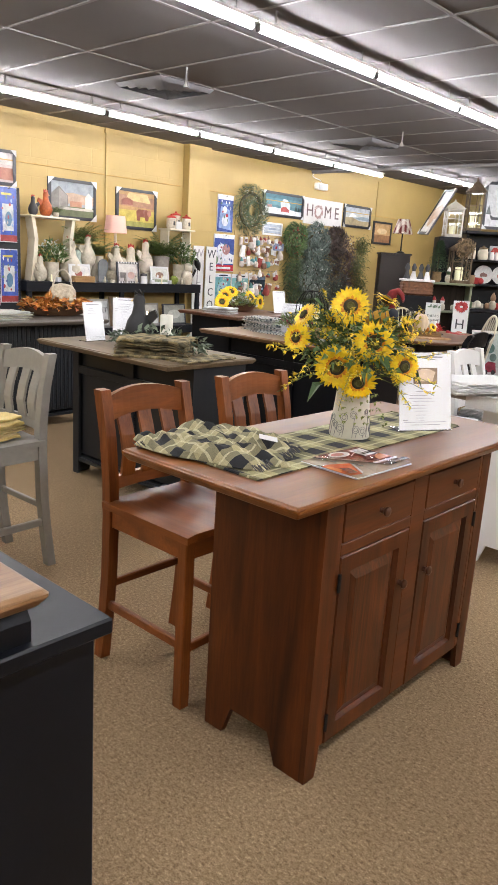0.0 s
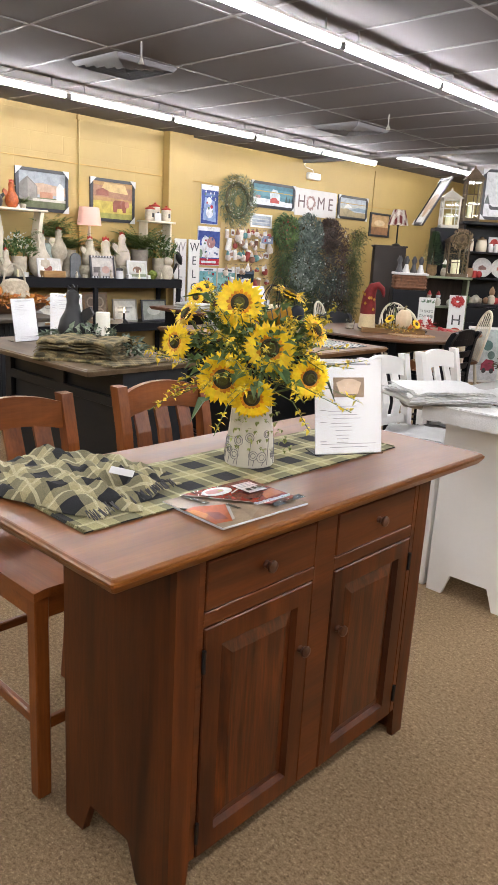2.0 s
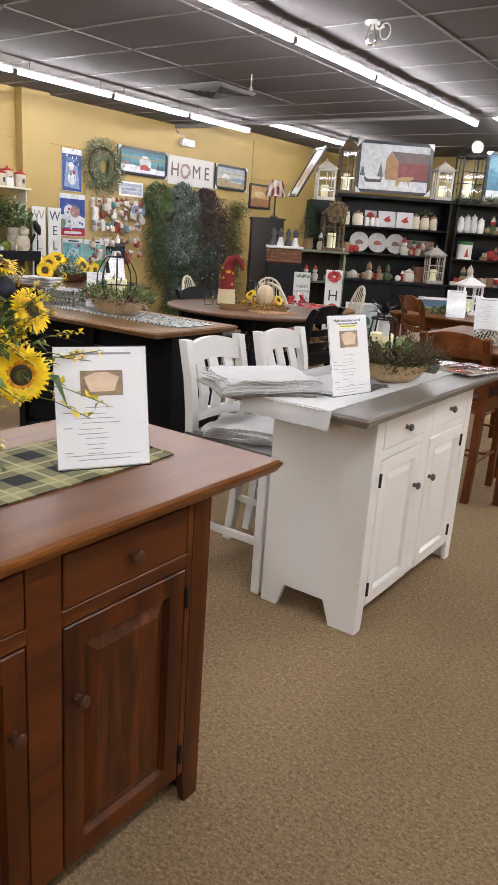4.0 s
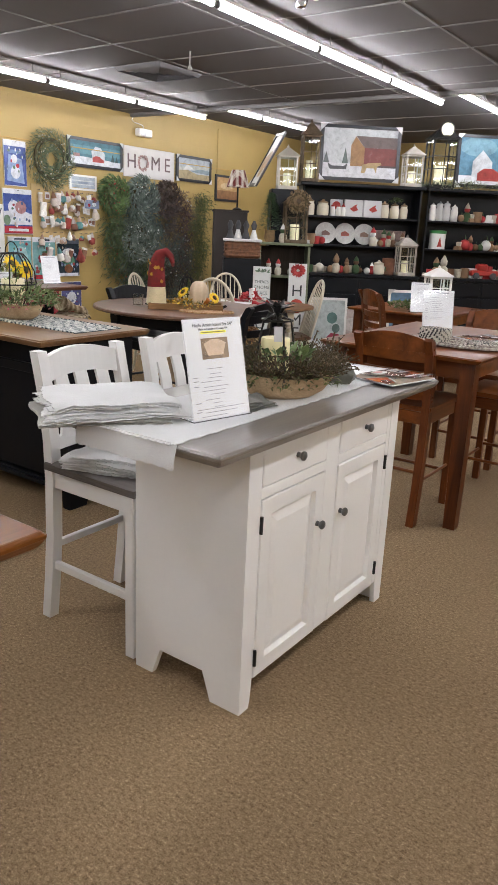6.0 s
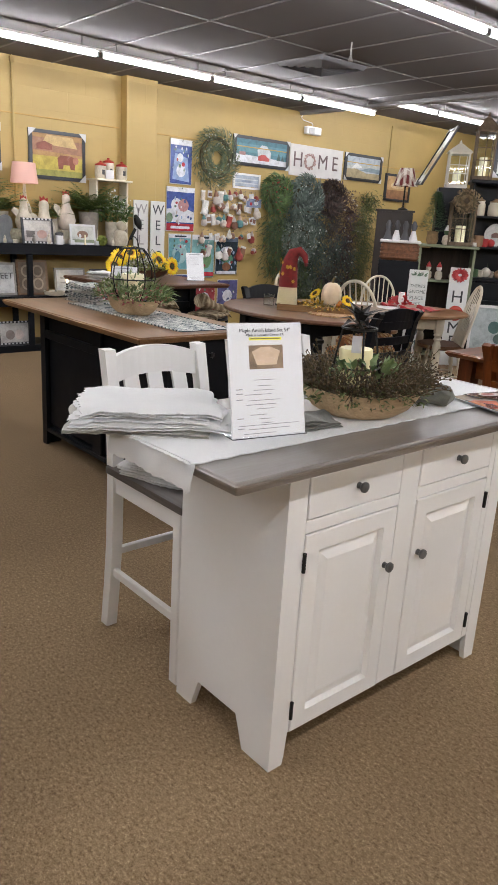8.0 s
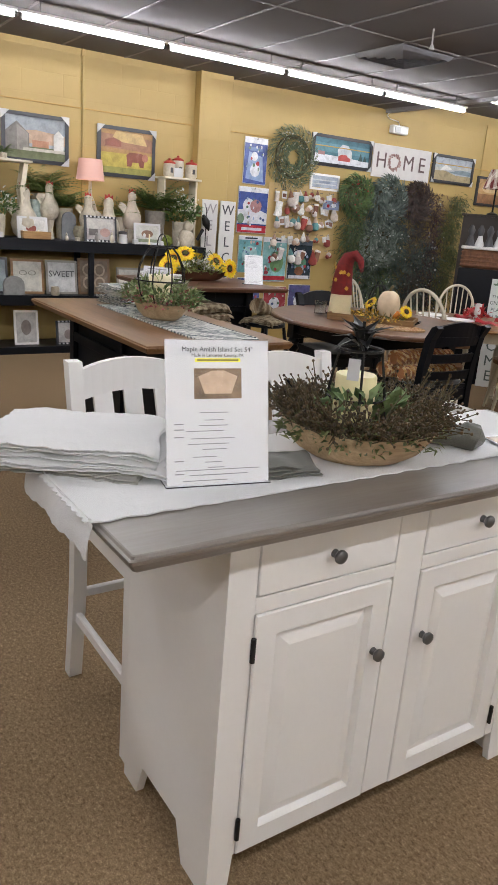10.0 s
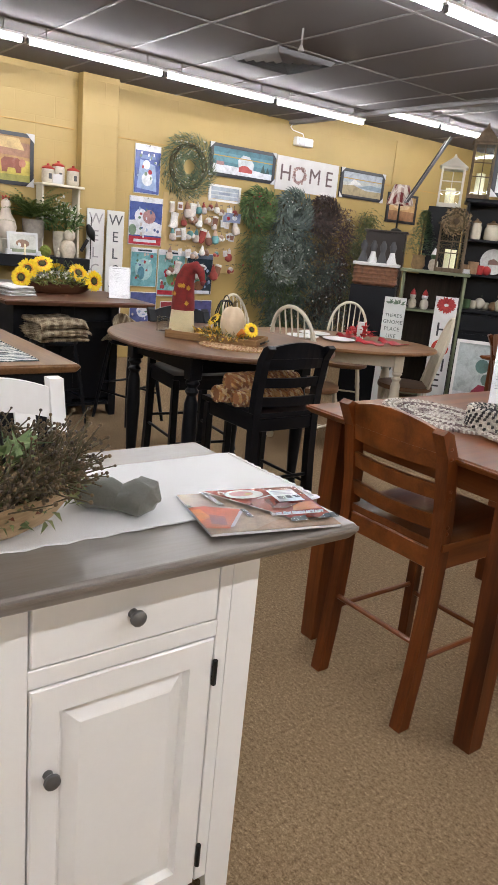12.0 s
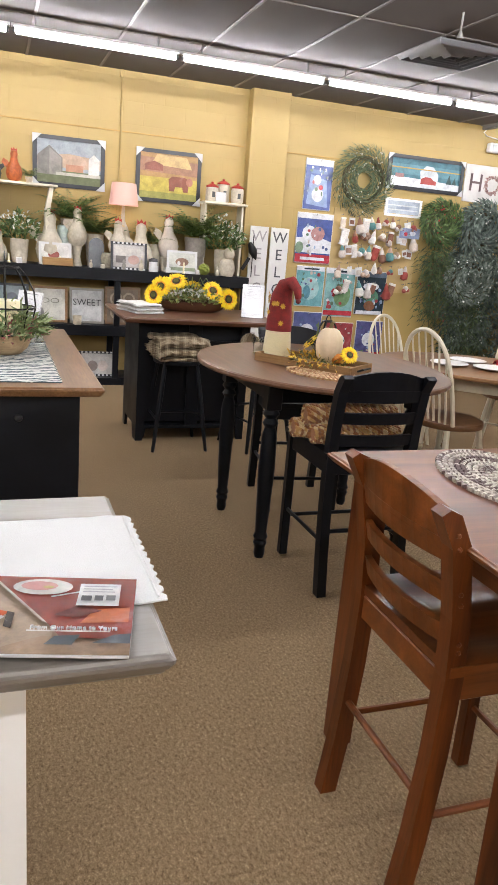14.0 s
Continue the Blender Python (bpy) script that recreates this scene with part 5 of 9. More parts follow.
def sunflower(e, p, d, r, rnd):
    d = Vector(d).normalized()
    q = d.to_track_quat("Z", "Y").to_matrix().to_4x4()
    m = Matrix.Translation(p) @ q
    g = Geo(m)
    for ringk, (n, rr, zz, lift) in enumerate(((30, 1.0, 0.0, 0.04), (28, 0.90, 0.006, 0.20))):
        for i in range(n):
            a = 2 * math.pi * (i + 0.5 * ringk) / n + rnd.uniform(-0.07, 0.07)
            o = Vector((math.cos(a), math.sin(a), lift + rnd.uniform(-0.08, 0.10)))
            petal(g, tuple(Vector((math.cos(a), math.sin(a), 0)) * r * 0.30 + Vector((0, 0, zz))), o, r * rr * rnd.uniform(0.66, 0.76), r * 0.185, rnd.uniform(-0.03, 0.12))
    fl = part("petals", g, PETAL, e, "bright yellow petals")
    inner = Geo(m)
    for i in range(18):
        a = 2 * math.pi * i / 18 + rnd.uniform(-0.1, 0.1)
        petal(inner, tuple(Vector((math.cos(a), math.sin(a), 0)) * r * 0.30 + Vector((0, 0, 0.009))), Vector((math.cos(a), math.sin(a), 0.34)), r * rnd.uniform(0.17, 0.25), r * 0.15, 0.1)
    part("inner_petals", inner, PETALIN, fl, "short orange inner petals")
    h = Geo(m).lathe([(r * 0.28, -0.008), (r * 0.37, 0.004), (r * 0.35, 0.012), (r * 0.26, 0.015), (r * 0.12, 0.011), (0.001, 0.010)], seg=18)
    part("seed_head", h, SEED, fl, "dark brown seed head", True)
    h = Geo(m).lathe([(r * 0.22, 0.0155), (r * 0.17, 0.018), (r * 0.05, 0.014), (0.001, 0.013)], seg=14)
    part("seed_centre", h, SEEDG, fl, "greenish centre", True)
    s = Geo()
    b = Vector(p)
    s.tube([b, b - d * 0.04 + Vector((0, 0, -0.03)), Vector((b.x * 0.35, b.y * 0.35, 0.20)), (b.x * 0.1, b.y * 0.1, 0.08)], 0.0035, 6)
    part("stem", s, STEM, fl)


rnd = random.Random(21)
CAMD = Vector((0.62, -0.74, 0.12))
for p, d, r in (((-0.03, -0.028, 0.435), (0.55, -0.75, 0.25), 0.082), ((0.045, 0.012, 0.332), (0.65, -0.7, 0.1), 0.088), ((-0.03, -0.07, 0.255), (0.5, -0.8, -0.05), 0.092),
                ((0.02, -0.02, 0.222), (0.62, -0.72, -0.25), 0.078), ((0.10, 0.085, 0.262), (0.8, -0.4, 0.0), 0.074), ((-0.135, -0.115, 0.33), (0.05, -0.95, 0.1), 0.064),
                ((-0.11, -0.09, 0.37), (-0.3, -0.7, 0.5), 0.06), ((0.075, 0.08, 0.35), (0.7, 0.2, 0.4), 0.062), ((-0.10, 0.06, 0.36), (-0.8, 0.3, 0.4), 0.07), ((0.03, 0.06, 0.41), (0.3, 0.2, 0.9), 0.065)):
    dn = Vector(d).normalized()
    sunflower(e, tuple(Vector((p[0] * 0.9, p[1] * 0.9, p[2] * 0.93)) + Vector((0, 0, 0.012)) + dn * 0.068), d, r * 0.80, rnd)
g, g2, g3 = Geo(), Geo(), Geo()
for i in range(620):
    a, b = rnd.uniform(0, 2 * math.pi), rnd.uniform(-0.2, 1.1)
    q = Vector((math.cos(a) * math.cos(b), math.sin(a) * math.cos(b), math.sin(b)))
    c = Vector((0, 0, 0.27)) + Vector((q.x * 0.165, q.y * 0.165, q.z * 0.17)) * rnd.uniform(0.35, 1.0)
    g.leaf(c, q + Vector((rnd.uniform(-0.5, 0.5), rnd.uniform(-0.5, 0.5), rnd.uniform(-0.5, 0.4))), (rnd.uniform(-1, 1), rnd.uniform(-1, 1), 1), rnd.uniform(0.025, 0.05), rnd.uniform(0.012, 0.022), 0.3)
part("foliage", g, LEAFG, e, "green leaves")
for i in range(105):
    a, b = rnd.uniform(0, 2 * math.pi), rnd.uniform(-0.35, 1.15)
    d = Vector((math.cos(a) * math.cos(b), math.sin(a) * math.cos(b), math.sin(b) + 0.15)).normalized()
    p0 = Vector((0, 0, 0.23)) + d * 0.08
    L = rnd.uniform(0.11, 0.23)
    p1 = p0 + d * L * 0.6
    p2 = p0 + d * L + Vector((0, 0, -0.05 * rnd.random()))
    g2.tube([p0, p1, p2], 0.0012, 4)
    for k in range(17):
        t = rnd.random()
        c = p1.lerp(p2, t) if t > 0.3 else p0.lerp(p1, t / 0.3)
        g3.leaf(c, (rnd.uniform(-1, 1), rnd.uniform(-1, 1), rnd.uniform(-0.6, 1)), (0.3, 0.2, 1), rnd.uniform(0.012, 0.022), rnd.uniform(0.007, 0.012), 0.2)
tagged(part("wiry_spray", g2, STEM, e), kind="stuff")
part("small_blossoms", g3, leaves((0.40, 0.36, 0.03), (0.95, 0.66, 0.02)), e, "small yellow-green blossoms")
big = Geo()
for c, d in (((-0.03, -0.10, 0.19), (-0.35, -0.75, -0.45)), ((-0.1, -0.06, 0.42), (-0.7, -0.3, 0.3)), ((0.12, 0.10, 0.25), (0.6, 0.5, -0.5)), ((0.07, -0.02, 0.28), (0.8, -0.1, -0.2)), ((-0.08, -0.09, 0.30), (-0.6, -0.6, 0.1))):
    big.leaf(c, d, (0, 0, 1), 0.10, 0.055, 0.25)
part("large_leaves", big, leaves((0.035, 0.09, 0.02), (0.06, 0.13, 0.03)), e, "large dark green leaves")
gg = Geo()
for k in range(7):
    a = -1.4 + 0.25 * k
    p = [Vector((0.055 * math.cos(a), 0.055 * math.sin(a), 0.20))]
    for j in range(6):
        p.append(p[-1] + Vector((0.010 * math.cos(a) + rnd.uniform(-0.008, 0.008), 0.010 * math.sin(a) + rnd.uniform(-0.008, 0.008), -0.022)))
    for q in p[1:]:
        for w in range(3):
            gg.leaf(q, (rnd.uniform(-1, 1), rnd.uniform(-1, 1), rnd.uniform(-1, 0.5)), (0, 0, 1), 0.014, 0.009, 0.2)
part("trailing_sprigs", gg, LEAFY, e)
# striped felt bee on the bouquet
e = thing("felt_bee", pose(-0.485, 2.845, TOP + 0.405, 0, 0, 40), "yellow and black striped felt bee among the flowers", "ornament")
part("body", Geo(pose(0, 0, 0, 0, 75, 0)).lathe([(0.001, -0.05), (0.02, -0.035), (0.026, 0.0), (0.022, 0.03)], seg=12), paint((0.42, 0.22, 0.02), 0.9, 0.2, 60, 200, 0.5), e, smooth=True)
part("head", Geo().blob((0.04, 0, 0.012), 0.021, 10, 8), paint((0.02, 0.025, 0.04), 0.9), e, "dark head", True)
for x in (-0.02, 0.0, 0.018):
    part("stripe", Geo(pose(x, 0, x * 0.26, 0, 75, 0)).lathe([(0.0255, -0.0015), (0.027, 0.0), (0.0255, 0.0015)], seg=12, cap=False), INK, e)

# ---- on the white island ----
LINEN = cloth((0.75, 0.75, 0.75), 0.95, 0.04, 500)
LINENG = cloth((0.42, 0.41, 0.37), 0.95, 0.1, 500)
runner(-0.69, -0.355, 4.03, 5.468, TOP, LINEN, "white scalloped table runner on the white island", 0.0015, scallop=0.009)
e = thing("runner_end", pose(-0.52, 4.039, TOP), "scalloped end of the white runner hanging over the edge", "table runner")
part("cloth", Geo().sheet(lambda u, v: (-0.185 + 0.37 * u, -0.004 - 0.012 * math.sin(v * 1.6) - 0.004 * math.sin(u * 14), 0.006 - 0.062 * v - (0.005 * abs(math.sin(u * 28)) if v == 1 else 0)), 40, 6, 0.002), LINEN, e, smooth=True)
folded(pose(-0.70, 4.14, TOP + 0.006, 0, 0, 57), 0.37, 0.28, 6, [LINENG, LINENG, LINEN, LINEN, LINEN, LINEN], "stack of folded white linen runners over grey ones", 0.0098, 3, "folded_linen", 0.02, 0.005, 0.009)
g = Geo()
info_sign(pose(-0.422, 4.33, TOP + 0.006, 0, 0, 78), 0.215, 0.285, True, 13, True, "price sheet with a photo in an acrylic stand", 12, "Maple Amish Island Set 54\"")
WOODBOWL = wood((0.46, 0.33, 0.19), (0.68, 0.52, 0.33), "y", 0.6, 0.0)
bowl(pose(-0.50, 4.765, TOP + 0.005), 0.175, 0.20, 0.082, WOODBOWL, "carved pale wooden dough bowl")
e = thing("berry_arrangement", pose(-0.50, 4.765, TOP + 0.055), "arrangement of dark berry twigs and green leaves in the bowl", "plant")
TWIG = paint((0.085, 0.066, 0.030), 0.8, 0.3, 50)
BERRY = leaves((0.030, 0.016, 0.007), (0.14, 0.085, 0.030))
stems(e, 620, 0.16, 0.19, 0.02, 0.095, 0.0021, TWIG, 31, BERRY, 0.6)
sprigs(e, "leaves", 900, 0.18, 0.205, -0.005, 0.075, leaves((0.06, 0.09, 0.024), (0.23, 0.26, 0.09)), 0.026, 0.009, 33, "small grey-green leaves", 0.4, 0.22)
sprigs(e, "rust_leaves", 90, 0.18, 0.20, 0.0, 0.05, leaves((0.16, 0.04, 0.015), (0.25, 0.09, 0.04)), 0.016, 0.008, 35, "rusty small leaves", 0.2)
sprigs(e, "succulent_leaves", 70, 0.07, 0.11, 0.05, 0.10, leaves((0.08, 0.15, 0.05), (0.22, 0.30, 0.12)), 0.05, 0.022, 34, "broad pale green leaves", 0.9)
e = thing("candle_stand", pose(-0.54, 4.775, TOP + 0.042), "black iron stand with iron leaves over a candle", "candle holder")
for k in range(4):
    a = math.pi / 4 + k * math.pi / 2 + 0.2
    part("leg", Geo().tube([(0.085 * math.cos(a), 0.085 * math.sin(a), 0.0), (0.06 * math.cos(a), 0.06 * math.sin(a), 0.15), (0.05 * math.cos(a), 0.05 * math.sin(a), 0.205), (0.02 * math.cos(a), 0.02 * math.sin(a), 0.212)], 0.0035, 6), IRON, e)
part("hoop", Geo().tube([(0.052 * math.cos(t), 0.052 * math.sin(t), 0.205) for t in [i * math.pi / 10 for i in range(20)]], 0.0035, 6, True), IRON, e)
part("ring", Geo().tube([(0.07 * math.cos(t), 0.07 * math.sin(t), 0.09) for t in [i * math.pi / 10 for i in range(20)]], 0.0025, 6, True), IRON, e)
lf = Geo()
rnd = random.Random(9)
for k in range(13):
    a = k * 2.4
    lf.leaf((0.008 * math.cos(a), 0.008 * math.sin(a), 0.215), (math.cos(a), math.sin(a), rnd.uniform(0.2, 2.2)), (0, 0, 1), rnd.uniform(0.06, 0.10), 0.03, 0.25)
part("iron_leaves", lf, paint((0.03, 0.03, 0.032), 0.35, 0.3, 20, 100, 0.1, 0.7), e)
part("stem", Geo().tube([(0, 0, 0.2), (0, 0, 0.27)], 0.004, 6), IRON, e)
part("tag", Geo(pose(0.04, -0.052, 0.165, 80, 0, 40)).box((0, 0, 0), (0.028, 0.05, 0.001), 0.0003), PAPER, e, "white paper tag")
candle(e, 0.0, -0.005, 0.03, 0.050, 0.115, paint((0.80, 0.72, 0.40), 0.45, 0.06, 10, 60, 0.08))
SLATE = cloth((0.125, 0.125, 0.105), 0.95, 0.15, 450)
folded(pose(-0.455, 4.512, TOP + 0.005, 0, 0, 80), 0.13, 0.10, 2, [SLATE], "folded grey-green linen napkin", 0.011, 5, mess=0.014)
e = thing("napkin", pose(-0.455, 5.035, TOP + 0.005, 0, 0, 40), "gathered grey linen napkin", "cloth")
nap = Geo().tube([(-0.085, 0.0, 0.012), (-0.07, 0.002, 0.020), (-0.045, 0.0, 0.027), (-0.015, -0.004, 0.030), (0.012, -0.002, 0.028), (0.04, 0.003, 0.032), (0.065, 0.004, 0.030), (0.082, 0.004, 0.018)],
                 [0.012, 0.034, 0.048, 0.044, 0.036, 0.050, 0.048, 0.020], 22, flat=0.58)
nap.v = [(x, y, max(0.001, z + 0.010 * noise.noise((x * 26, y * 34, z * 20)) + 0.004 * math.sin(y * 150 + x * 40))) for x, y, z in nap.v]
part("cloth", nap, SLATE, e, smooth=True)
magazine(pose(-0.325, 5.28, TOP + 0.008, 0, 0, 77), "glossy furniture magazine on the white island")
# white cloths on the seats
for y, s in ((4.477, 6), (5.03, 7)):
    folded(pose(-0.985, y, 0.632, 0, 0, 20 if s == 6 else -5), 0.31, 0.30, 4, [LINEN], "folded white scalloped cloths on the chair seat", 0.011, s, "folded_linen", 0.01, 0.006, 0.009)
folded(pose(-2.22, 2.30, 0.633, 0, 0, 10), 0.30, 0.34, 6, [cloth((0.66, 0.50, 0.17), 0.95, 0.15)], "folded mustard yellow cloths on the grey chair", 0.014, 8)

# ---- on the cherry table ----
BRAID = cloth((0.30, 0.27, 0.24), 0.95, 0.3, 300)
BRAIDD = cloth((0.035, 0.035, 0.035), 0.95, 0.3, 300)


def braided(name, m, rx, ry, turns, mats, label, th=0.006, parts_name="braid"):
    """Oval mat of coiled braid, every coil with its strands."""
    e = thing(name, m, label, "place mat")
    mix = random.Random(turns)
    for k in range(turns):
        f = (k + 0.7) / turns
        a, b = rx * f, ry * f
        n = max(10, int(2 * math.pi * (a + b) / 2 / 0.009))
        g = Geo()
        for i in range(n):
            t, t2 = 2 * math.pi * i / n, 2 * math.pi * (i + 1.25) / n
            w = rx / turns * 0.55
            g.use((k + (mix.random() < 0.3)) % len(mats) if i % 2 else (k // 2) % len(mats))
            s = 1 if i % 2 else -1
            g.tube([(a * math.cos(t) + s * w * 0.35 * math.cos(t), b * math.sin(t) + s * w * 0.35 * math.sin(t), th * 0.35), (a * math.cos((t + t2) / 2), b * math.sin((t + t2) / 2), th * 0.75),
                    (a * math.cos(t2) - s * w * 0.35 * math.cos(t2), b * math.sin(t2) - s * w * 0.35 * math.sin(t2), th * 0.35)], [w * 0.45, w * 0.62, w * 0.45], 4)
        part(parts_name, g, mats, e)
    return e


BR = [cloth((0.56, 0.50, 0.43), 0.95, 0.2, 300), cloth((0.36, 0.30, 0.27), 0.95, 0.2, 300), cloth((0.62, 0.58, 0.5), 0.95, 0.2, 300), cloth((0.15, 0.10, 0.095), 0.95, 0.2, 300)]
CTZ = 0.906
braided("braided_mat", pose(-0.855, 6.490, CTZ, 0, 0, -10), 0.25, 0.16, 11, BR, "oval braided mat in grey, cream and maroon")
braided("braided_mat", pose(-0.475, 6.520, CTZ + 0.008, 0, 0, 5), 0.22, 0.155, 10, BR, "oval braided mat overlapping another on the table")
braided("braided_mat", pose(-0.375, 6.560, CTZ + 0.016, 0, 0, 5), 0.11, 0.11, 6, [BRAIDD, BR[2], BR[1]], "small round braided mat with a black edge")
for k in range(6):
    braided("braided_coaster", pose(-0.640, 6.490, CTZ + 0.016 + 0.0105 * k, 0, 0, k * 17), 0.085, 0.085, 4, [BRAIDD, BR[2], BRAIDD], "black and white round braided coaster in a stack", 0.010)
info_sign(pose(-0.730, 6.745, CTZ + 0.004, 0, 0, 40), 0.18, 0.255, False, 10, False, "printed price sheet standing on the cherry table", 12)
magazine(pose(-0.505, 6.890, CTZ, 0, 0, 60), "red furniture magazine on the cherry table")

# ---- on the oval black-legged table ----
TZ = 0.891
e = thing("wooden_tray", pose(-2.585, 6.70, TZ, 0, 0, 38), "shallow pale wooden serving tray with iron handles", "tray")
TRAYW = wood((0.22, 0.12, 0.05), (0.36, 0.21, 0.09), "x", 0.5, 0.1)
part("base", Geo().box((0, 0, 0.006), (0.52, 0.24, 0.011), 0.002), TRAYW, e)
for s in (-1, 1):
    part("rim", Geo().box((0, s * 0.117, 0.022), (0.52, 0.012, 0.042), 0.002), TRAYW, e)
    part("end", Geo().box((s * 0.255, 0, 0.022), (0.012, 0.222, 0.042), 0.002), TRAYW, e)
    part("handle", Geo().tube([(s * 0.262, -0.05, 0.02), (s * 0.285, -0.04, 0.03), (s * 0.285, 0.04, 0.03), (s * 0.262, 0.05, 0.02)], 0.005, 6), IRON, e)
g = Geo()
e = thing("gnome", pose(-2.76, 6.575, TZ + 0.012), "gnome figure with cream body and tall red sunflower-print hat", "ornament")
part("body", Geo().lathe([(0.068, 0), (0.072, 0.02), (0.066, 0.10), (0.062, 0.14)], seg=18), cloth((0.72, 0.62, 0.38), 0.95, 0.08), e, "cream body", True)
pts = [(0, 0, 0.135), (0, 0, 0.22), (0.005, 0.0, 0.30), (0.025, 0.01, 0.355), (0.065, 0.025, 0.375), (0.10, 0.04, 0.345), (0.112, 0.045, 0.30)]
part("hat", Geo().tube(pts, [0.066, 0.060, 0.052, 0.042, 0.030, 0.022, 0.014], 14), paint((0.20, 0.015, 0.015), 0.9, 0.4, 40, 200, 0.4), e, "red hat", True)
part("pompom", Geo().blob((0.113, 0.045, 0.29), 0.013, 8, 6), paint((0.15, 0.03, 0.03), 0.9), e)
rnd = random.Random(12)
for k in range(11):
    a, z = rnd.uniform(-2.6, 0.9), rnd.uniform(0.15, 0.33)
    r0 = 0.067 - 0.05 * (z - 0.135)
    c = Vector((r0 * math.cos(a), r0 * math.sin(a), z))
    f = Geo(Matrix.Translation(c) @ Vector((math.cos(a), math.sin(a), 0.1)).to_track_quat("Z", "Y").to_matrix().to_4x4())
    for q in range(8):
        f.leaf((0, 0, 0.001), (math.cos(q * 0.785), math.sin(q * 0.785), 0.1), (0, 0, 1), 0.016, 0.008, 0.0)
    part("printed_flower", f, leaves((0.36, 0.16, 0.006), (0.55, 0.30, 0.015)), e, "yellow sunflower print")
e = thing("pumpkin", pose(-2.505, 6.74, TZ + 0.03), "cream ribbed pumpkin on the tray", "ornament")
g, seg, prof = Geo(), 40, []
vs, fs = [], []
for i in range(11):
    th = math.pi * i / 10
    for k in range(seg):
        a = 2 * math.pi * k / seg
        r = 0.068 * math.sin(th) ** 0.7 * (0.86 + 0.14 * abs(math.cos(a * 4)))
        vs.append((r * math.cos(a), r * math.sin(a), 0.085 - 0.085 * math.cos(th)))
for i in range(10):
    for k in range(seg):
        fs.append((i * seg + k, i * seg + (k + 1) % seg, (i + 1) * seg + (k + 1) % seg, (i + 1) * seg + k))
part("flesh", g.add(vs, fs), paint((0.66, 0.52, 0.36), 0.6, 0.12, 20), e, smooth=True)
part("stalk", Geo().tube([(0, 0, 0.16), (0.006, 0, 0.19), (0.018, 0.004, 0.20)], [0.012, 0.008, 0.007], 6), paint((0.2, 0.15, 0.07), 0.8), e)


def wire_lantern(m, h, r, label):
    e = thing("wire_lantern", m, label, "lantern")
    prof = [(0.62, 0.0), (0.86, 0.16), (1.0, 0.42), (0.94, 0.66), (0.70, 0.88), (0.46, 1.0)]
    for k in range(8):
        a = k * math.pi / 4
        part("wire", Geo().tube([(r * q * math.cos(a), r * q * math.sin(a), h * z) for q, z in prof], 0.0038, 5), IRON, e)
    for q, z in (prof[0], prof[2], prof[5]):
        part("hoop", Geo().tube([(r * q * math.cos(i * math.pi / 12), r * q * math.sin(i * math.pi / 12), h * z) for i in range(24)], 0.004, 5, True), IRON, e)
    part("handle", Geo().tube([(r * 0.46 * math.cos(t), 0, h + r * 0.5 * math.sin(t)) for t in [i * math.pi / 8 for i in range(9)]], 0.003, 5), IRON, e)
    part("base", Geo().lathe([(r * 0.62, 0), (r * 0.62, 0.004)], seg=20), IRON, e)
    candle(e, 0, 0, 0.004, r * 0.5, h * 0.5)
    return e


wire_lantern(pose(-2.665, 6.80, TZ + 0.012), 0.2, 0.06, "black wire lantern with a cream candle on the tray")
e = thing("autumn_flowers", pose(-2.555, 6.71, TZ + 0.012), "yellow autumn flowers and leaves laid along the tray", "flowers")
sprigs(e, "blossoms", 260, 0.19, 0.13, 0.005, 0.06, leaves((0.45, 0.22, 0.01), (0.75, 0.48, 0.05)), 0.026, 0.012, 51, "small yellow blossoms", 0.4)
sprigs(e, "leaves", 160, 0.18, 0.13, 0.0, 0.05, leaves((0.06, 0.08, 0.02), (0.20, 0.16, 0.05)), 0.035, 0.014, 52, "", 0.3)
rnd = random.Random(3)
sunflower(e, (0.13, 0.10, 0.07), (0.8, -0.1, 0.5), 0.045, rnd)
sunflower(e, (-0.05, -0.02, 0.1), (-0.2, -0.6, 0.6), 0.05, rnd)
part("small_pumpkin", Geo().blob((0.09, 0.055, 0.05), 0.033, 12, 8, 0, 0.8), paint((0.55, 0.17, 0.02), 0.6, 0.15, 30), e, "small orange pumpkin", True)
e = thing("glass_tumbler", pose(-2.905, 6.54, TZ), "clear glass tumbler on the table", "glass")
part("cup", Geo().lathe([(0.036, 0), (0.039, 0.085), (0.036, 0.085), (0.033, 0.008), (0.001, 0.008)], seg=20, cap=False), glass(), e, smooth=True)
braided("braided_mat", pose(-2.365, 6.66, TZ, 0, 0, 35), 0.19, 0.12, 9, [cloth((0.55, 0.36, 0.18), 0.95, 0.2, 300), cloth((0.42, 0.22, 0.1), 0.95, 0.2, 300)], "tan oval braided mat under the tray end")
# braided chair pad rolled up on the black chair
PADC = [cloth((0.55, 0.31, 0.11), 0.95, 0.2, 300), cloth((0.38, 0.15, 0.05), 0.95, 0.2, 300), cloth((0.66, 0.48, 0.26), 0.95, 0.2, 300), cloth((0.30, 0.13, 0.06), 0.95, 0.2, 300)]


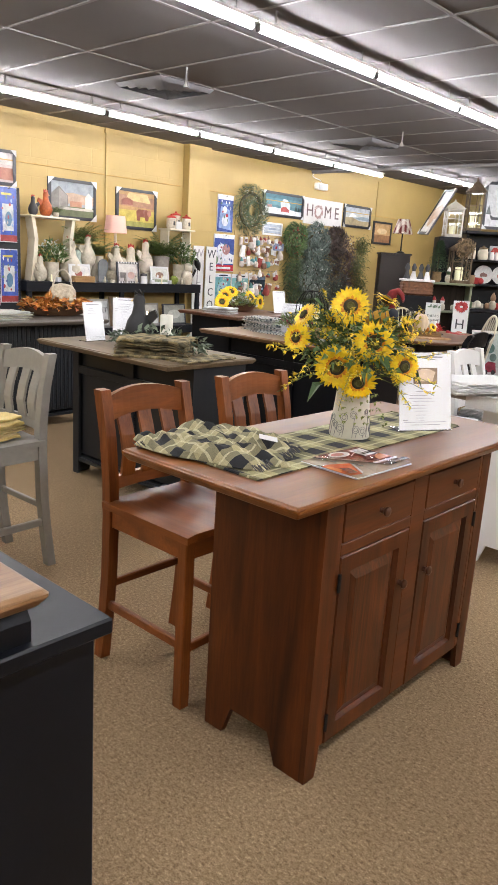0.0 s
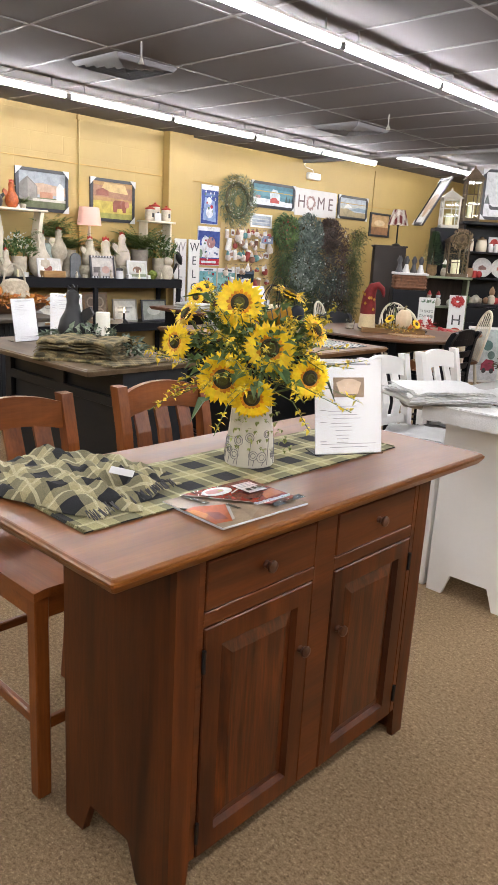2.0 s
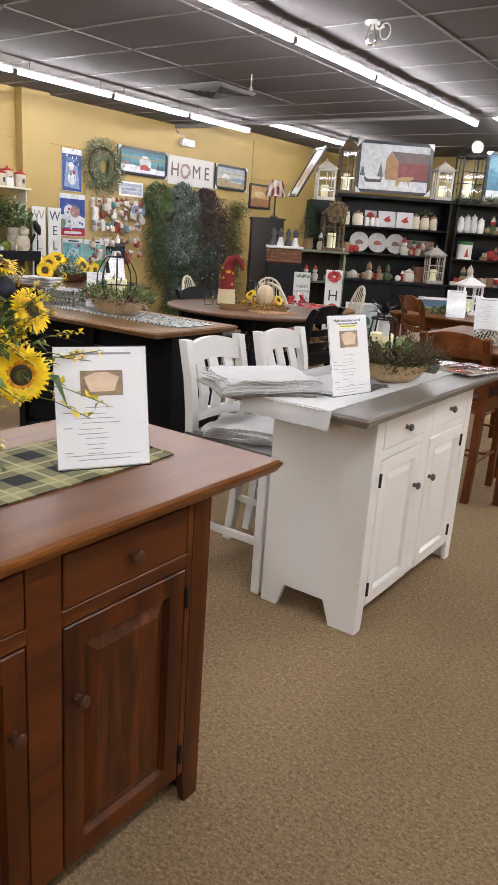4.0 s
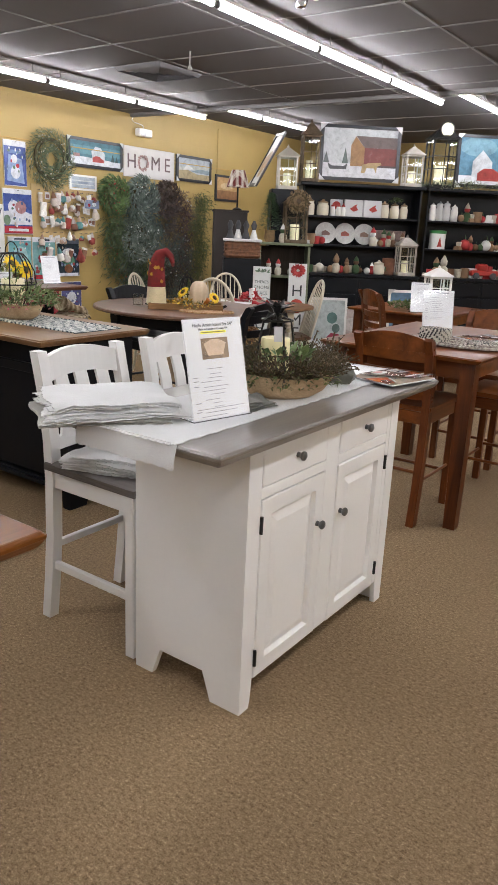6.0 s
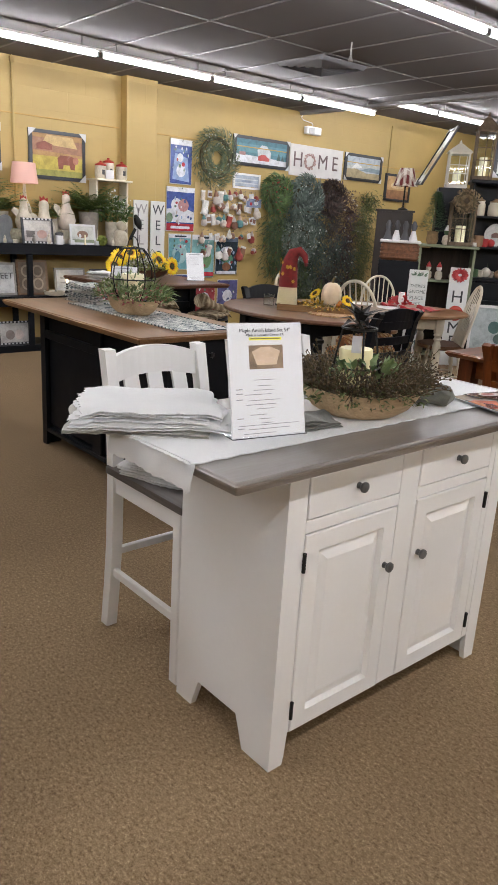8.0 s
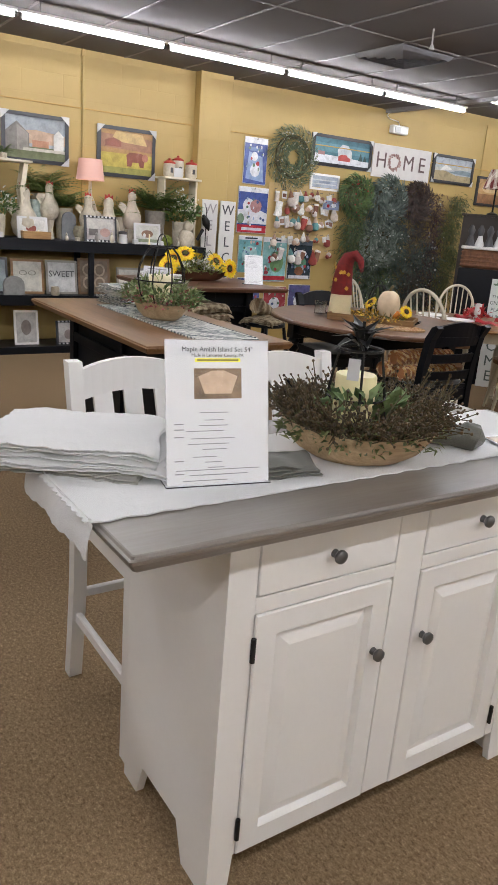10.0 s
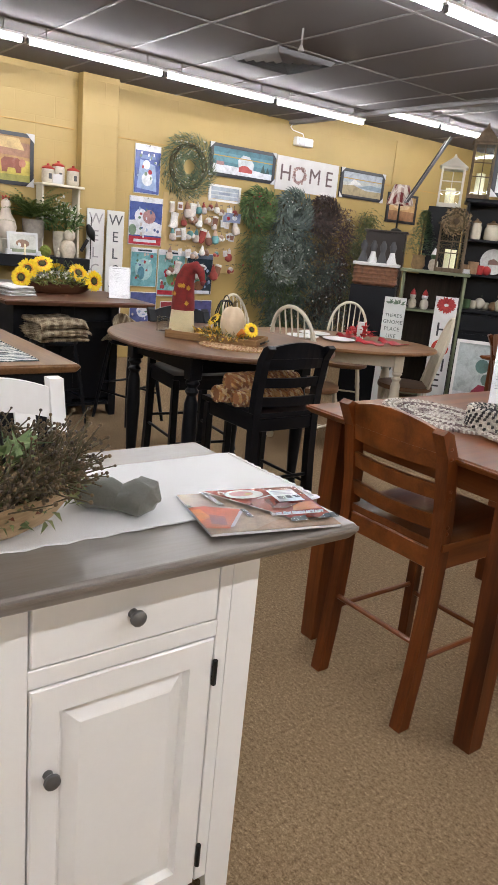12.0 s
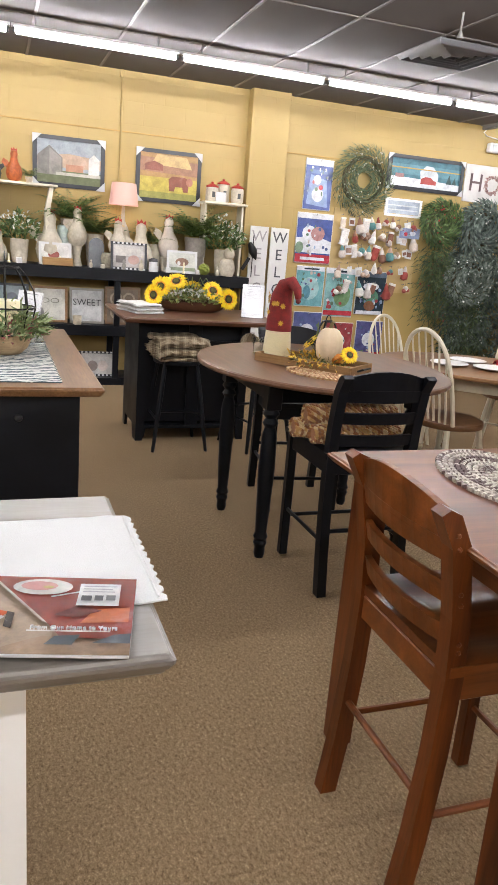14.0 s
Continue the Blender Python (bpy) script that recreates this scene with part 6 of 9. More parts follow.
def braid_roll(g, p0, p1, r, rnd):
    """Rolled braid: short fat strands wound round an axis."""
    p0, p1 = Vector(p0), Vector(p1)
    ax = (p1 - p0).normalized()
    q = ax.to_track_quat("Z", "Y").to_matrix()
    n = int((p1 - p0).length / 0.013)
    for i in range(n + 1):
        c = p0.lerp(p1, i / n)
        rr = r * (0.85 + 0.15 * math.sin(math.pi * i / n)) * rnd.uniform(0.94, 1.06)
        for k in range(16):
            a = 2 * math.pi * (k + 0.5 * (i % 2)) / 16
            g.use(rnd.randrange(4))
            o = q @ Vector((math.cos(a), math.sin(a), 0))
            o2 = q @ Vector((math.cos(a + 0.42), math.sin(a + 0.42), 0))
            g.tube([c + o * rr - ax * 0.007, c + (o + o2) * rr * 0.52, c + o2 * rr + ax * 0.007], [0.006, 0.009, 0.006], 4)


e = thing("chair_pad", pose(-2.18, 6.74, 0.636), "tan and rust braided chair pad rolled on the black chair", "cushion")
rnd = random.Random(44)
for p0, p1, r in (((-0.03, -0.27, 0.05), (-0.03, 0.17, 0.05), 0.045), ((0.07, -0.22, 0.045), (0.07, 0.18, 0.045), 0.042), ((0.02, -0.24, 0.12), (0.05, 0.17, 0.12), 0.045)):
    g = Geo()
    braid_roll(g, p0, p1, r, rnd)
    part("roll", g, PADC, e)
    part("core", Geo().tube([p0, p1], r * 0.85, 12), PADC[1], e)

# ---- on the cream-legged oval table ----
OZ = 0.761
e = thing("holiday_napkins", pose(-3.42, 8.55, OZ, 0, 0, 30), "red cloth napkins folded on the dining table", "cloth")
REDC = cloth((0.42, 0.012, 0.02), 0.9, 0.25, 300)
for k, (x, y, r) in enumerate(((0.2, -0.12, 10), (-0.05, 0.1, 60), (0.32, 0.06, -20))):
    part("napkin", Geo(pose(x, y, 0.004, 0, 0, r)).sheet(lambda u, v: ((u - 0.5) * 0.22, (v - 0.5) * 0.14 * (0.3 + u), 0.003 + 0.03 * math.sin(math.pi * v) * (1 - u) + 0.006 * math.sin(u * 14)), 14, 10, 0.003), REDC, e, smooth=True)
for x, y, r in ((0.12, 0.14, 25), (0.02, -0.12, -10), (0.30, -0.10, 60)):
    p = solo("plate", Geo().lathe([(0.06, 0), (0.075, 0.004), (0.125, 0.014), (0.128, 0.017), (0.07, 0.008), (0.001, 0.007)], seg=28), WHITEP, pose(-3.42, 8.42, OZ, 0, 0, 50) @ pose(x - 0.3, y, 0.0), "white china plate on the dining table", "plate", "table settings", smooth=True)
e = thing("poinsettia", pose(-3.38, 8.62, OZ), "red flowers with a white candle on the dining table", "flowers")
sprigs(e, "petals", 60, 0.09, 0.09, 0.02, 0.10, leaves((0.40, 0.01, 0.015), (0.62, 0.03, 0.03)), 0.065, 0.032, 61, "red petals", 0.5)
part("candle", Geo().lathe([(0.028, 0), (0.028, 0.14), (0.02, 0.142)], seg=14), WHITEP, e, "white candle", True)

# ---- pictures and goods on the yellow wall ----
SKYB, SNOW = (0.42, 0.52, 0.60), (0.78, 0.80, 0.84)
picture(on_wall(5.93, 2.03), 0.66, 0.45, [((0.34, 0.38, 0.42), FULL), ((0.56, 0.37, 0.25), [(0, 0.38), (1, 0.38), (1, 0.62), (0.5, 0.7), (0, 0.6)]), ((0.13, 0.15, 0.06), rect(0, 0, 1, 0.3)),
        ((0.20, 0.18, 0.16), [(0.02, 0.2), (0.02, 0.62), (0.2, 0.86), (0.4, 0.6), (0.4, 0.2)]), ((0.30, 0.27, 0.24), [(0.2, 0.2), (0.2, 0.8), (0.38, 0.6), (0.38, 0.2)]), ((0.50, 0.22, 0.12), rect(0.45, 0.3, 0.72, 0.46)),
        ((0.70, 0.68, 0.64), [(0.8, 0.25), (0.8, 0.62), (0.88, 0.74), (0.97, 0.62), (0.97, 0.25)]), ((0.55, 0.5, 0.42), rect(0.3, 0.2, 1, 0.27))], "framed painting of a grey barn under a pale sky")
picture(on_wall(6.885, 2.0), 0.65, 0.49, [((0.46, 0.25, 0.08), FULL), ((0.38, 0.18, 0.10), [(0, 0.6), (1, 0.55), (1, 0.85), (0, 0.9)]), ((0.66, 0.45, 0.18), [(0.2, 0.75), (0.9, 0.7), (0.8, 0.95), (0.3, 0.97)]),
        ((0.55, 0.42, 0.05), rect(0, 0, 1, 0.48)), ((0.32, 0.30, 0.05), rect(0, 0, 1, 0.16)), ((0.28, 0.08, 0.05), [(0.1, 0.62), (0.1, 0.75), (0.25, 0.82), (0.4, 0.75), (0.4, 0.62)]),
        ((0.25, 0.06, 0.03), [(0.52, 0.2), (0.5, 0.45), (0.56, 0.52), (0.78, 0.52), (0.86, 0.46), (0.84, 0.2), (0.76, 0.2), (0.74, 0.3), (0.62, 0.3), (0.6, 0.2)]), ((0.45, 0.16, 0.10), disc(0.86, 0.42, 0.06, 0.09))], "framed painting of a red cow in a yellow field")
picture(on_wall(4.87, 2.28), 0.66, 0.37, [((0.55, 0.45, 0.42), FULL), ((0.40, 0.16, 0.10), rect(0.3, 0.1, 1, 0.5)), ((0.6, 0.55, 0.52), rect(0, 0.6, 1, 1))], "framed painting of a red barn at dusk")
picture(on_wall(9.77, 2.315), 0.97, 0.36, [((0.06, 0.20, 0.26), FULL), ((0.10, 0.28, 0.34), rect(0, 0.45, 1, 0.8)), (SNOW, [(0, 0), (1, 0), (1, 0.25), (0.5, 0.32), (0, 0.36)]), ((0.62, 0.66, 0.68), [(0.44, 0.22), (0.42, 0.6), (0.5, 0.82), (0.6, 0.8), (0.68, 0.55), (0.68, 0.22)]),
        ((0.50, 0.06, 0.05), [(0.44, 0.16), (0.44, 0.34), (0.5, 0.42), (0.58, 0.42), (0.62, 0.32), (0.66, 0.3), (0.66, 0.16)]), ((0.40, 0.2, 0.2), rect(0.08, 0.32, 0.2, 0.46)), ((0.03, 0.08, 0.08), [(0.8, 0.25), (0.84, 0.6), (0.88, 0.25)]), ((0.03, 0.08, 0.08), [(0.88, 0.25), (0.92, 0.5), (0.95, 0.25)])], "framed painting of a red truck and camper in snow", 0.035)
picture(on_wall(11.78, 2.30), 0.83, 0.37, [((0.45, 0.50, 0.55), FULL), ((0.55, 0.55, 0.50), [(0, 0.4), (1, 0.6), (1, 0.7), (0, 0.55)]), ((0.42, 0.33, 0.17), [(0, 0), (1, 0), (1, 0.3), (0.6, 0.28), (0.3, 0.45), (0, 0.4)]), ((0.22, 0.30, 0.36), [(0.4, 0.38), (1, 0.32), (1, 0.5), (0.7, 0.55)]), ((0.75, 0.74, 0.70), [(0.15, 0.42), (0.5, 0.5), (0.3, 0.72)])], "framed painting of a pale shore landscape", 0.035)
picture(on_wall(12.62, 2.08), 0.62, 0.40, [((0.60, 0.36, 0.14), FULL), ((0.35, 0.16, 0.06), rect(0, 0, 1, 0.4)), ((0.75, 0.55, 0.3), disc(0.5, 0.6, 0.3, 0.15))], "framed painting of an orange sunset field", 0.03, None, False)
picture(on_wall(9.54, 1.945), 0.46, 0.19, [((0.45, 0.52, 0.62), FULL), ((0.70, 0.72, 0.75), rect(0.04, 0.62, 0.96, 0.7)), ((0.70, 0.72, 0.75), rect(0.04, 0.3, 0.96, 0.38)), ((0.30, 0.36, 0.48), rect(0.3, 0.42, 0.7, 0.58))], "small white framed print with blue lines", 0.022, WHITEP, False)
# HOME banner with a wreath for its O
wr = Geo()
rnd = random.Random(2)
for i in range(150):
    a = rnd.uniform(0, 2 * math.pi)
    wr.leaf((-0.145 + 0.085 * math.cos(a) + rnd.uniform(-0.02, 0.02), -0.0 + 0.085 * math.sin(a) + rnd.uniform(-0.02, 0.02), 0.018), (math.cos(a + 1.2), math.sin(a + 1.2), 0.2), (0, 0, 1), 0.035, 0.018, 0.1)
e = board_sign(on_wall(10.80, 2.29), 1.04, 0.40, "", 0.2, "white wooden sign reading HOME with a wreath", (0.60, 0.575, 0.56), step=None, extra=(("wreath", wr, leaves((0.22, 0.10, 0.10), (0.50, 0.34, 0.30))),))
for t, x in (("H", -0.37), ("M", 0.115), ("E", 0.36)):
    part("letter", add_letters(Geo(), t, 0.27, pose(x, -0.0, 0.0175)), paint((0.13, 0.085, 0.085), 0.6), e, "dark brown letter")
# two upright WELCOME boards resting behind the shelf end
for y, x, c in ((7.80, -6.60, (0.30, 0.28, 0.29)), (8.015, -6.575, (0.06, 0.06, 0.07))):
    board_sign(on_wall(y, 0.98, x), 0.195, 1.26, list("WELCOME"), 0.155, "tall white wooden board reading WELCOME downwards", (0.60, 0.59, 0.575), c, 0.172, 0.53)
e = thing("bird_stake", pose(-6.52, 7.72, 1.105), "black metal bird ornament on a stake", "ornament")
part("body", Geo(pose(0, 0, 0.26, 25)).lathe([(0.001, -0.1), (0.03, -0.05), (0.045, 0.0), (0.03, 0.06), (0.014, 0.09)], seg=10), IRON, e, smooth=True)
part("stake", Geo().tube([(0, 0, 0.0), (0, 0, 0.42)], 0.005, 6), IRON, e)
part("tail", Geo().prism([(0, -0.05, 0.2), (0, -0.12, 0.08), (0, -0.09, 0.06), (0, -0.02, 0.18)], (0.006, 0, 0)), IRON, e)
# emergency light with cable
e = thing("emergency_light", on_wall(10.64, 2.68), "white emergency light box with a cable", "light fixture")
part("box", Geo().box((0, 0, 0.045), (0.27, 0.10, 0.09), 0.012), WHITEP, e)
part("lens", Geo().box((-0.06, -0.005, 0.092), (0.10, 0.07, 0.01), 0.003), paint((0.45, 0.46, 0.48), 0.3), e, "grey lens")
part("cable", Geo().tube([(0.02, 0.05, 0.03), (0.0, 0.10, 0.02), (-0.16, 0.12, 0.015), (-0.2, 0.15, 0.012), (-0.16, 0.20, 0.012)], 0.006, 6), WHITEP, e)


def print_bag(y, z, w, h, polys, label, x=X0):
    """Bagged garden flag on a hook."""
    e = thing("bagged_flag", on_wall(y, z, x), label, "flag", "bagged flags")
    part("card", Geo().box((0, 0, 0.012), (w, h, 0.012), 0.003), PAPER, e)
    rnp = random.Random(int(y * 100 + z * 10))
    tints = [(0.72, 0.74, 0.80), (0.40, 0.06, 0.07), (0.30, 0.42, 0.62), (0.12, 0.20, 0.14), (0.55, 0.45, 0.40), (0.08, 0.12, 0.26)]
    busy = [(tints[rnp.randrange(6)], disc(rnp.uniform(0.1, 0.9), rnp.uniform(0.16, 0.86), rnp.uniform(0.02, 0.07), rnp.uniform(0.02, 0.05), 7)) for _ in range(16)]
    g, ms = art(w * 0.97, h * 0.97, list(polys) + busy, 0.0192, 0.2)
    part("print", g, ms, e, "glossy printed flag")
    part("hook", Geo().tube([(0, h / 2 - 0.02, 0.0), (0, h / 2 - 0.02, 0.05), (0, h / 2 - 0.005, 0.055)], 0.003, 5), PEWTER, e)
    return e


BLU, RED, WHT, TEAL, DKB = (0.05, 0.09, 0.32), (0.50, 0.03, 0.05), (0.70, 0.72, 0.78), (0.16, 0.42, 0.46), (0.03, 0.05, 0.07)
print_bag(8.49, 2.085, 0.32, 0.51, [(BLU, FULL), ((0.25, 0.36, 0.62), [(0.1, 0.1), (0.9, 0.05), (0.8, 0.6), (0.2, 0.7)]), (WHT, disc(0.5, 0.3, 0.22, 0.15)), (WHT, disc(0.45, 0.6, 0.15, 0.1)), ((0.12, 0.2, 0.45), rect(0.2, 0.72, 0.8, 0.8)), (WHT, rect(0, 0.88, 1, 1)), (RED, disc(0.6, 0.45, 0.08, 0.05))], "bagged blue snowman garden flag")
print_bag(8.50, 1.54, 0.42, 0.52, [(BLU, FULL), (WHT, [(0, 0.2), (1, 0.2), (1, 0.45), (0.6, 0.55), (0, 0.5)]), (WHT, disc(0.35, 0.6, 0.2, 0.16)), ((0.45, 0.22, 0.22), disc(0.6, 0.6, 0.2, 0.15)), (RED, rect(0, 0.0, 1, 0.17)), (WHT, rect(0.15, 0.05, 0.85, 0.11)), ((0.20, 0.30, 0.20), disc(0.1, 0.3, 0.12, 0.12)), (WHT, rect(0, 0.9, 1, 1))], "bagged blue and red holiday garden flag")
print_bag(8.505, 1.035, 0.335, 0.43, [(TEAL, FULL), ((0.35, 0.58, 0.60), disc(0.5, 0.45, 0.35, 0.3)), (WHT, rect(0, 0.9, 1, 1)), ((0.1, 0.28, 0.36), disc(0.4, 0.35, 0.14, 0.18)), (DKB, rect(0.25, 0.93, 0.8, 0.97))], "bagged teal garden flag")
print_bag(8.87, 0.985, 0.36, 0.53, [((0.22, 0.46, 0.46), FULL), ((0.16, 0.30, 0.14), disc(0.6, 0.45, 0.3, 0.25)), (RED, disc(0.3, 0.5, 0.09, 0.09)), ((0.55, 0.35, 0.08), disc(0.7, 0.6, 0.1, 0.08)), (RED, rect(0, 0.02, 1, 0.12)), (WHT, rect(0, 0.9, 1, 1)), (DKB, rect(0.25, 0.93, 0.8, 0.97))], "bagged teal garden flag with a red bird")
print_bag(9.26, 1.0, 0.37, 0.48, [(DKB, FULL), ((0.10, 0.28, 0.18), disc(0.5, 0.4, 0.3, 0.2)), (WHT, disc(0.5, 0.66, 0.28, 0.09)), ((0.28, 0.12, 0.06), disc(0.5, 0.2, 0.2, 0.12)), (WHT, rect(0.05, 0.0, 0.95, 0.08)), ((0.15, 0.2, 0.28), rect(0, 0.88, 1, 1))], "bagged dark garden flag with a wreath print")
for k, (y, z, c) in enumerate(((8.52, 0.55, (0.1, 0.12, 0.3)), (8.92, 0.45, (0.35, 0.05, 0.06)), (9.3, 0.48, (0.1, 0.1, 0.25)))):
    print_bag(y, z, 0.34, 0.42, [(c, FULL), (WHT, disc(0.5, 0.5, 0.25, 0.2)), (RED, rect(0, 0, 1, 0.15))], "bagged garden flag low on the wall")
for k, (y, z, c) in enumerate(((4.62, 1.72, (0.10, 0.12, 0.14)), (4.62, 1.12, (0.12, 0.22, 0.36)), (4.90, 1.78, (0.05, 0.10, 0.42)), (4.90, 1.15, (0.05, 0.10, 0.42)), (4.25, 1.72, (0.12, 0.14, 0.2)), (4.25, 1.12, (0.3, 0.05, 0.06)))):
    print_bag(y, z, 0.34 if k not in (2, 3) else 0.2, 0.56, [(c, FULL), ((0.55, 0.56, 0.55), rect(0.15, 0.2, 0.8, 0.7)), ((0.35, 0.05, 0.05), rect(0, 0, 1, 0.12)), ((0.6, 0.5, 0.1), rect(0.1, 0.86, 0.7, 0.9)), ((0.1, 0.2, 0.3), disc(0.5, 0.42, 0.2, 0.14))], "bagged garden flag on the display rack", X0 + 0.35)
e = thing("flag_rack", pose(X0 + 0.18, 4.55, 0), "dark panel rack that carries bagged flags", "display rack")
part("panel", Geo().box((0.15, 0, 1.03), (0.03, 1.0, 2.06), 0.004), GREYBLK, e)
part("foot", Geo().box((0.1, 0, 0.03), (0.3, 1.0, 0.06), 0.004), GREYBLK, e)


def foliage_ring(m, R, r, n, mat, label, ln, wd, seed, berries=None):
    e = thing("wreath", m, label, "wreath")
    rnd = random.Random(seed)
    g, b = Geo(), Geo()
    for i in range(n):
        a, q, t = rnd.uniform(0, 2 * math.pi), rnd.uniform(0, 2 * math.pi), math.sqrt(rnd.random())
        rr = R + r * t * math.cos(q)
        p = Vector((rr * math.cos(a), rr * math.sin(a), 0.06 + r * 0.7 * t * math.sin(q)))
        d = Vector((-math.sin(a) + 0.9 * math.cos(a) * math.cos(q), math.cos(a) + 0.9 * math.sin(a) * math.cos(q), 0.7 * math.sin(q) + rnd.uniform(-0.3, 0.5)))
        g.leaf(p, d, (rnd.uniform(-1, 1), rnd.uniform(-1, 1), 1), ln * rnd.uniform(0.6, 1.3), wd, 0.2)
        if berries and i % 34 == 0:
            b.blob(tuple(p + Vector((0, 0, 0.03))), rnd.uniform(0.006, 0.012), 6, 4)
    part("greenery", g, mat, e)
    part("ring", Geo().tube([(R * math.cos(i * math.pi / 14), R * math.sin(i * math.pi / 14), 0.05) for i in range(28)], 0.025, 6, True), TWIG, e)
    if berries:
        tagged(part("berry_cluster", b, berries, e), kind="stuff")
    return e


PINE = leaves((0.012, 0.026, 0.008), (0.105, 0.155, 0.048))
PINEB = leaves((0.016, 0.027, 0.021), (0.135, 0.175, 0.135))
PLUM = leaves((0.030, 0.012, 0.014), (0.085, 0.035, 0.032))
OLIVE = leaves((0.045, 0.055, 0.014), (0.17, 0.18, 0.05))
foliage_ring(on_wall(8.99, 2.18), 0.225, 0.125, 2600, leaves((0.03, 0.05, 0.022), (0.19, 0.24, 0.13)), "round pine wreath with pale berries", 0.07, 0.007, 71, paint((0.6, 0.55, 0.48), 0.5))


def garland(y, z0, z1, w, n, mat, label, ln, wd, seed, accents=None):
    """Hanging swag of greenery against the wall."""
    e = thing("garland", on_wall(y, z1), label, "garland", "hanging greenery")
    rnd = random.Random(seed)
    g, b = Geo(), Geo()
    knots = [(rnd.uniform(0, 1), rnd.uniform(-0.5, 0.5), rnd.uniform(0.10, 0.22)) for _ in range(11)]
    for i in range(int(n * 1.7)):
        v = rnd.random()
        wid = w * (0.5 + 0.55 * math.sin(math.pi * min(1, 0.25 + v * 0.85))) * (0.8 + 0.3 * math.sin(v * 19 + seed))
        x, zz = rnd.gauss(0, 0.30) * wid, -v * (z1 - z0)
        if i % 3:
            kv, kx, kr = knots[rnd.randrange(11)]
            x, zz = kx * w * 0.9 + rnd.gauss(0, kr * 0.5), -kv * (z1 - z0) + rnd.gauss(0, kr * 0.55)
        p = Vector((x, zz, 0.02 + abs(rnd.gauss(0.06, 0.05))))
        d = Vector((x / w + rnd.uniform(-0.7, 0.7), -0.8 + rnd.uniform(-0.4, 0.9), rnd.uniform(0.0, 0.8)))
        g.leaf(p, d, (rnd.uniform(-1, 1), 0.4, 1), ln * rnd.uniform(0.5, 1.5), wd * rnd.uniform(0.3, 0.8), 0.3)
        if accents and i % 55 == 0:
            b.blob(tuple(p + Vector((0, 0, 0.03))), rnd.uniform(0.006, 0.014), 6, 4)
    part("greenery", g, mat, e)
    part("hook", Geo().tube([(0, -0.05, 0), (0, -0.03, 0.07), (0, 0.0, 0.07)], 0.004, 5), PEWTER, e)
    if accents:
        tagged(part("berry_cluster", b, accents, e), kind="stuff")
    return e


ACC = paint((0.6, 0.58, 0.55), 0.4)
garland(10.02, 0.80, 1.66, 0.20, 1000, PINE, "dark green pine swag hanging on the wall", 0.085, 0.018, 81, paint((0.35, 0.03, 0.03), 0.5))
garland(10.34, 0.45, 1.52, 0.24, 1300, PINEB, "grey-green eucalyptus swag with pale berries", 0.085, 0.026, 82, ACC)
garland(10.74, 0.45, 1.62, 0.28, 1300, PINEB, "bluish green leafy swag hanging on the wall", 0.10, 0.024, 83, ACC)
garland(11.12, 0.5, 1.66, 0.22, 1000, leaves((0.03, 0.022, 0.016), (0.09, 0.06, 0.04)), "brown twiggy swag hanging on the wall", 0.09, 0.016, 84)
garland(11.47, 0.45, 1.98, 0.22, 1100, PLUM, "plum coloured hanging leaf garland", 0.075, 0.018, 85, ACC)
garland(11.84, 0.45, 1.94, 0.24, 1300, OLIVE, "olive green hanging leaf garland", 0.095, 0.020, 86)
garland(10.55, 0.3, 1.12, 0.55, 1300, PINE, "low bushy pine swag on the wall", 0.10, 0.02, 87, ACC)
garland(11.3, 0.3, 1.2, 0.7, 1200, PINEB, "low bushy leafy swag on the wall", 0.10, 0.022, 88, ACC)

foliage_ring(on_wall(9.99, 1.82, X0 + 0.07), 0.14, 0.11, 1900, leaves((0.02, 0.045, 0.012), (0.13, 0.21, 0.06)), "dark pine wreath with a small gnome", 0.075, 0.016, 171, paint((0.35, 0.03, 0.03), 0.5))
foliage_ring(on_wall(10.52, 1.79, X0 + 0.07), 0.17, 0.13, 2100, leaves((0.045, 0.065, 0.060), (0.20, 0.25, 0.215)), "grey-green eucalyptus wreath on the wall", 0.085, 0.022, 172, ACC)
foliage_ring(on_wall(11.06, 1.83, X0 + 0.07), 0.13, 0.12, 1800, leaves((0.020, 0.012, 0.010), (0.095, 0.055, 0.045)), "dark plum leaf wreath on the wall", 0.075, 0.02, 173)
foliage_ring(on_wall(10.42, 1.22, X0 + 0.1), 0.18, 0.12, 1500, leaves((0.06, 0.09, 0.07), (0.27, 0.31, 0.27)), "frosted green wreath with white berries", 0.075, 0.02, 174, paint((0.7, 0.7, 0.68), 0.5))

# peg panel with hanging ornaments
e = thing("peg_panel", on_wall(9.24, 1.45), "tan pegboard panel with hooks on the wall", "display panel")
part("panel", Geo().box((0, 0, 0.006), (1.06, 0.86, 0.012), 0.002), paint((0.45, 0.32, 0.14), 0.7, 0.1), e)
rows = [(0.36, 11), (0.22, 12), (0.06, 11), (-0.14, 9), (-0.33, 8)]
rnd = random.Random(14)
spots = []
for v, n in rows:
    for k in range(n):
        u = -0.47 + 0.94 * (k + 0.5) / n + rnd.uniform(-0.02, 0.02)
        part("hook", Geo().tube([(u, v, 0.0), (u, v, 0.06), (u, v + 0.012, 0.066)], 0.003, 5), PEWTER, e)
        spots.append((u, v))
ORN = [(0.60, 0.52, 0.45), (0.52, 0.46, 0.42), (0.32, 0.20, 0.15), (0.30, 0.05, 0.04), (0.26, 0.13, 0.08), (0.74, 0.72, 0.68), (0.10, 0.26, 0.26), (0.46, 0.32, 0.24), (0.55, 0.50, 0.48), (0.62, 0.58, 0.55), (0.20, 0.09, 0.06)]
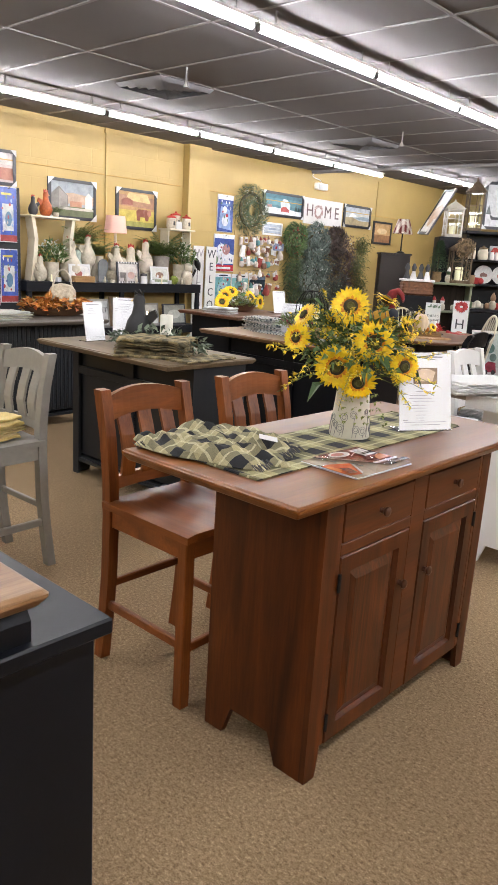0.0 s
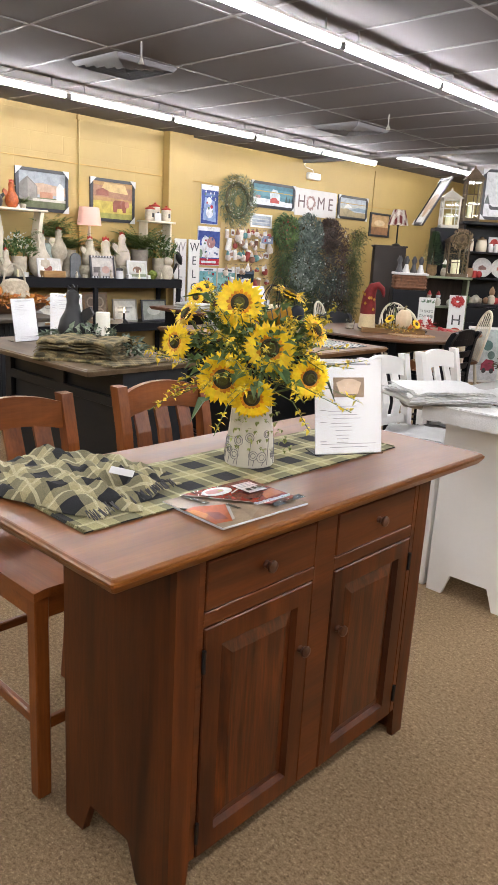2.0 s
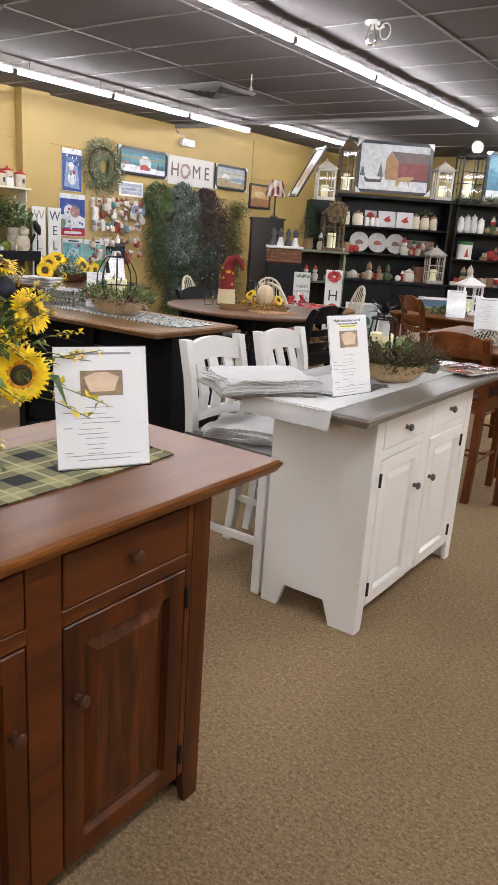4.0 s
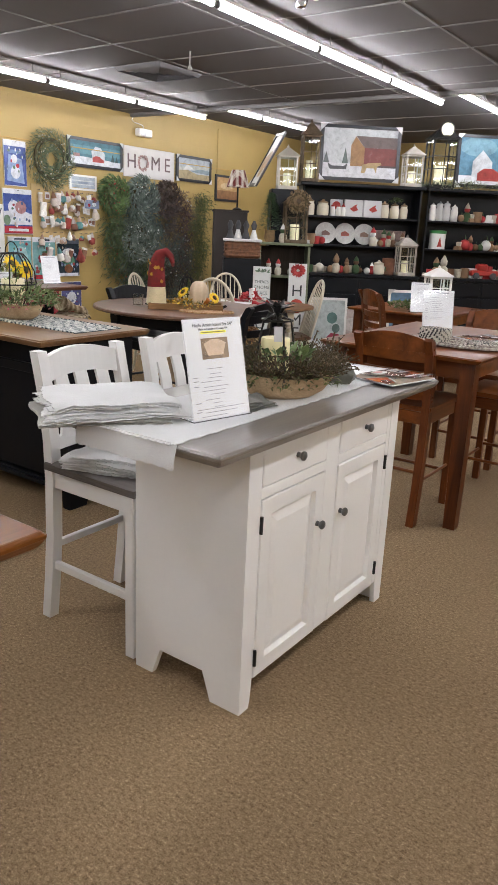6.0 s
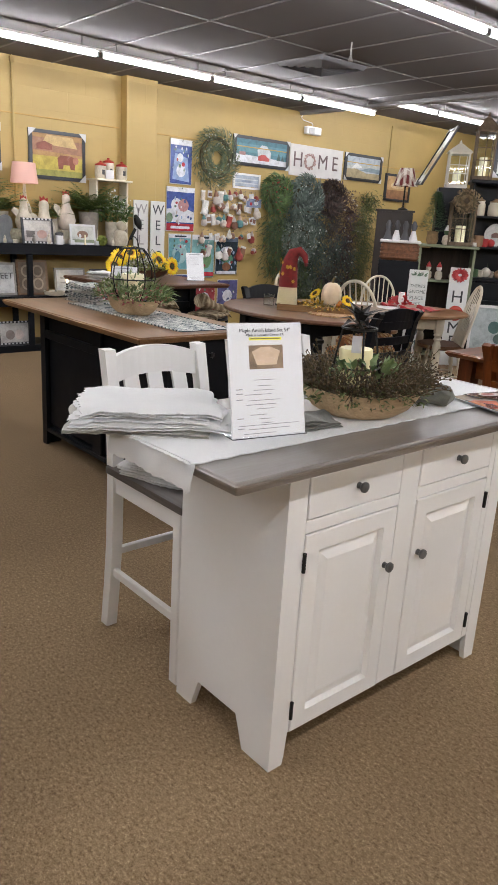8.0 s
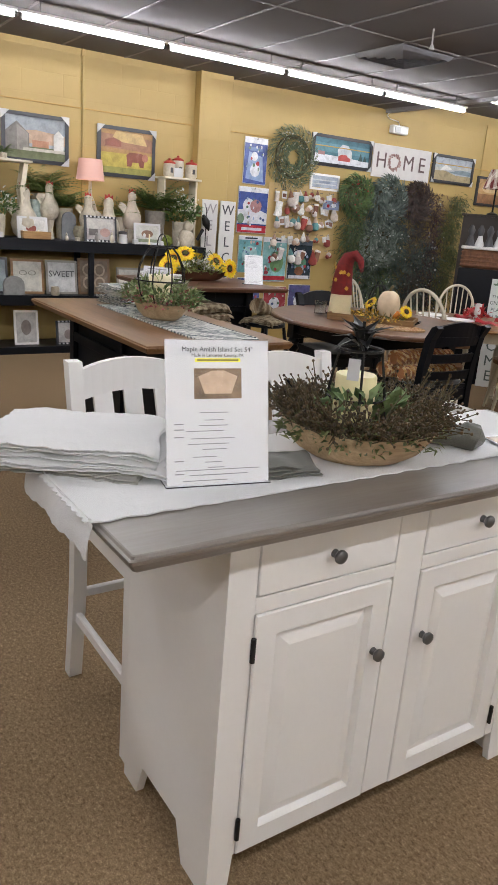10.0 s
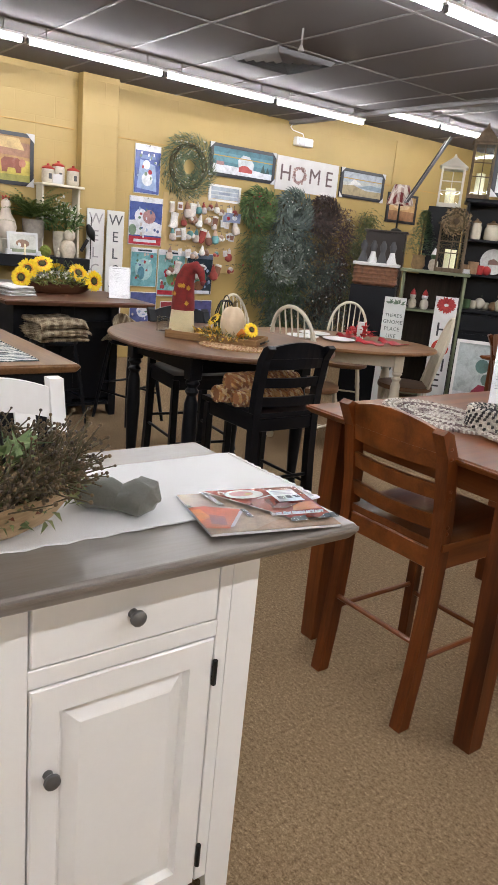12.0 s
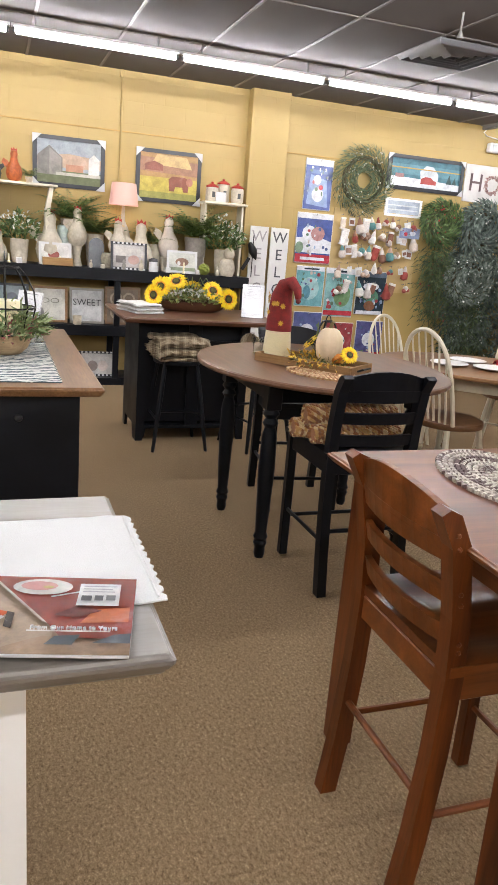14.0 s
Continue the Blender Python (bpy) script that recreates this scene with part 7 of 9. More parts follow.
for i, (u, v) in enumerate(spots):
    c = ORN[rnd.randrange(len(ORN))]
    c2 = ORN[rnd.randrange(len(ORN))]
    e = thing("hanging_ornament", on_wall(9.24 + u, 1.45 + v, X0 + 0.055 + 0.012 * (i % 3)) @ pose(rnd.uniform(-0.02, 0.02), rnd.uniform(-0.03, 0.02), 0, 0, 0, rnd.uniform(-14, 14)) @ Matrix.Scale(rnd.uniform(0.75, 1.15), 4), "small hanging ornament on a hook", "ornament", "wall ornaments")
    kind = rnd.choice((0, 0, 0, 1, 2, 3, 3))
    if kind == 0:
        part("body", Geo().lathe([(0.001, 0.0), (0.042, 0.02), (0.045, 0.07), (0.03, 0.1)], m=pose(0, -0.16, 0, -90), seg=10), paint(c, 0.8, 0.3, 30), e, smooth=True)
        part("hat", Geo().lathe([(0.034, 0.0), (0.02, 0.05), (0.003, 0.09)], m=pose(0, -0.075, 0, -90), seg=10), paint(c2, 0.8, 0.3, 30), e, smooth=True)
    elif kind == 1:
        part("body", Geo().prism([(-0.035, -0.02, -0.01), (-0.035, -0.12, -0.01), (-0.05, -0.15, -0.01), (0.01, -0.16, -0.01), (0.035, -0.13, -0.01), (0.035, -0.02, -0.01)][::-1], (0, 0, 0.025)), paint(c, 0.9, 0.3, 30), e)
        part("cuff", Geo().box((0, -0.015, 0.003), (0.078, 0.03, 0.032), 0.006), paint((0.7, 0.68, 0.64), 0.9), e)
    elif kind == 2:
        part("tag", Geo().box((0, -0.06, 0), (0.075, 0.09, 0.006), 0.002), PAPER, e)
        part("print", Geo().box((0, -0.065, 0.0045), (0.055, 0.045, 0.002), 0.0005), paint(c, 0.6, 0.3, 30), e)
    else:
        for dx, r in ((-0.025, 0.03), (0.022, 0.028), (0.0, 0.034)):
            part("bell", Geo().blob((dx, -0.06 - abs(dx), 0.0), r, 9, 6), paint(c if dx else c2, 0.5, 0.3, 30), e, smooth=True)
    part("string", Geo().tube([(0, 0.01, 0.004), (0, -0.05, 0.0)], 0.0015, 4), INK, e)
print_bag(9.62, 1.68, 0.26, 0.11, [((0.25, 0.30, 0.45), FULL), (RED, disc(0.3, 0.4, 0.1, 0.2)), (WHT, disc(0.65, 0.5, 0.15, 0.25))], "small blue printed card on a hook", X0 + 0.07)

# ---- goods on the wall shelf ----
SX = -6.58
WCER = paint((0.54, 0.48, 0.38), 0.4, 0.3, 14, 60, 0.12)
REDP = paint((0.42, 0.03, 0.02), 0.5, 0.2)
S1 = 1.105


def rooster(m, s, body, comb, label, name="rooster_figurine"):
    """Ceramic hen or rooster standing on its base; faces +y."""
    e = thing(name, m @ Matrix.Scale(s, 4), label, "figurine")
    part("body", Geo().lathe([(0.045, 0), (0.075, 0.03), (0.09, 0.09), (0.075, 0.15), (0.045, 0.20), (0.035, 0.25), (0.04, 0.28), (0.03, 0.31), (0.004, 0.325)], seg=14), body, e, smooth=True)
    part("comb", Geo().prism([(-0.006, 0.035, 0.29), (-0.006, 0.03, 0.34), (-0.006, 0.012, 0.325), (-0.006, 0.0, 0.35), (-0.006, -0.015, 0.33), (-0.006, -0.03, 0.345), (-0.006, -0.03, 0.30)], (0.012, 0, 0)), comb, e, "red comb")
    part("tail", Geo().prism([(-0.012, -0.05, 0.10), (-0.012, -0.13, 0.19), (-0.012, -0.11, 0.23), (-0.012, -0.07, 0.21), (-0.012, -0.03, 0.16)], (0.024, 0, 0)), body, e)
    part("beak", Geo().tube([(0, 0.034, 0.28), (0, 0.06, 0.272)], [0.009, 0.001], 6), paint((0.6, 0.4, 0.1), 0.5), e)
    return e


def fern(m, s, n, label, pot_mat, seed, pot_h=0.14):
    e = thing("potted_fern", m, label, "plant")
    part("pot", Geo().lathe([(0.05 * s, 0), (0.062 * s, pot_h * 0.5), (0.07 * s, pot_h), (0.062 * s, pot_h), (0.05 * s, pot_h * 0.6), (0.001, pot_h * 0.6)], seg=16), pot_mat, e, smooth=True)
    rnd = random.Random(seed)
    g = Geo()
    for i in range(n):
        a, up = rnd.uniform(0, 2 * math.pi), rnd.uniform(0.35, 1.6)
        d = Vector((math.cos(a), math.sin(a), up)).normalized()
        L = s * rnd.uniform(0.22, 0.40)
        p = Vector((0, 0, pot_h))
        side = d.cross(Vector((0, 0, 1))).normalized()
        for k in range(1, 12):
            t = k / 11
            q = p + d * L * t + Vector((0, 0, -0.35 * L * t * t))
            for sg in (-1, 1):
                g.leaf(q, side * sg + d * 0.5, (0, 0, 1), 0.065 * s * (1.1 - t), 0.019 * s, 0.2)
    part("fronds", g, leaves((0.055, 0.11, 0.022), (0.20, 0.28, 0.07)), e)
    return e


def white_flower_pot(m, s, label, seed):
    e = thing("flower_pot", m, label, "plant")
    part("pot", Geo().lathe([(0.05 * s, 0), (0.06 * s, 0.08 * s), (0.062 * s, 0.16 * s), (0.05 * s, 0.16 * s), (0.001, 0.12 * s)], seg=16), WCER, e, smooth=True)
    sprigs(e, "leaves", 200, 0.12 * s, 0.12 * s, 0.15 * s, 0.32 * s, LEAFG, 0.06 * s, 0.02 * s, seed, "", 0.7)
    sprigs(e, "white_blossoms", 110, 0.13 * s, 0.13 * s, 0.22 * s, 0.36 * s, leaves((0.55, 0.55, 0.50), (0.8, 0.8, 0.76)), 0.022 * s, 0.018 * s, seed + 1, "small white blossoms", 0.7)
    return e


def small_frame(y, z, w, h, base, shapes, label, mat=None, x=SX + 0.08, lean=8, checker=False):
    m = on_wall(y, z + h / 2, x) @ pose(0, 0, 0, -lean, 0, 0)
    e = picture(m, w, h, [(base, FULL)] + shapes, label, 0.018, mat or FRAMEBLK, False, "small_picture", 0.014)
    if checker:
        g = Geo()
        n = int(w / 0.02)
        for k in range(n):
            if k % 2:
                for yy in (-h / 2 + 0.009, h / 2 - 0.009):
                    g.box((-w / 2 + (k + 0.5) * w / n, yy, 0.0165), (w / n, 0.016, 0.002), 0.0003)
        part("checks", g, PAPER, e, "white checks")
    return e


e = thing("plant_stand", pose(SX - 0.02, 5.49, S1), "cream painted display stand with curved sides", "stand")
part("top", Geo().box((0.0, 0, 0.69), (0.26, 0.62, 0.022), 0.004), CREAM, e)
for s in (-1, 1):
    part("side", Geo().prism([(-0.05, s * 0.25, 0), (-0.05, s * 0.22, 0.2), (-0.05, s * 0.2, 0.45), (-0.05, s * 0.24, 0.68), (-0.05, s * 0.28, 0.68), (-0.05, s * 0.245, 0.45), (-0.05, s * 0.27, 0.2), (-0.05, s * 0.3, 0)], (0.14, 0, 0)), CREAM, e)
rooster(pose(SX, 5.43, S1 + 0.701), 0.82, paint((0.45, 0.10, 0.02), 0.5, 0.5, 25), REDP, "red and orange painted rooster on the stand")
rooster(pose(SX, 5.27, S1 + 0.701, 0, 0, 180), 0.62, paint((0.03, 0.03, 0.035), 0.5, 0.3), REDP, "small dark rooster on the stand")
fern(pose(SX, 5.56, S1 + 0.701), 0.5, 25, "small fern on the stand", WCER, 101, 0.05)
white_flower_pot(pose(SX + 0.05, 5.47, S1), 1.3, "white potted flowers in a rooster-print pot", 103)
rooster(pose(SX + 0.1, 5.29, S1, 0, 0, 30), 0.85, WCER, REDP, "white ceramic hen with a red comb")
rooster(pose(SX + 0.02, 5.74, S1), 1.45, WCER, REDP, "large white ceramic hen with a red comb")
solo("striped_vase", Geo().lathe([(0.05, 0), (0.07, 0.04), (0.055, 0.1), (0.068, 0.18), (0.055, 0.26), (0.062, 0.34), (0.05, 0.36), (0.04, 0.35)], seg=18), paint((0.38, 0.46, 0.42), 0.4, 0.25, 30), pose(SX - 0.06, 5.87, S1), "pale green ribbed ceramic vase", "vase", smooth=True)
rooster(pose(SX, 5.99, S1 + 0.18), 1.05, WCER, REDP, "white ceramic rooster on a stand")
solo("figurine_plinth", Geo().lathe([(0.05, 0), (0.045, 0.02), (0.03, 0.09), (0.045, 0.16), (0.05, 0.18)], seg=14), WCER, pose(SX, 5.99, S1), "white ceramic plinth under a rooster", "stand", smooth=True)
fern(pose(SX - 0.1, 5.95, S1), 1.5, 54, "tall green fern behind the hens", WCER, 104, 0.42)
fern(pose(SX - 0.08, 6.16, S1), 1.3, 41, "green fern in a pot on the shelf", WCER, 105, 0.3)
small_frame(5.78, S1, 0.29, 0.20, (0.72, 0.71, 0.68), [((0.30, 0.06, 0.04), disc(0.45, 0.45, 0.2, 0.22)), ((0.30, 0.25, 0.2), rect(0.2, 0.12, 0.8, 0.18))], "white sign with a red hen print", PAPER, SX + 0.13)
solo("wooden_box", Geo().box((0, 0, 0.035), (0.09, 0.27, 0.07), 0.004), wood((0.25, 0.14, 0.05), (0.40, 0.24, 0.1), "y"), pose(SX + 0.18, 5.80, S1), "small tan wooden box", "box")
solo("arched_sign", Geo().prism([(0, -0.07, 0), (0, -0.07, 0.2)] + [(0, -0.07 * math.cos(math.pi * k / 8), 0.2 + 0.07 * math.sin(math.pi * k / 8)) for k in range(1, 8)] + [(0, 0.07, 0.2), (0, 0.07, 0)], (0.02, 0, 0)), paint((0.16, 0.17, 0.18), 0.45, 0.3, 20, 90, 0.2, 0.5), pose(SX + 0.06, 6.16, S1 + 0.0), "grey galvanised arched ornament", "ornament")
e = thing("table_lamp", pose(SX - 0.04, 6.42, S1), "lit table lamp with a pink checked shade", "lamp")
part("base", Geo().lathe([(0.06, 0), (0.05, 0.03), (0.08, 0.15), (0.085, 0.25), (0.05, 0.38), (0.02, 0.44), (0.015, 0.58)], seg=18), WCER, e, smooth=True)
part("shade", Geo().lathe([(0.14, 0.585), (0.115, 0.785)], seg=24, cap=False), glow((0.52, 0.30, 0.25), 0.34), e, "pink fabric shade glowing warm", True)
part("bulb", Geo().blob((0, 0, 0.66), 0.03, 10, 8), glow((1.0, 0.72, 0.38), 28.0), e, "lit warm bulb")
rooster(pose(SX + 0.06, 6.36, S1 + 0.12), 1.0, WCER, REDP, "white hen figure before the lamp")
solo("round_basket", Geo().lathe([(0.07, 0), (0.1, 0.05), (0.105, 0.10), (0.09, 0.14), (0.08, 0.13)], seg=18), paint((0.28, 0.25, 0.18), 0.8, 0.4, 40, 120, 0.8), pose(SX + 0.05, 6.30, S1), "grey woven basket on the shelf", "basket", smooth=True)
rooster(pose(SX + 0.06, 6.58, S1 + 0.0), 1.35, WCER, REDP, "large white rooster figurine with red comb")
small_frame(6.45, S1, 0.34, 0.25, (0.45, 0.40, 0.38), [((0.6, 0.56, 0.52), rect(0.05, 0.5, 0.95, 0.95)), ((0.15, 0.13, 0.12), rect(0.1, 0.2, 0.4, 0.5)), ((0.5, 0.3, 0.25), disc(0.65, 0.35, 0.18, 0.2))], "photo in a black and white checked frame", FRAMEBLK, SX + 0.17, 8, True)
e = thing("tea_tin", pose(SX + 0.2, 6.68, S1), "small white and dark lidded tin", "tin")
part("tin", Geo().lathe([(0.04, 0), (0.04, 0.09), (0.035, 0.1)], seg=16), PAPER, e, smooth=True)
part("lid", Geo().lathe([(0.042, 0.09), (0.042, 0.115), (0.01, 0.125)], seg=16), INK, e, "dark lid", True)
rooster(pose(SX, 6.86, S1 + 0.14), 1.15, paint((0.60, 0.52, 0.44), 0.5, 0.2, 20), REDP, "cream pig and hen figure on a plinth")
solo("figurine_plinth", Geo().box((0, 0, 0.07), (0.12, 0.14, 0.14), 0.01), WCER, pose(SX, 6.86, S1), "cream block plinth under a figure", "stand")
small_frame(6.97, S1 + 0.0, 0.30, 0.21, (0.62, 0.62, 0.56), [((0.30, 0.16, 0.10), disc(0.5, 0.5, 0.25, 0.22)), ((0.75, 0.74, 0.7), disc(0.38, 0.42, 0.06, 0.12)), ((0.25, 0.3, 0.18), rect(0, 0, 1, 0.2))], "small cow print on white board", PAPER, SX + 0.15)
fern(pose(SX - 0.02, 7.14, S1), 1.6, 70, "large green fern in a stone pot", paint((0.25, 0.22, 0.19), 0.8, 0.3, 30), 106, 0.34)
fern(pose(SX - 0.08, 6.75, S1), 1.1, 28, "fern behind the figurines", WCER, 107, 0.25)
e = thing("plant_stand", pose(SX - 0.02, 7.40, S1), "cream display stand holding canisters", "stand")
part("top", Geo().box((0.0, 0, 0.685), (0.24, 0.44, 0.022), 0.004), CREAM, e)
for s in (-1, 1):
    part("side", Geo().box((-0.02, s * 0.19, 0.34), (0.16, 0.022, 0.675), 0.003), CREAM, e)
for dy, h, dx in ((-0.13, 0.13, 0.03), (0.0, 0.17, -0.03), (0.13, 0.14, 0.03)):
    e = thing("canister", pose(SX - 0.02 + dx, 7.40 + dy, S1 + 0.697), "cream canister with a rooster print and red lid", "canister", "canisters")
    part("jar", Geo().lathe([(0.05, 0), (0.062, 0.02), (0.062, h * 0.85), (0.056, h)], seg=18), WCER, e, smooth=True)
    part("lid", Geo().lathe([(0.062, h), (0.064, h + 0.012), (0.03, h + 0.03), (0.012, h + 0.035), (0.014, h + 0.05), (0.002, h + 0.055)], seg=18), REDP, e, "dull red lid", True)
    part("print", Geo(pose(0.0615, 0, h * 0.5, 0, 90, 0)).box((0, 0, 0), (0.05, 0.03, 0.004), 0.001), INK, e, "dark rooster print")
solo("price_card", Geo().box((0, 0, 0.045), (0.003, 0.10, 0.09), 0.001), PAPER, pose(SX + 0.085, 7.34, S1 + 0.697), "small white price card", "card")
white_flower_pot(pose(SX + 0.04, 7.42, S1), 1.55, "white potted daisies with a green crown", 108)
e = thing("dog_figurine", pose(SX + 0.18, 7.42, S1), "pale ceramic animal figure on the shelf", "figurine")
part("body", Geo().lathe([(0.06, 0), (0.085, 0.06), (0.07, 0.14), (0.04, 0.17)], seg=12), WCER, e, smooth=True)
part("head", Geo().blob((0.01, 0.01, 0.215), 0.06, 12, 8), WCER, e, smooth=True)
solo("moss_ball", Geo().blob((0, 0, 0.05), 0.055, 12, 9, 0.1), paint((0.16, 0.20, 0.03), 0.95, 0.4, 60, 200, 0.9), pose(SX + 0.2, 7.18, S1), "green moss ball on the shelf", "ornament")
rnd = random.Random(77)
for k in range(16):
    y = 5.15 + 2.4 * (k + rnd.random() * 0.6) / 16
    s = rnd.uniform(0.5, 1.0)
    kind = rnd.randrange(3)
    x = SX + 0.19
    if kind == 0:
        solo("small_figurine", Geo().lathe([(0.02 * s, 0), (0.03 * s, 0.02 * s), (0.026 * s, 0.06 * s), (0.012 * s, 0.085 * s), (0.018 * s, 0.1 * s), (0.002, 0.125 * s)], seg=10), rnd.choice([WCER, PEWTER, GREYCHAIR]), pose(x, y, S1), "small figurine on the shelf edge", "figurine", "shelf figurines", smooth=True)
    elif kind == 1:
        solo("taper_candle", Geo().lathe([(0.014, 0), (0.016, 0.01), (0.008, 0.02), (0.008, 0.13 * s), (0.001, 0.14 * s)], seg=8), rnd.choice([WAX, INK]), pose(x, y, S1), "short taper candle on the shelf", "candle", "shelf candles", smooth=True)
    else:
        solo("small_box", Geo().box((0, 0, 0.03 * s), (0.05, 0.06 * s, 0.06 * s), 0.003), rnd.choice([PAPER, WCER, GREYCHAIR]), pose(x, y, S1), "small boxed gift on the shelf", "box", "shelf boxes")
# lower shelf
S2 = 0.575
small_frame(5.40, S2, 0.30, 0.34, (0.32, 0.38, 0.40), [((0.20, 0.22, 0.26), disc(0.5, 0.5, 0.25, 0.3))], "dark framed print on the lower shelf")
small_frame(5.74, S2, 0.32, 0.33, (0.62, 0.60, 0.52), [((0.25, 0.24, 0.2), disc(0.35, 0.62, 0.14, 0.08)), ((0.62, 0.60, 0.52), disc(0.35, 0.62, 0.11, 0.06)), ((0.25, 0.24, 0.2), disc(0.66, 0.62, 0.14, 0.08)), ((0.62, 0.60, 0.52), disc(0.66, 0.62, 0.11, 0.06))], "cream framed print with a pair of spectacles", wood((0.22, 0.12, 0.05), (0.34, 0.2, 0.1), "x"))
e = small_frame(6.08, S2, 0.32, 0.33, (0.58, 0.58, 0.57), [], "grey framed print reading SWEET", GREYCHAIR)
part("word", add_letters(Geo(), "SWEET", 0.085, pose(0, 0.03, 0.0125)), INK, e)
small_frame(6.42, S2, 0.34, 0.36, (0.20, 0.14, 0.09), [((0.42, 0.32, 0.22), disc(0.3, 0.3, 0.2, 0.2)), ((0.20, 0.14, 0.09), disc(0.3, 0.3, 0.14, 0.14)), ((0.42, 0.32, 0.22), disc(0.7, 0.3, 0.2, 0.2)), ((0.20, 0.14, 0.09), disc(0.7, 0.3, 0.14, 0.14)), ((0.42, 0.32, 0.22), disc(0.3, 0.7, 0.2, 0.2)), ((0.20, 0.14, 0.09), disc(0.3, 0.7, 0.14, 0.14)), ((0.42, 0.32, 0.22), disc(0.7, 0.7, 0.2, 0.2)), ((0.20, 0.14, 0.09), disc(0.7, 0.7, 0.14, 0.14))], "brown carved scrollwork panel", wood((0.15, 0.09, 0.05), (0.26, 0.16, 0.09), "x"))
small_frame(6.85, S2, 0.36, 0.28, (0.55, 0.56, 0.54), [((0.3, 0.3, 0.3), rect(0.15, 0.6, 0.85, 0.68)), ((0.3, 0.3, 0.3), rect(0.15, 0.4, 0.7, 0.47))], "pale framed print on the lower shelf", GREYCHAIR)
small_frame(7.3, S2, 0.4, 0.27, (0.30, 0.32, 0.28), [((0.5, 0.5, 0.45), disc(0.5, 0.5, 0.3, 0.25))], "dark framed picture on the lower shelf")
solo("mug", Geo().lathe([(0.032, 0), (0.04, 0.01), (0.041, 0.085), (0.037, 0.085), (0.034, 0.012), (0.001, 0.012)], seg=18), WCER, pose(SX + 0.2, 5.98, S2), "cream mug on the lower shelf", "mug", smooth=True)
solo("arched_sign", Geo().prism([(0, -0.1, 0), (0, -0.1, 0.1)] + [(0, -0.1 * math.cos(math.pi * k / 8), 0.1 + 0.08 * math.sin(math.pi * k / 8)) for k in range(1, 8)] + [(0, 0.1, 0.1), (0, 0.1, 0)], (0.025, 0, 0)), paint((0.22, 0.22, 0.21), 0.7, 0.3, 20), pose(SX + 0.17, 5.58, S2), "grey arched stone ornament", "ornament")
solo("round_tray", Geo().lathe([(0.06, 0), (0.10, 0.01), (0.11, 0.05), (0.1, 0.05), (0.09, 0.02), (0.001, 0.018)], seg=20), WCER, pose(SX + 0.18, 6.62, S2), "white round dish on the lower shelf", "dish", smooth=True)
e = thing("candle_lamp", pose(SX + 0.16, 6.78, S2), "small black candle lamp with a lit flame bulb", "lamp")
part("base", Geo().lathe([(0.06, 0), (0.05, 0.02), (0.015, 0.05), (0.012, 0.13)], seg=14), IRON, e, smooth=True)
part("bulb", Geo().lathe([(0.006, 0.13), (0.012, 0.15), (0.008, 0.175), (0.001, 0.19)], seg=10), glow((1.0, 0.75, 0.4), 14.0), e, "lit flame bulb", True)
small_frame(6.19, 0.072, 0.36, 0.24, (0.50, 0.48, 0.45), [((0.25, 0.2, 0.18), disc(0.35, 0.4, 0.15, 0.25)), ((0.6, 0.5, 0.45), disc(0.65, 0.4, 0.15, 0.25))], "photo in a checked frame on the bottom shelf", FRAMEBLK, SX + 0.12, 8, True)
small_frame(5.72, 0.072, 0.24, 0.34, (0.60, 0.58, 0.54), [((0.3, 0.25, 0.22), disc(0.5, 0.5, 0.25, 0.25))], "white framed print on the bottom shelf", WHITEP)
bowl(pose(SX + 0.1, 6.95, 0.072), 0.14, 0.18, 0.16, paint((0.06, 0.08, 0.14), 0.6, 0.4, 30), "dark woven basket on the bottom shelf", "basket", "basket")

# ---- black and grey islands ----
e = bowl(pose(-4.72, 6.64, TOP), 0.12, 0.29, 0.075, wood((0.05, 0.02, 0.01), (0.12, 0.05, 0.025), "y", 0.4), "long dark wooden bowl with sunflowers", "dough_bowl")
e = thing("sunflower_centrepiece", pose(-4.72, 6.64, TOP + 0.05), "sunflowers and white blossoms in the long bowl", "flowers")
rnd = random.Random(6)
for p, d in (((0.05, -0.25, 0.12), (0.7, -0.5, 0.3)), ((0.02, -0.13, 0.16), (0.6, -0.3, 0.7)), ((0.06, 0.14, 0.11), (0.8, 0.1, 0.6)), ((0.10, 0.25, 0.06), (0.9, 0.2, 0.1)), ((0.06, -0.30, 0.06), (0.7, -0.7, 0.1)), ((-0.06, 0.0, 0.12), (-0.5, 0, 0.8))):
    sunflower(e, p, d, 0.085, rnd)
sprigs(e, "leaves", 320, 0.13, 0.29, 0.0, 0.12, LEAFY, 0.05, 0.02, 91, "", 0.5)
sprigs(e, "white_blossoms", 110, 0.13, 0.26, 0.04, 0.12, leaves((0.6, 0.6, 0.55), (0.8, 0.8, 0.75)), 0.04, 0.03, 92, "white blossoms", 0.6)
info_sign(pose(-4.42, 7.02, TOP, 0, 0, 75), 0.16, 0.24, False, 14, False, "price sheet in a clear stand by the sunflowers", 8)
TAN = plaid((0.40, 0.32, 0.21), (0.16, 0.11, 0.06), (0.55, 0.47, 0.33), 0.06, 20)
folded(pose(-4.30, 6.45, 0.632, 0, 0, 8), 0.37, 0.36, 8, [TAN], "stack of tan plaid cloths on the stool", 0.019, 15, "folded_cloth", 0.05, 0.012)
e = folded(pose(-4.25, 7.05, 0.632, 0, 0, 25), 0.30, 0.34, 2, [TAN], "tan plaid cloths gathered on the stool", 0.02, 16, "folded_cloth", 0.06)
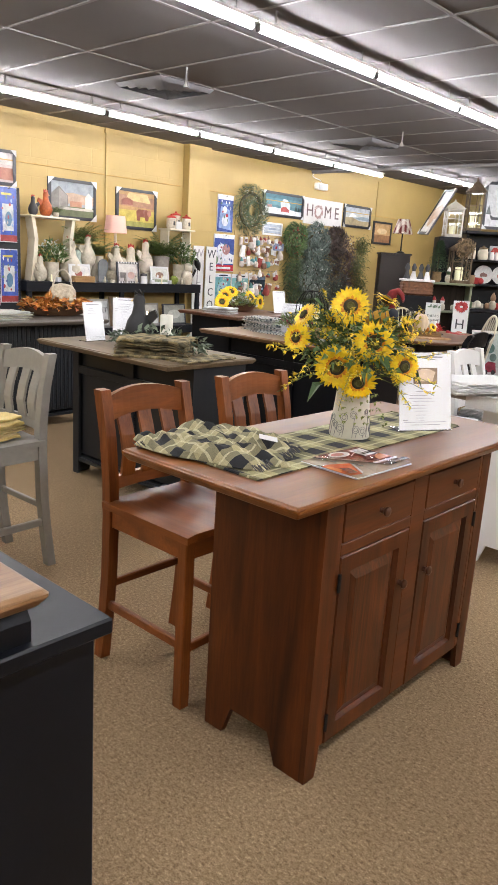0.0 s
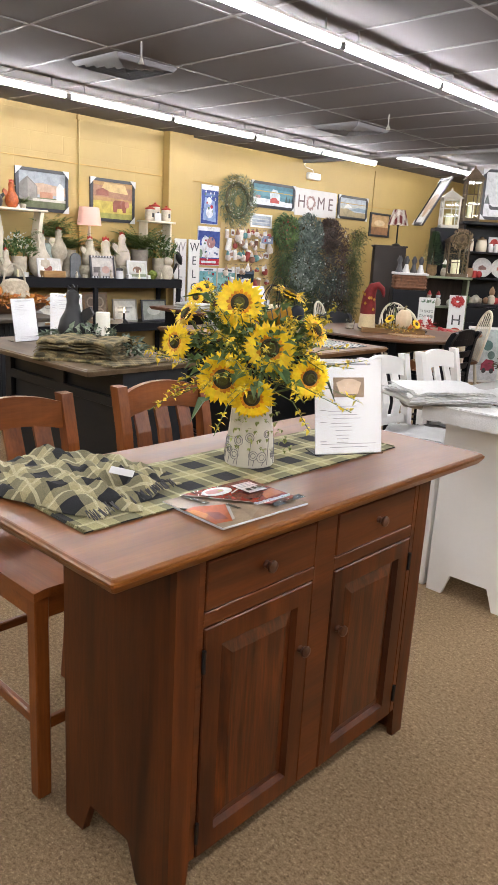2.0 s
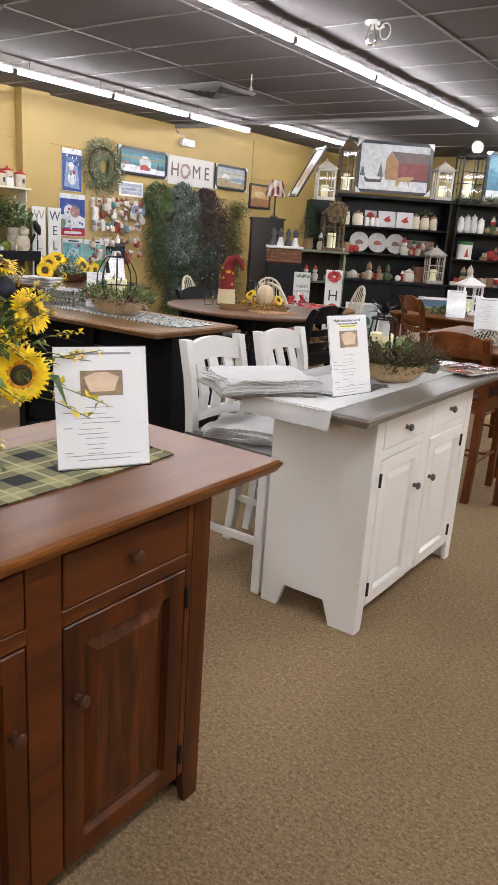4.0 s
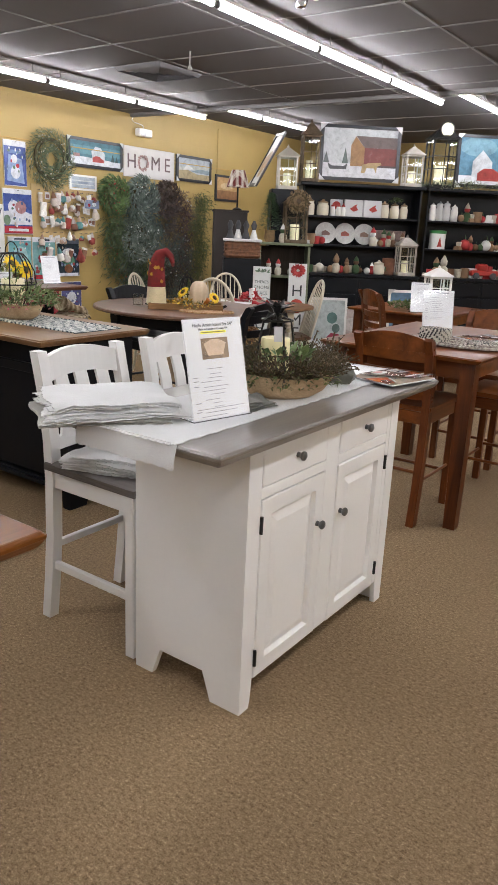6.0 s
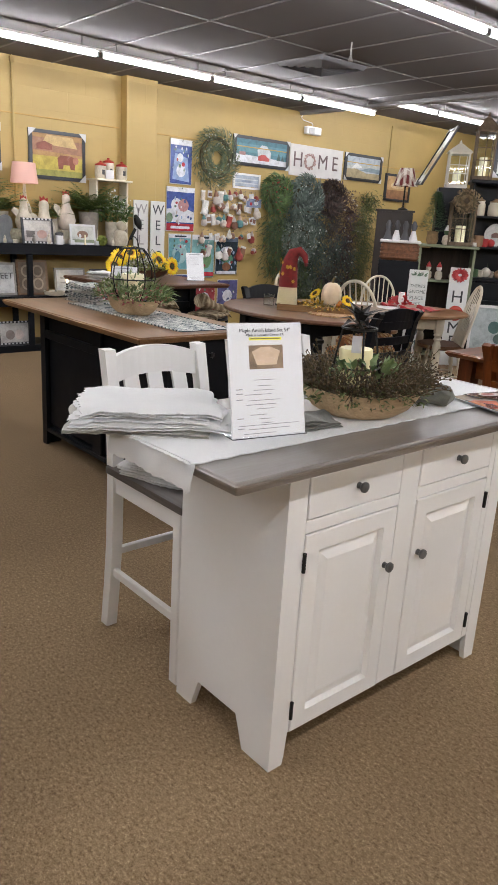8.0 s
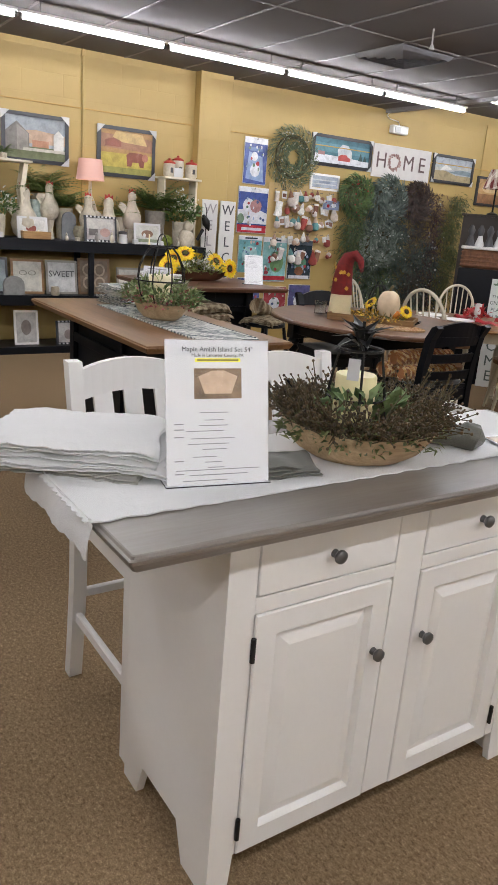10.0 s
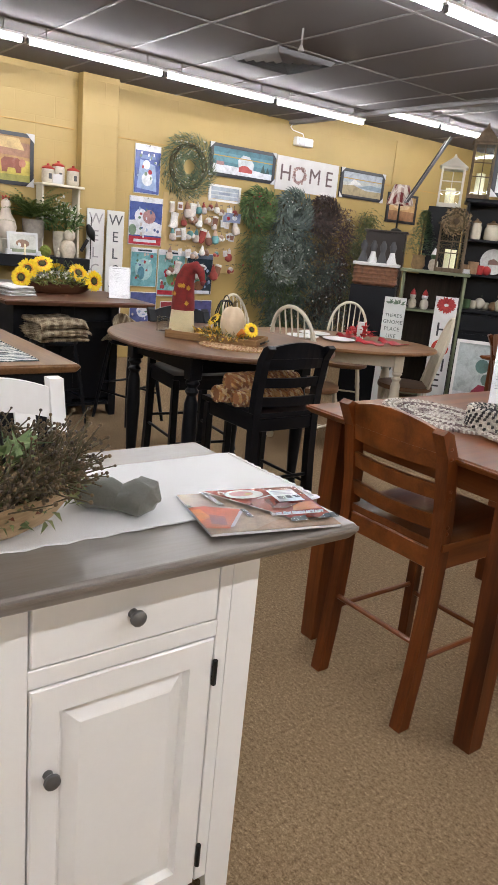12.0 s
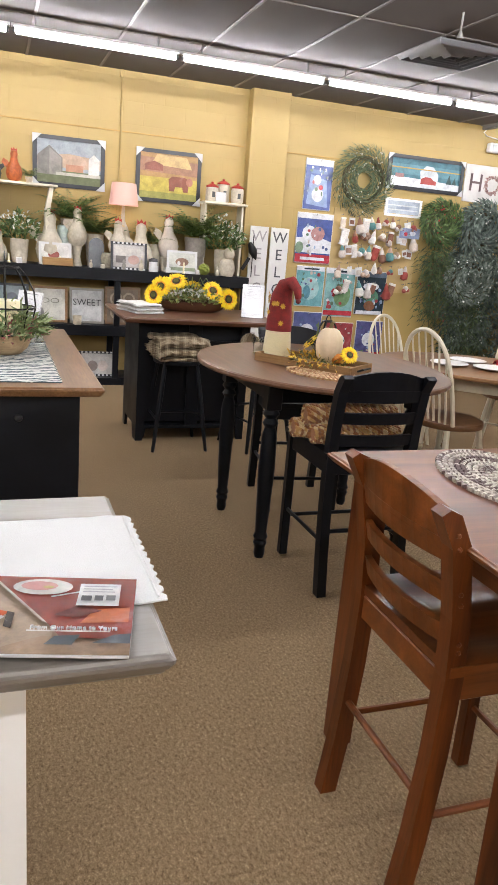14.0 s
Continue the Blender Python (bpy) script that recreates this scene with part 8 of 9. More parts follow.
for dx, r in ((-0.07, 20), (0.05, -25)):
    part("roll", Geo(pose(dx, 0.02, 0.085, 70, 0, r)).lathe([(0.02, -0.15), (0.045, -0.1), (0.03, 0.0), (0.05, 0.09), (0.065, 0.15)], seg=12), TAN, e, smooth=True)
folded(pose(-4.55, 6.22, TOP, 0, 0, 15), 0.30, 0.22, 5, [LINEN, LINENG], "white and grey folded towels", 0.012, 17)

bowl(pose(-2.64, 5.28, TOP + 0.006), 0.215, 0.115, 0.085, WOODBOWL, "pale wooden dough bowl with greenery")
e = thing("heather_arrangement", pose(-2.64, 5.28, TOP + 0.07), "green and dusty red foliage filling the bowl", "plant")
sprigs(e, "leaves", 620, 0.27, 0.16, 0.0, 0.12, leaves((0.08, 0.13, 0.035), (0.27, 0.34, 0.14)), 0.06, 0.014, 93, "", 0.6)
sprigs(e, "red_leaves", 200, 0.27, 0.16, 0.0, 0.09, leaves((0.26, 0.04, 0.05), (0.46, 0.14, 0.15)), 0.032, 0.015, 94, "dusty red leaves", 0.4)
wire_lantern(pose(-2.64, 5.28, TOP + 0.075), 0.28, 0.125, "black wire lantern with a candle in the bowl")
STRIPE = plaid((0.55, 0.55, 0.52), (0.05, 0.08, 0.11), (0.10, 0.14, 0.2), 0.03)


def striped_cloth_mat():
    m, nt, lk, bs = nodes_of("stripes")
    w = nt.new("ShaderNodeTexWave")
    w.bands_direction = "X"
    w.inputs["Scale"].default_value, w.inputs["Distortion"].default_value = 10.0, 4.0
    w.inputs["Detail Scale"].default_value = 3.0
    lk.new(coords(nt, lk), w.inputs["Vector"])
    r = ramp(nt, lk, w.outputs[0], [(0.35, (0.045, 0.07, 0.09)), (0.5, (0.62, 0.62, 0.58))])
    lk.new(r.outputs[0], bs.inputs["Base Color"])
    bs.inputs["Roughness"].default_value = 0.95
    n = noise_tex(nt, lk, coords(nt, lk), 250, 2)
    bump(nt, lk, bs, n, 0.5)
    return m


STRIPES = striped_cloth_mat()
runner(-3.15, -1.98, 5.14, 5.46, TOP, STRIPES, "blue and white striped woven runner", 0.0012)
folded(pose(-3.16, 5.33, TOP + 0.006, 0, 0, 10), 0.30, 0.22, 7, [STRIPES, LINENG, STRIPES], "pile of striped blue and white towels", 0.0145, 18)
info_sign(pose(-2.90, 5.36, TOP + 0.008, 0, 0, 40), 0.16, 0.23, False, 14, False, "price sheet in a stand beside the towels", 8)

OLV = plaid((0.22, 0.17, 0.08), (0.06, 0.05, 0.022), (0.33, 0.25, 0.13), 0.07, 35)
folded(pose(-2.36, 3.50, TOP, 0, 0, -55), 0.30, 0.40, 6, [OLV], "folded olive camouflage cloths", 0.0165, 20, "folded_cloth", 0.04, 0.014)
folded(pose(-2.10, 3.62, TOP, 0, 0, 5), 0.16, 0.42, 1, [OLV], "olive cloth runner end", 0.01, 21)
rooster(pose(-2.78, 3.70, TOP, 0, 0, 120), 0.98, paint((0.015, 0.016, 0.018), 0.5, 0.3), IRON, "black cast rooster figure")
e = thing("pillar_candle", pose(-2.62, 3.79, TOP), "white pillar candle among greenery", "candle")
candle(e, 0, 0, 0, 0.04, 0.20, paint((0.75, 0.74, 0.66), 0.5))
e = thing("greenery_swag", pose(-2.58, 3.68, TOP), "grey-green leaf garland round the candle", "garland")
sprigs(e, "leaves", 480, 0.38, 0.20, 0.0, 0.12, leaves((0.06, 0.09, 0.06), (0.20, 0.25, 0.17)), 0.05, 0.022, 95, "", 0.3)
info_sign(pose(-3.02, 3.55, TOP, 0, 0, 96), 0.16, 0.24, False, 10, False, "price sheet in a clear stand on the black island", 6)
info_sign(pose(-3.10, 3.86, TOP, 0, 0, 58), 0.19, 0.26, False, 7, False, "second price sheet in a clear stand", 6)
bowl(pose(-4.62, 4.30, TOP), 0.12, 0.34, 0.08, wood((0.06, 0.03, 0.016), (0.14, 0.07, 0.035), "y", 0.5), "long brown wooden tray bowl", "dough_bowl")
e = thing("autumn_leaves", pose(-4.62, 4.30, TOP + 0.05), "orange autumn leaves heaped in the bowl", "leaves")
sprigs(e, "leaves", 280, 0.13, 0.33, 0.0, 0.10, leaves((0.42, 0.10, 0.02), (0.62, 0.28, 0.05)), 0.07, 0.045, 96, "", 0.4)
e = thing("handled_basket", pose(-4.66, 4.38, TOP + 0.09), "whitewashed lidded basket with a handle", "basket")
part("basket", Geo().lathe([(0.08, 0), (0.115, 0.04), (0.11, 0.12), (0.085, 0.16), (0.03, 0.175)], seg=18), paint((0.58, 0.50, 0.38), 0.8, 0.4, 40, 100, 0.8), e, smooth=True)
part("handle", Geo().tube([(0, 0.095 * math.cos(math.pi * k / 12), 0.12 + 0.17 * math.sin(math.pi * k / 12)) for k in range(13)], 0.008, 6), WCER, e)
folded(pose(-4.45, 3.62, TOP, 0, 0, 5), 0.30, 0.50, 5, [LINENG, cloth((0.45, 0.44, 0.33), 0.95, 0.1)], "pale folded runners on the grey island", 0.011, 22)
# ---- hutch goods ----


def H(u, y, z, face=False):
    return HUTCH @ (pose(u, y, z, 90) if face else pose(u, y, z))


picture(H(0.47, 0.06, 2.405, True) @ pose(0, 0, 0, -3), 1.0, 0.64, [((0.62, 0.64, 0.66), FULL), ((0.74, 0.74, 0.77), rect(0, 0, 1, 0.3)), ((0.10, 0.12, 0.12), [(0.02, 0.3), (0.06, 0.52), (0.1, 0.3)]), ((0.10, 0.14, 0.13), [(0.27, 0.3), (0.31, 0.62), (0.35, 0.3)]),
        ((0.40, 0.20, 0.07), [(0.38, 0.25), (0.38, 0.66), (0.44, 0.84), (0.56, 0.62), (0.56, 0.25)]), ((0.22, 0.035, 0.03), rect(0.56, 0.27, 0.99, 0.62)), ((0.16, 0.11, 0.10), [(0.44, 0.85), (0.56, 0.62), (1.0, 0.62), (1.0, 0.84)]), ((0.08, 0.05, 0.05), rect(0.56, 0.24, 0.99, 0.28)),
        ((0.06, 0.06, 0.07), [(0.1, 0.2), (0.08, 0.3), (0.14, 0.24), (0.3, 0.24), (0.34, 0.3), (0.33, 0.18), (0.12, 0.17)]), ((0.50, 0.34, 0.14), [(0.53, 0.12), (0.54, 0.28), (0.62, 0.32), (0.78, 0.34), (0.8, 0.3), (0.74, 0.26), (0.73, 0.12), (0.7, 0.22), (0.6, 0.22), (0.58, 0.12)])], "framed painting of a barn and sleigh in snow", 0.03)
picture(H(2.02, 0.06, 2.39, True) @ pose(0, 0, 0, -3), 0.66, 0.62, [((0.08, 0.24, 0.36), FULL), ((0.16, 0.34, 0.44), disc(0.4, 0.8, 0.4, 0.2)), (SNOW, rect(0, 0, 1, 0.2)), ((0.66, 0.70, 0.74), [(0.3, 0.18), (0.3, 0.5), (0.5, 0.74), (0.72, 0.5), (0.72, 0.18)]), ((0.50, 0.04, 0.03), [(0.42, 0.1), (0.42, 0.26), (0.55, 0.36), (0.75, 0.36), (0.95, 0.24), (0.95, 0.1)])], "framed painting of a white barn and red truck at night", 0.03)


def house_lantern(m, w, h, mat, label, roof=True, pane=True, candle_on=True, clock=False):
    """Lantern: base, four posts, glazing bars, pitched roof and finial."""
    e = thing("lantern", m, label, "lantern")
    part("base", Geo().box((0, 0, 0.02), (w, w, 0.04), 0.004), mat, e)
    hb = h * 0.72
    for sx in (-1, 1):
        for sy in (-1, 1):
            part("post", Geo().box((sx * (w / 2 - 0.012), sy * (w / 2 - 0.012), hb / 2 + 0.02), (0.02, 0.02, hb - 0.03), 0.002), mat, e)
    part("top", Geo().box((0, 0, hb), (w, w, 0.025), 0.004), mat, e)
    q = w / 2 + 0.02
    part("roof", Geo().add([(-q, -q, hb + 0.012), (q, -q, hb + 0.012), (q, q, hb + 0.012), (-q, q, hb + 0.012), (-0.02, -0.02, h * 0.93), (0.02, -0.02, h * 0.93), (0.02, 0.02, h * 0.93), (-0.02, 0.02, h * 0.93)],
                           [(3, 2, 1, 0), (0, 1, 5, 4), (1, 2, 6, 5), (2, 3, 7, 6), (3, 0, 4, 7), (4, 5, 6, 7)]), mat, e)
    part("finial", Geo().lathe([(0.012, h * 0.92), (0.016, h * 0.95), (0.004, h)], seg=8), mat, e)
    for sx, sy in ((0, -1), (1, 0), (-1, 0)):
        t = Geo()
        for k in (0.36, 0.64):
            c = (sx * (w / 2 - 0.01), sy * (w / 2 - 0.01), 0.04 + (hb - 0.05) * k)
            t.box(c, (w - 0.03 if sy else 0.008, w - 0.03 if sx else 0.008, 0.01), 0.001)
        t.box((sx * (w / 2 - 0.01), sy * (w / 2 - 0.01), hb / 2 + 0.02), (0.008, 0.008, hb - 0.04), 0.001)
        part("glazing_bar", t, mat, e)
        if pane:
            part("pane", Geo().box((sx * (w / 2 - 0.016), sy * (w / 2 - 0.016), hb / 2 + 0.02), (w - 0.04 if sy else 0.003, w - 0.04 if sx else 0.003, hb - 0.05), 0.0005), MIRRORISH, e, "clear glass pane").visible_shadow = False
    if candle_on:
        candle(e, 0, 0, 0.04, w * 0.2, hb * 0.4)
    if clock:
        part("clock_rim", Geo(pose(0, -w * 0.35, h * 0.86, 90)).lathe([(w * 0.27, 0), (w * 0.29, 0.02), (w * 0.24, 0.03)], seg=24), mat, e, smooth=True)
        part("clock_face", Geo(pose(0, -w * 0.35 - 0.031, h * 0.86, 90)).lathe([(w * 0.24, 0), (w * 0.24, 0.003)], seg=24), WAX, e, "cream clock face")
    return e


MIRRORISH = glass(0.02)
GREYWOOD = wood((0.10, 0.075, 0.05), (0.20, 0.15, 0.10), "z", 0.7, 0)
house_lantern(H(-0.14, 0.08, 2.051), 0.22, 0.72, GREYWOOD, "tall weathered wooden house lantern")
house_lantern(H(1.15, 0.08, 2.051), 0.22, 0.50, paint((0.50, 0.46, 0.40), 0.6, 0.2), "pale metal lantern on the hutch")
house_lantern(H(1.50, 0.08, 2.051), 0.32, 0.78, IRON, "large black lantern with a round clock face", clock=True)
house_lantern(H(-0.41, 0.10, 1.951), 0.24, 0.52, paint((0.62, 0.58, 0.50), 0.5, 0.15), "cream metal lantern with glass sides")
house_lantern(H(1.12, -0.12, 0.981), 0.22, 0.50, paint((0.45, 0.41, 0.36), 0.7, 0.3, 30), "whitewashed wooden window lantern")
house_lantern(pose(-1.93, 9.75, 0.781, 0, 0, 40), 0.22, 0.42, WHITEP, "white metal lantern on the far table")
e = thing("tall_black_cabinet", H(-0.42, 0.16, 0), "tall black cabinet beside the hutch", "cabinet")
part("body", Geo().box((0, 0, 0.975), (0.36, 0.34, 1.95), 0.004), BLACKP, e)
m = H(-0.66, 0.02, 2.27, True) @ pose(0, 0, 0, -4, -84, -24)
picture(m, 0.50, 0.70, [((0.60, 0.56, 0.48), FULL), ((0.40, 0.26, 0.15), [(0.0, 0.3), (1.0, 0.35), (1.0, 0.6), (0.5, 0.7), (0.0, 0.55)]), ((0.5, 0.3, 0.14), disc(0.4, 0.3, 0.2, 0.14)), ((0.75, 0.74, 0.72), rect(0, 0, 1, 0.15))], "framed print leaning at an angle on the cabinet", 0.025)
# crockery on the shelves
CREAMC = paint((0.66, 0.60, 0.48), 0.35, 0.1, 12)


def jar(u, y, z, r, h, mat, label, lid=None, name="jar"):
    e = thing(name, H(u, y, z), label, "jar", "hutch crockery")
    part("jar", Geo().lathe([(r * 0.85, 0), (r, h * 0.1), (r, h * 0.75), (r * 0.8, h * 0.9), (r * 0.85, h)], seg=16), mat, e, smooth=True)
    part("lid", Geo().lathe([(r * 0.88, h), (r * 0.85, h + 0.012), (r * 0.3, h + 0.025), (r * 0.2, h + 0.04), (0.002, h + 0.045)], seg=14), lid or mat, e, smooth=True)
    return e


for u, r, h in ((-0.10, 0.055, 0.16), (0.06, 0.075, 0.15), (0.84, 0.06, 0.16), (0.97, 0.06, 0.15), (1.09, 0.05, 0.15)):
    jar(u, 0.06, 1.666, r, h, CREAMC, "cream stoneware canister on the hutch", wood((0.2, 0.12, 0.06), (0.3, 0.2, 0.1), "x"))
sh = thing("greenery_pick", H(0.98, 0.05, 1.85), "sprig of greenery in the canister", "plant")
sprigs(sh, "leaves", 60, 0.07, 0.05, 0.0, 0.06, PINE, 0.05, 0.012, 121)
for u, w in ((0.44, 0.23), (0.68, 0.22)):
    e = thing("boxed_dish", H(u, 0.04, 1.666), "white gift box with a red bird print", "box", "white gift boxes")
    part("box", Geo().box((0, 0, 0.10), (w, 0.06, 0.20), 0.003), PAPER, e)
    part("red_bird", Geo(pose(0, -0.0315, 0.10, 90)).prism([(-0.05, -0.01, 0), (0.0, -0.04, 0), (0.06, -0.02, 0), (0.03, 0.02, 0), (0.04, 0.05, 0), (0.0, 0.03, 0)], (0, 0, 0.002)), REDP, e, "red bird print")
for u in (0.18, 0.25, 0.31):
    jar(u, 0.02, 1.666, 0.03, 0.11, WHITEP, "small white and red holiday jar", REDP)
e = thing("red_floral_card", H(0.24, 0.12, 1.666), "red flower card on the shelf", "card")
part("card", Geo().box((0, 0, 0.10), (0.16, 0.01, 0.2), 0.002), PAPER, e)
part("flower", Geo(pose(0, -0.0065, 0.13, 90)).lathe([(0.05, 0), (0.04, 0.002)], seg=10), REDP, e, "red flower print")
PLATEW = paint((0.50, 0.49, 0.47), 0.35, 0.18, 30, 60, 0.05)
PLATE = [(0.05, 0), (0.065, 0.006), (0.118, 0.016), (0.121, 0.02), (0.07, 0.011), (0.001, 0.010)]
for u, c in ((0.13, (0.20, 0.10, 0.08)), (0.38, (0.40, 0.10, 0.07)), (0.63, (0.24, 0.14, 0.10))):
    e = thing("plate", HUTCH @ pose(u, 0.16, 1.455, 75), "white plate with a printed scene standing on the shelf", "plate", "hutch plates")
    part("dish", Geo().lathe([(r * 1.1, z) for r, z in PLATE], seg=28), PLATEW, e, smooth=True)
    part("print", Geo(pose(0, 0.0, 0.0135)).prism([(-0.05, -0.03, 0), (0.05, -0.03, 0), (0.06, 0.0, 0), (0.0, 0.035, 0), (-0.05, 0.01, 0)], (0, 0, 0.001)), paint(c, 0.5, 0.3, 40), e, "brown printed barn")
rnd = random.Random(55)
GOOD = [paint((0.42, 0.03, 0.03), 0.6, 0.3), WCER, paint((0.60, 0.55, 0.46), 0.6, 0.2), paint((0.16, 0.08, 0.04), 0.7, 0.3), paint((0.05, 0.10, 0.04), 0.8, 0.3), paint((0.30, 0.18, 0.10), 0.7, 0.3), WHITEP]


def little(u, y, z, s, k, label="small holiday ornament on the hutch"):
    e = thing("holiday_ornament", H(u, y, z) @ pose(0, 0, 0, 0, 0, rnd.uniform(-40, 40)), label, "ornament", "hutch ornaments")
    a, b = rnd.choice(GOOD), rnd.choice(GOOD)
    if k == 0:
        part("body", Geo().lathe([(0.03 * s, 0), (0.045 * s, 0.03 * s), (0.04 * s, 0.08 * s), (0.02 * s, 0.1 * s)], seg=12), a, e, smooth=True)
        part("head", Geo().blob((0, 0, 0.125 * s), 0.032 * s, 10, 7), b, e, smooth=True)
        part("hat", Geo().lathe([(0.033 * s, 0.14 * s), (0.02 * s, 0.17 * s), (0.002, 0.2 * s)], seg=10), rnd.choice(GOOD), e, smooth=True)
    elif k == 1:
        part("base", Geo().box((0, 0, 0.02 * s), (0.12 * s, 0.06 * s, 0.04 * s), 0.004), a, e)
        part("cab", Geo().box((0.01, 0, 0.06 * s), (0.06 * s, 0.055 * s, 0.045 * s), 0.006), b, e)
    elif k == 2:
        part("mug", Geo().lathe([(0.035 * s, 0), (0.045 * s, 0.02 * s), (0.045 * s, 0.1 * s), (0.038 * s, 0.1 * s), (0.03 * s, 0.02)], seg=14), a, e, smooth=True)
    else:
        part("ball", Geo().blob((0, 0, 0.045 * s), 0.045 * s, 12, 8, 0.05), a, e, smooth=True)
        part("sprig", Geo().leaf((0, 0, 0.085 * s), (0.3, 0.2, 1), (1, 0, 0), 0.05 * s, 0.02), GOOD[4], e)
    return e


for k in range(9):
    little(0.72 + 0.055 * k, 0.02 + 0.12 * rnd.random(), 1.3205, rnd.uniform(0.7, 1.2), rnd.choice((0, 0, 2, 3, 3, 1)))
e = thing("printed_canvas", H(0.98, 0.25, 1.3205), "wide red and white printed canvas at the shelf back", "picture")
part("canvas", Geo(pose(0, 0, 0.1, 8)).box((0, 0, 0), (0.42, 0.015, 0.2), 0.002), paint((0.45, 0.30, 0.27), 0.7, 0.6, 18), e)
for k in range(4):
    little(-0.14 + 0.07 * k, 0.03, 1.3205, rnd.uniform(0.8, 1.3), rnd.choice((0, 0, 2, 3, 3, 1)))
for k in range(16):
    little(-0.08 + 0.066 * k, -0.12 + 0.14 * rnd.random(), 0.9805, rnd.uniform(0.7, 1.25), rnd.choice((0, 0, 2, 3, 3, 1)))
jar(0.80, -0.08, 0.9805, 0.075, 0.13, CREAMC, "squat cream jar with a printed heart")
solo("bark_pot", Geo().lathe([(0.08, 0), (0.085, 0.2), (0.07, 0.2), (0.065, 0.02), (0.001, 0.02)], seg=16), paint((0.22, 0.09, 0.05), 0.8, 0.3, 30, 80, 0.6), H(0.94, 0.0, 0.9805), "brown bark-look pot on the hutch", "pot", smooth=True)
# second hutch
for u in (1.46, 1.55, 1.64, 1.74):
    jar(u, 0.05, 1.666, 0.045, rnd.uniform(0.15, 0.2), rnd.choice([WHITEP, CREAMC, PAPER]), "white bottle jar on the second hutch")
for k in range(13):
    little(1.84 + 0.07 * k, 0.06, 1.666, rnd.uniform(0.9, 1.4), rnd.choice((0, 0, 2, 3, 3, 1)))
    little(1.86 + 0.07 * k, 0.06, 1.3205, rnd.uniform(0.9, 1.5), rnd.choice((0, 0, 2, 3, 3, 1)))
for k in range(14):
    little(1.44 + 0.095 * k, -0.1, 0.9805, rnd.uniform(1.0, 1.6), rnd.choice((0, 0, 2, 3, 3, 1)))
e = thing("holiday_tin", H(1.56, 0.05, 1.3205), "white tin with green lid and a gnome print", "tin")
part("tin", Geo().lathe([(0.10, 0), (0.10, 0.19)], seg=20), WHITEP, e, smooth=True)
part("lid", Geo().lathe([(0.104, 0.19), (0.104, 0.225), (0.02, 0.235)], seg=20), paint((0.03, 0.20, 0.05), 0.5), e, "green lid", True)
part("print", Geo(pose(0.0, -0.1, 0.09, 90)).prism([(-0.03, -0.06, 0), (0.03, -0.06, 0), (0.0, 0.06, 0)], (0, 0, 0.004)), REDP, e, "red printed figure")
e = thing("toy_truck", H(2.14, -0.12, 0.9805), "red toy pickup truck on the hutch", "toy")
part("body", Geo().box((0, 0, 0.07), (0.36, 0.15, 0.07), 0.015), REDP, e)
part("cab", Geo().box((-0.02, 0, 0.14), (0.13, 0.14, 0.09), 0.02), REDP, e)
for sx in (-1, 1):
    part("wheel", Geo(pose(sx * 0.11, -0.075, 0.04, 90)).lathe([(0.04, -0.01), (0.04, 0.02)], seg=16), INK, e)
e = thing("garland_swag", H(1.75, -0.04, 2.051), "pine garland along the top of the hutch", "garland")
sprigs(e, "needles", 420, 0.55, 0.09, 0.0, 0.08, leaves((0.05, 0.07, 0.03), (0.20, 0.23, 0.13)), 0.07, 0.012, 125, "", 0.2)
# bookcase, basket and floor pieces
e = thing("small_tree", H(-0.62, -0.24, 1.321), "small artificial pine tree in a burlap pot", "plant")
part("pot", Geo().lathe([(0.05, 0), (0.07, 0.04), (0.06, 0.12), (0.07, 0.14)], seg=14), paint((0.28, 0.18, 0.09), 0.9, 0.3, 40), e, smooth=True)
part("trunk", Geo().tube([(0, 0, 0.1), (0, 0, 0.55)], [0.012, 0.004], 6), TWIG, e)
rnd = random.Random(60)
g = Geo()
for i in range(900):
    z = rnd.random() ** 0.8
    r = 0.155 * (1.08 - z) * math.sqrt(rnd.random())
    a = rnd.uniform(0, 2 * math.pi)
    g.leaf((r * math.cos(a), r * math.sin(a), 0.13 + 0.43 * z), (math.cos(a), math.sin(a), 0.3), (0, 0, 1), 0.05, 0.012, 0.3)
part("needles", g, leaves((0.02, 0.06, 0.02), (0.06, 0.13, 0.04)), e)
house_lantern(H(-0.32, -0.24, 1.321), 0.28, 0.62, GREYWOOD, "rustic wooden lantern behind a twig wreath", candle_on=True)
foliage_ring(H(-0.32, -0.40, 1.80, True), 0.085, 0.05, 500, leaves((0.14, 0.09, 0.04), (0.30, 0.21, 0.11)), "twig and berry wreath on the lantern", 0.03, 0.012, 126)
little(-0.47, -0.32, 1.321, 1.1, 0, "small pale figurine on the bookcase")
for u in (-0.62, -0.5, -0.34):
    little(u, -0.26, 0.931, 1.0, rnd.choice((0, 0, 2, 3)), "small ornament inside the bookcase")
e = thing("wicker_basket", pose(-4.24, 9.60, 1.141, 0, 0, 40), "brown wicker basket with a white cloth rim", "basket")
WICK = paint((0.20, 0.085, 0.04), 0.7, 0.5, 30, 90, 0.9)
part("basket", Geo().box((0, 0, 0.09), (0.40, 0.26, 0.18), 0.02), WICK, e)
for z in (0.03, 0.07, 0.11, 0.15):
    part("weave", Geo().box((0, 0, z), (0.412, 0.272, 0.018), 0.006), WICK, e)
part("cloth_rim", Geo().box((0, 0, 0.195), (0.43, 0.29, 0.03), 0.01), LINEN, e, "white cloth rim")
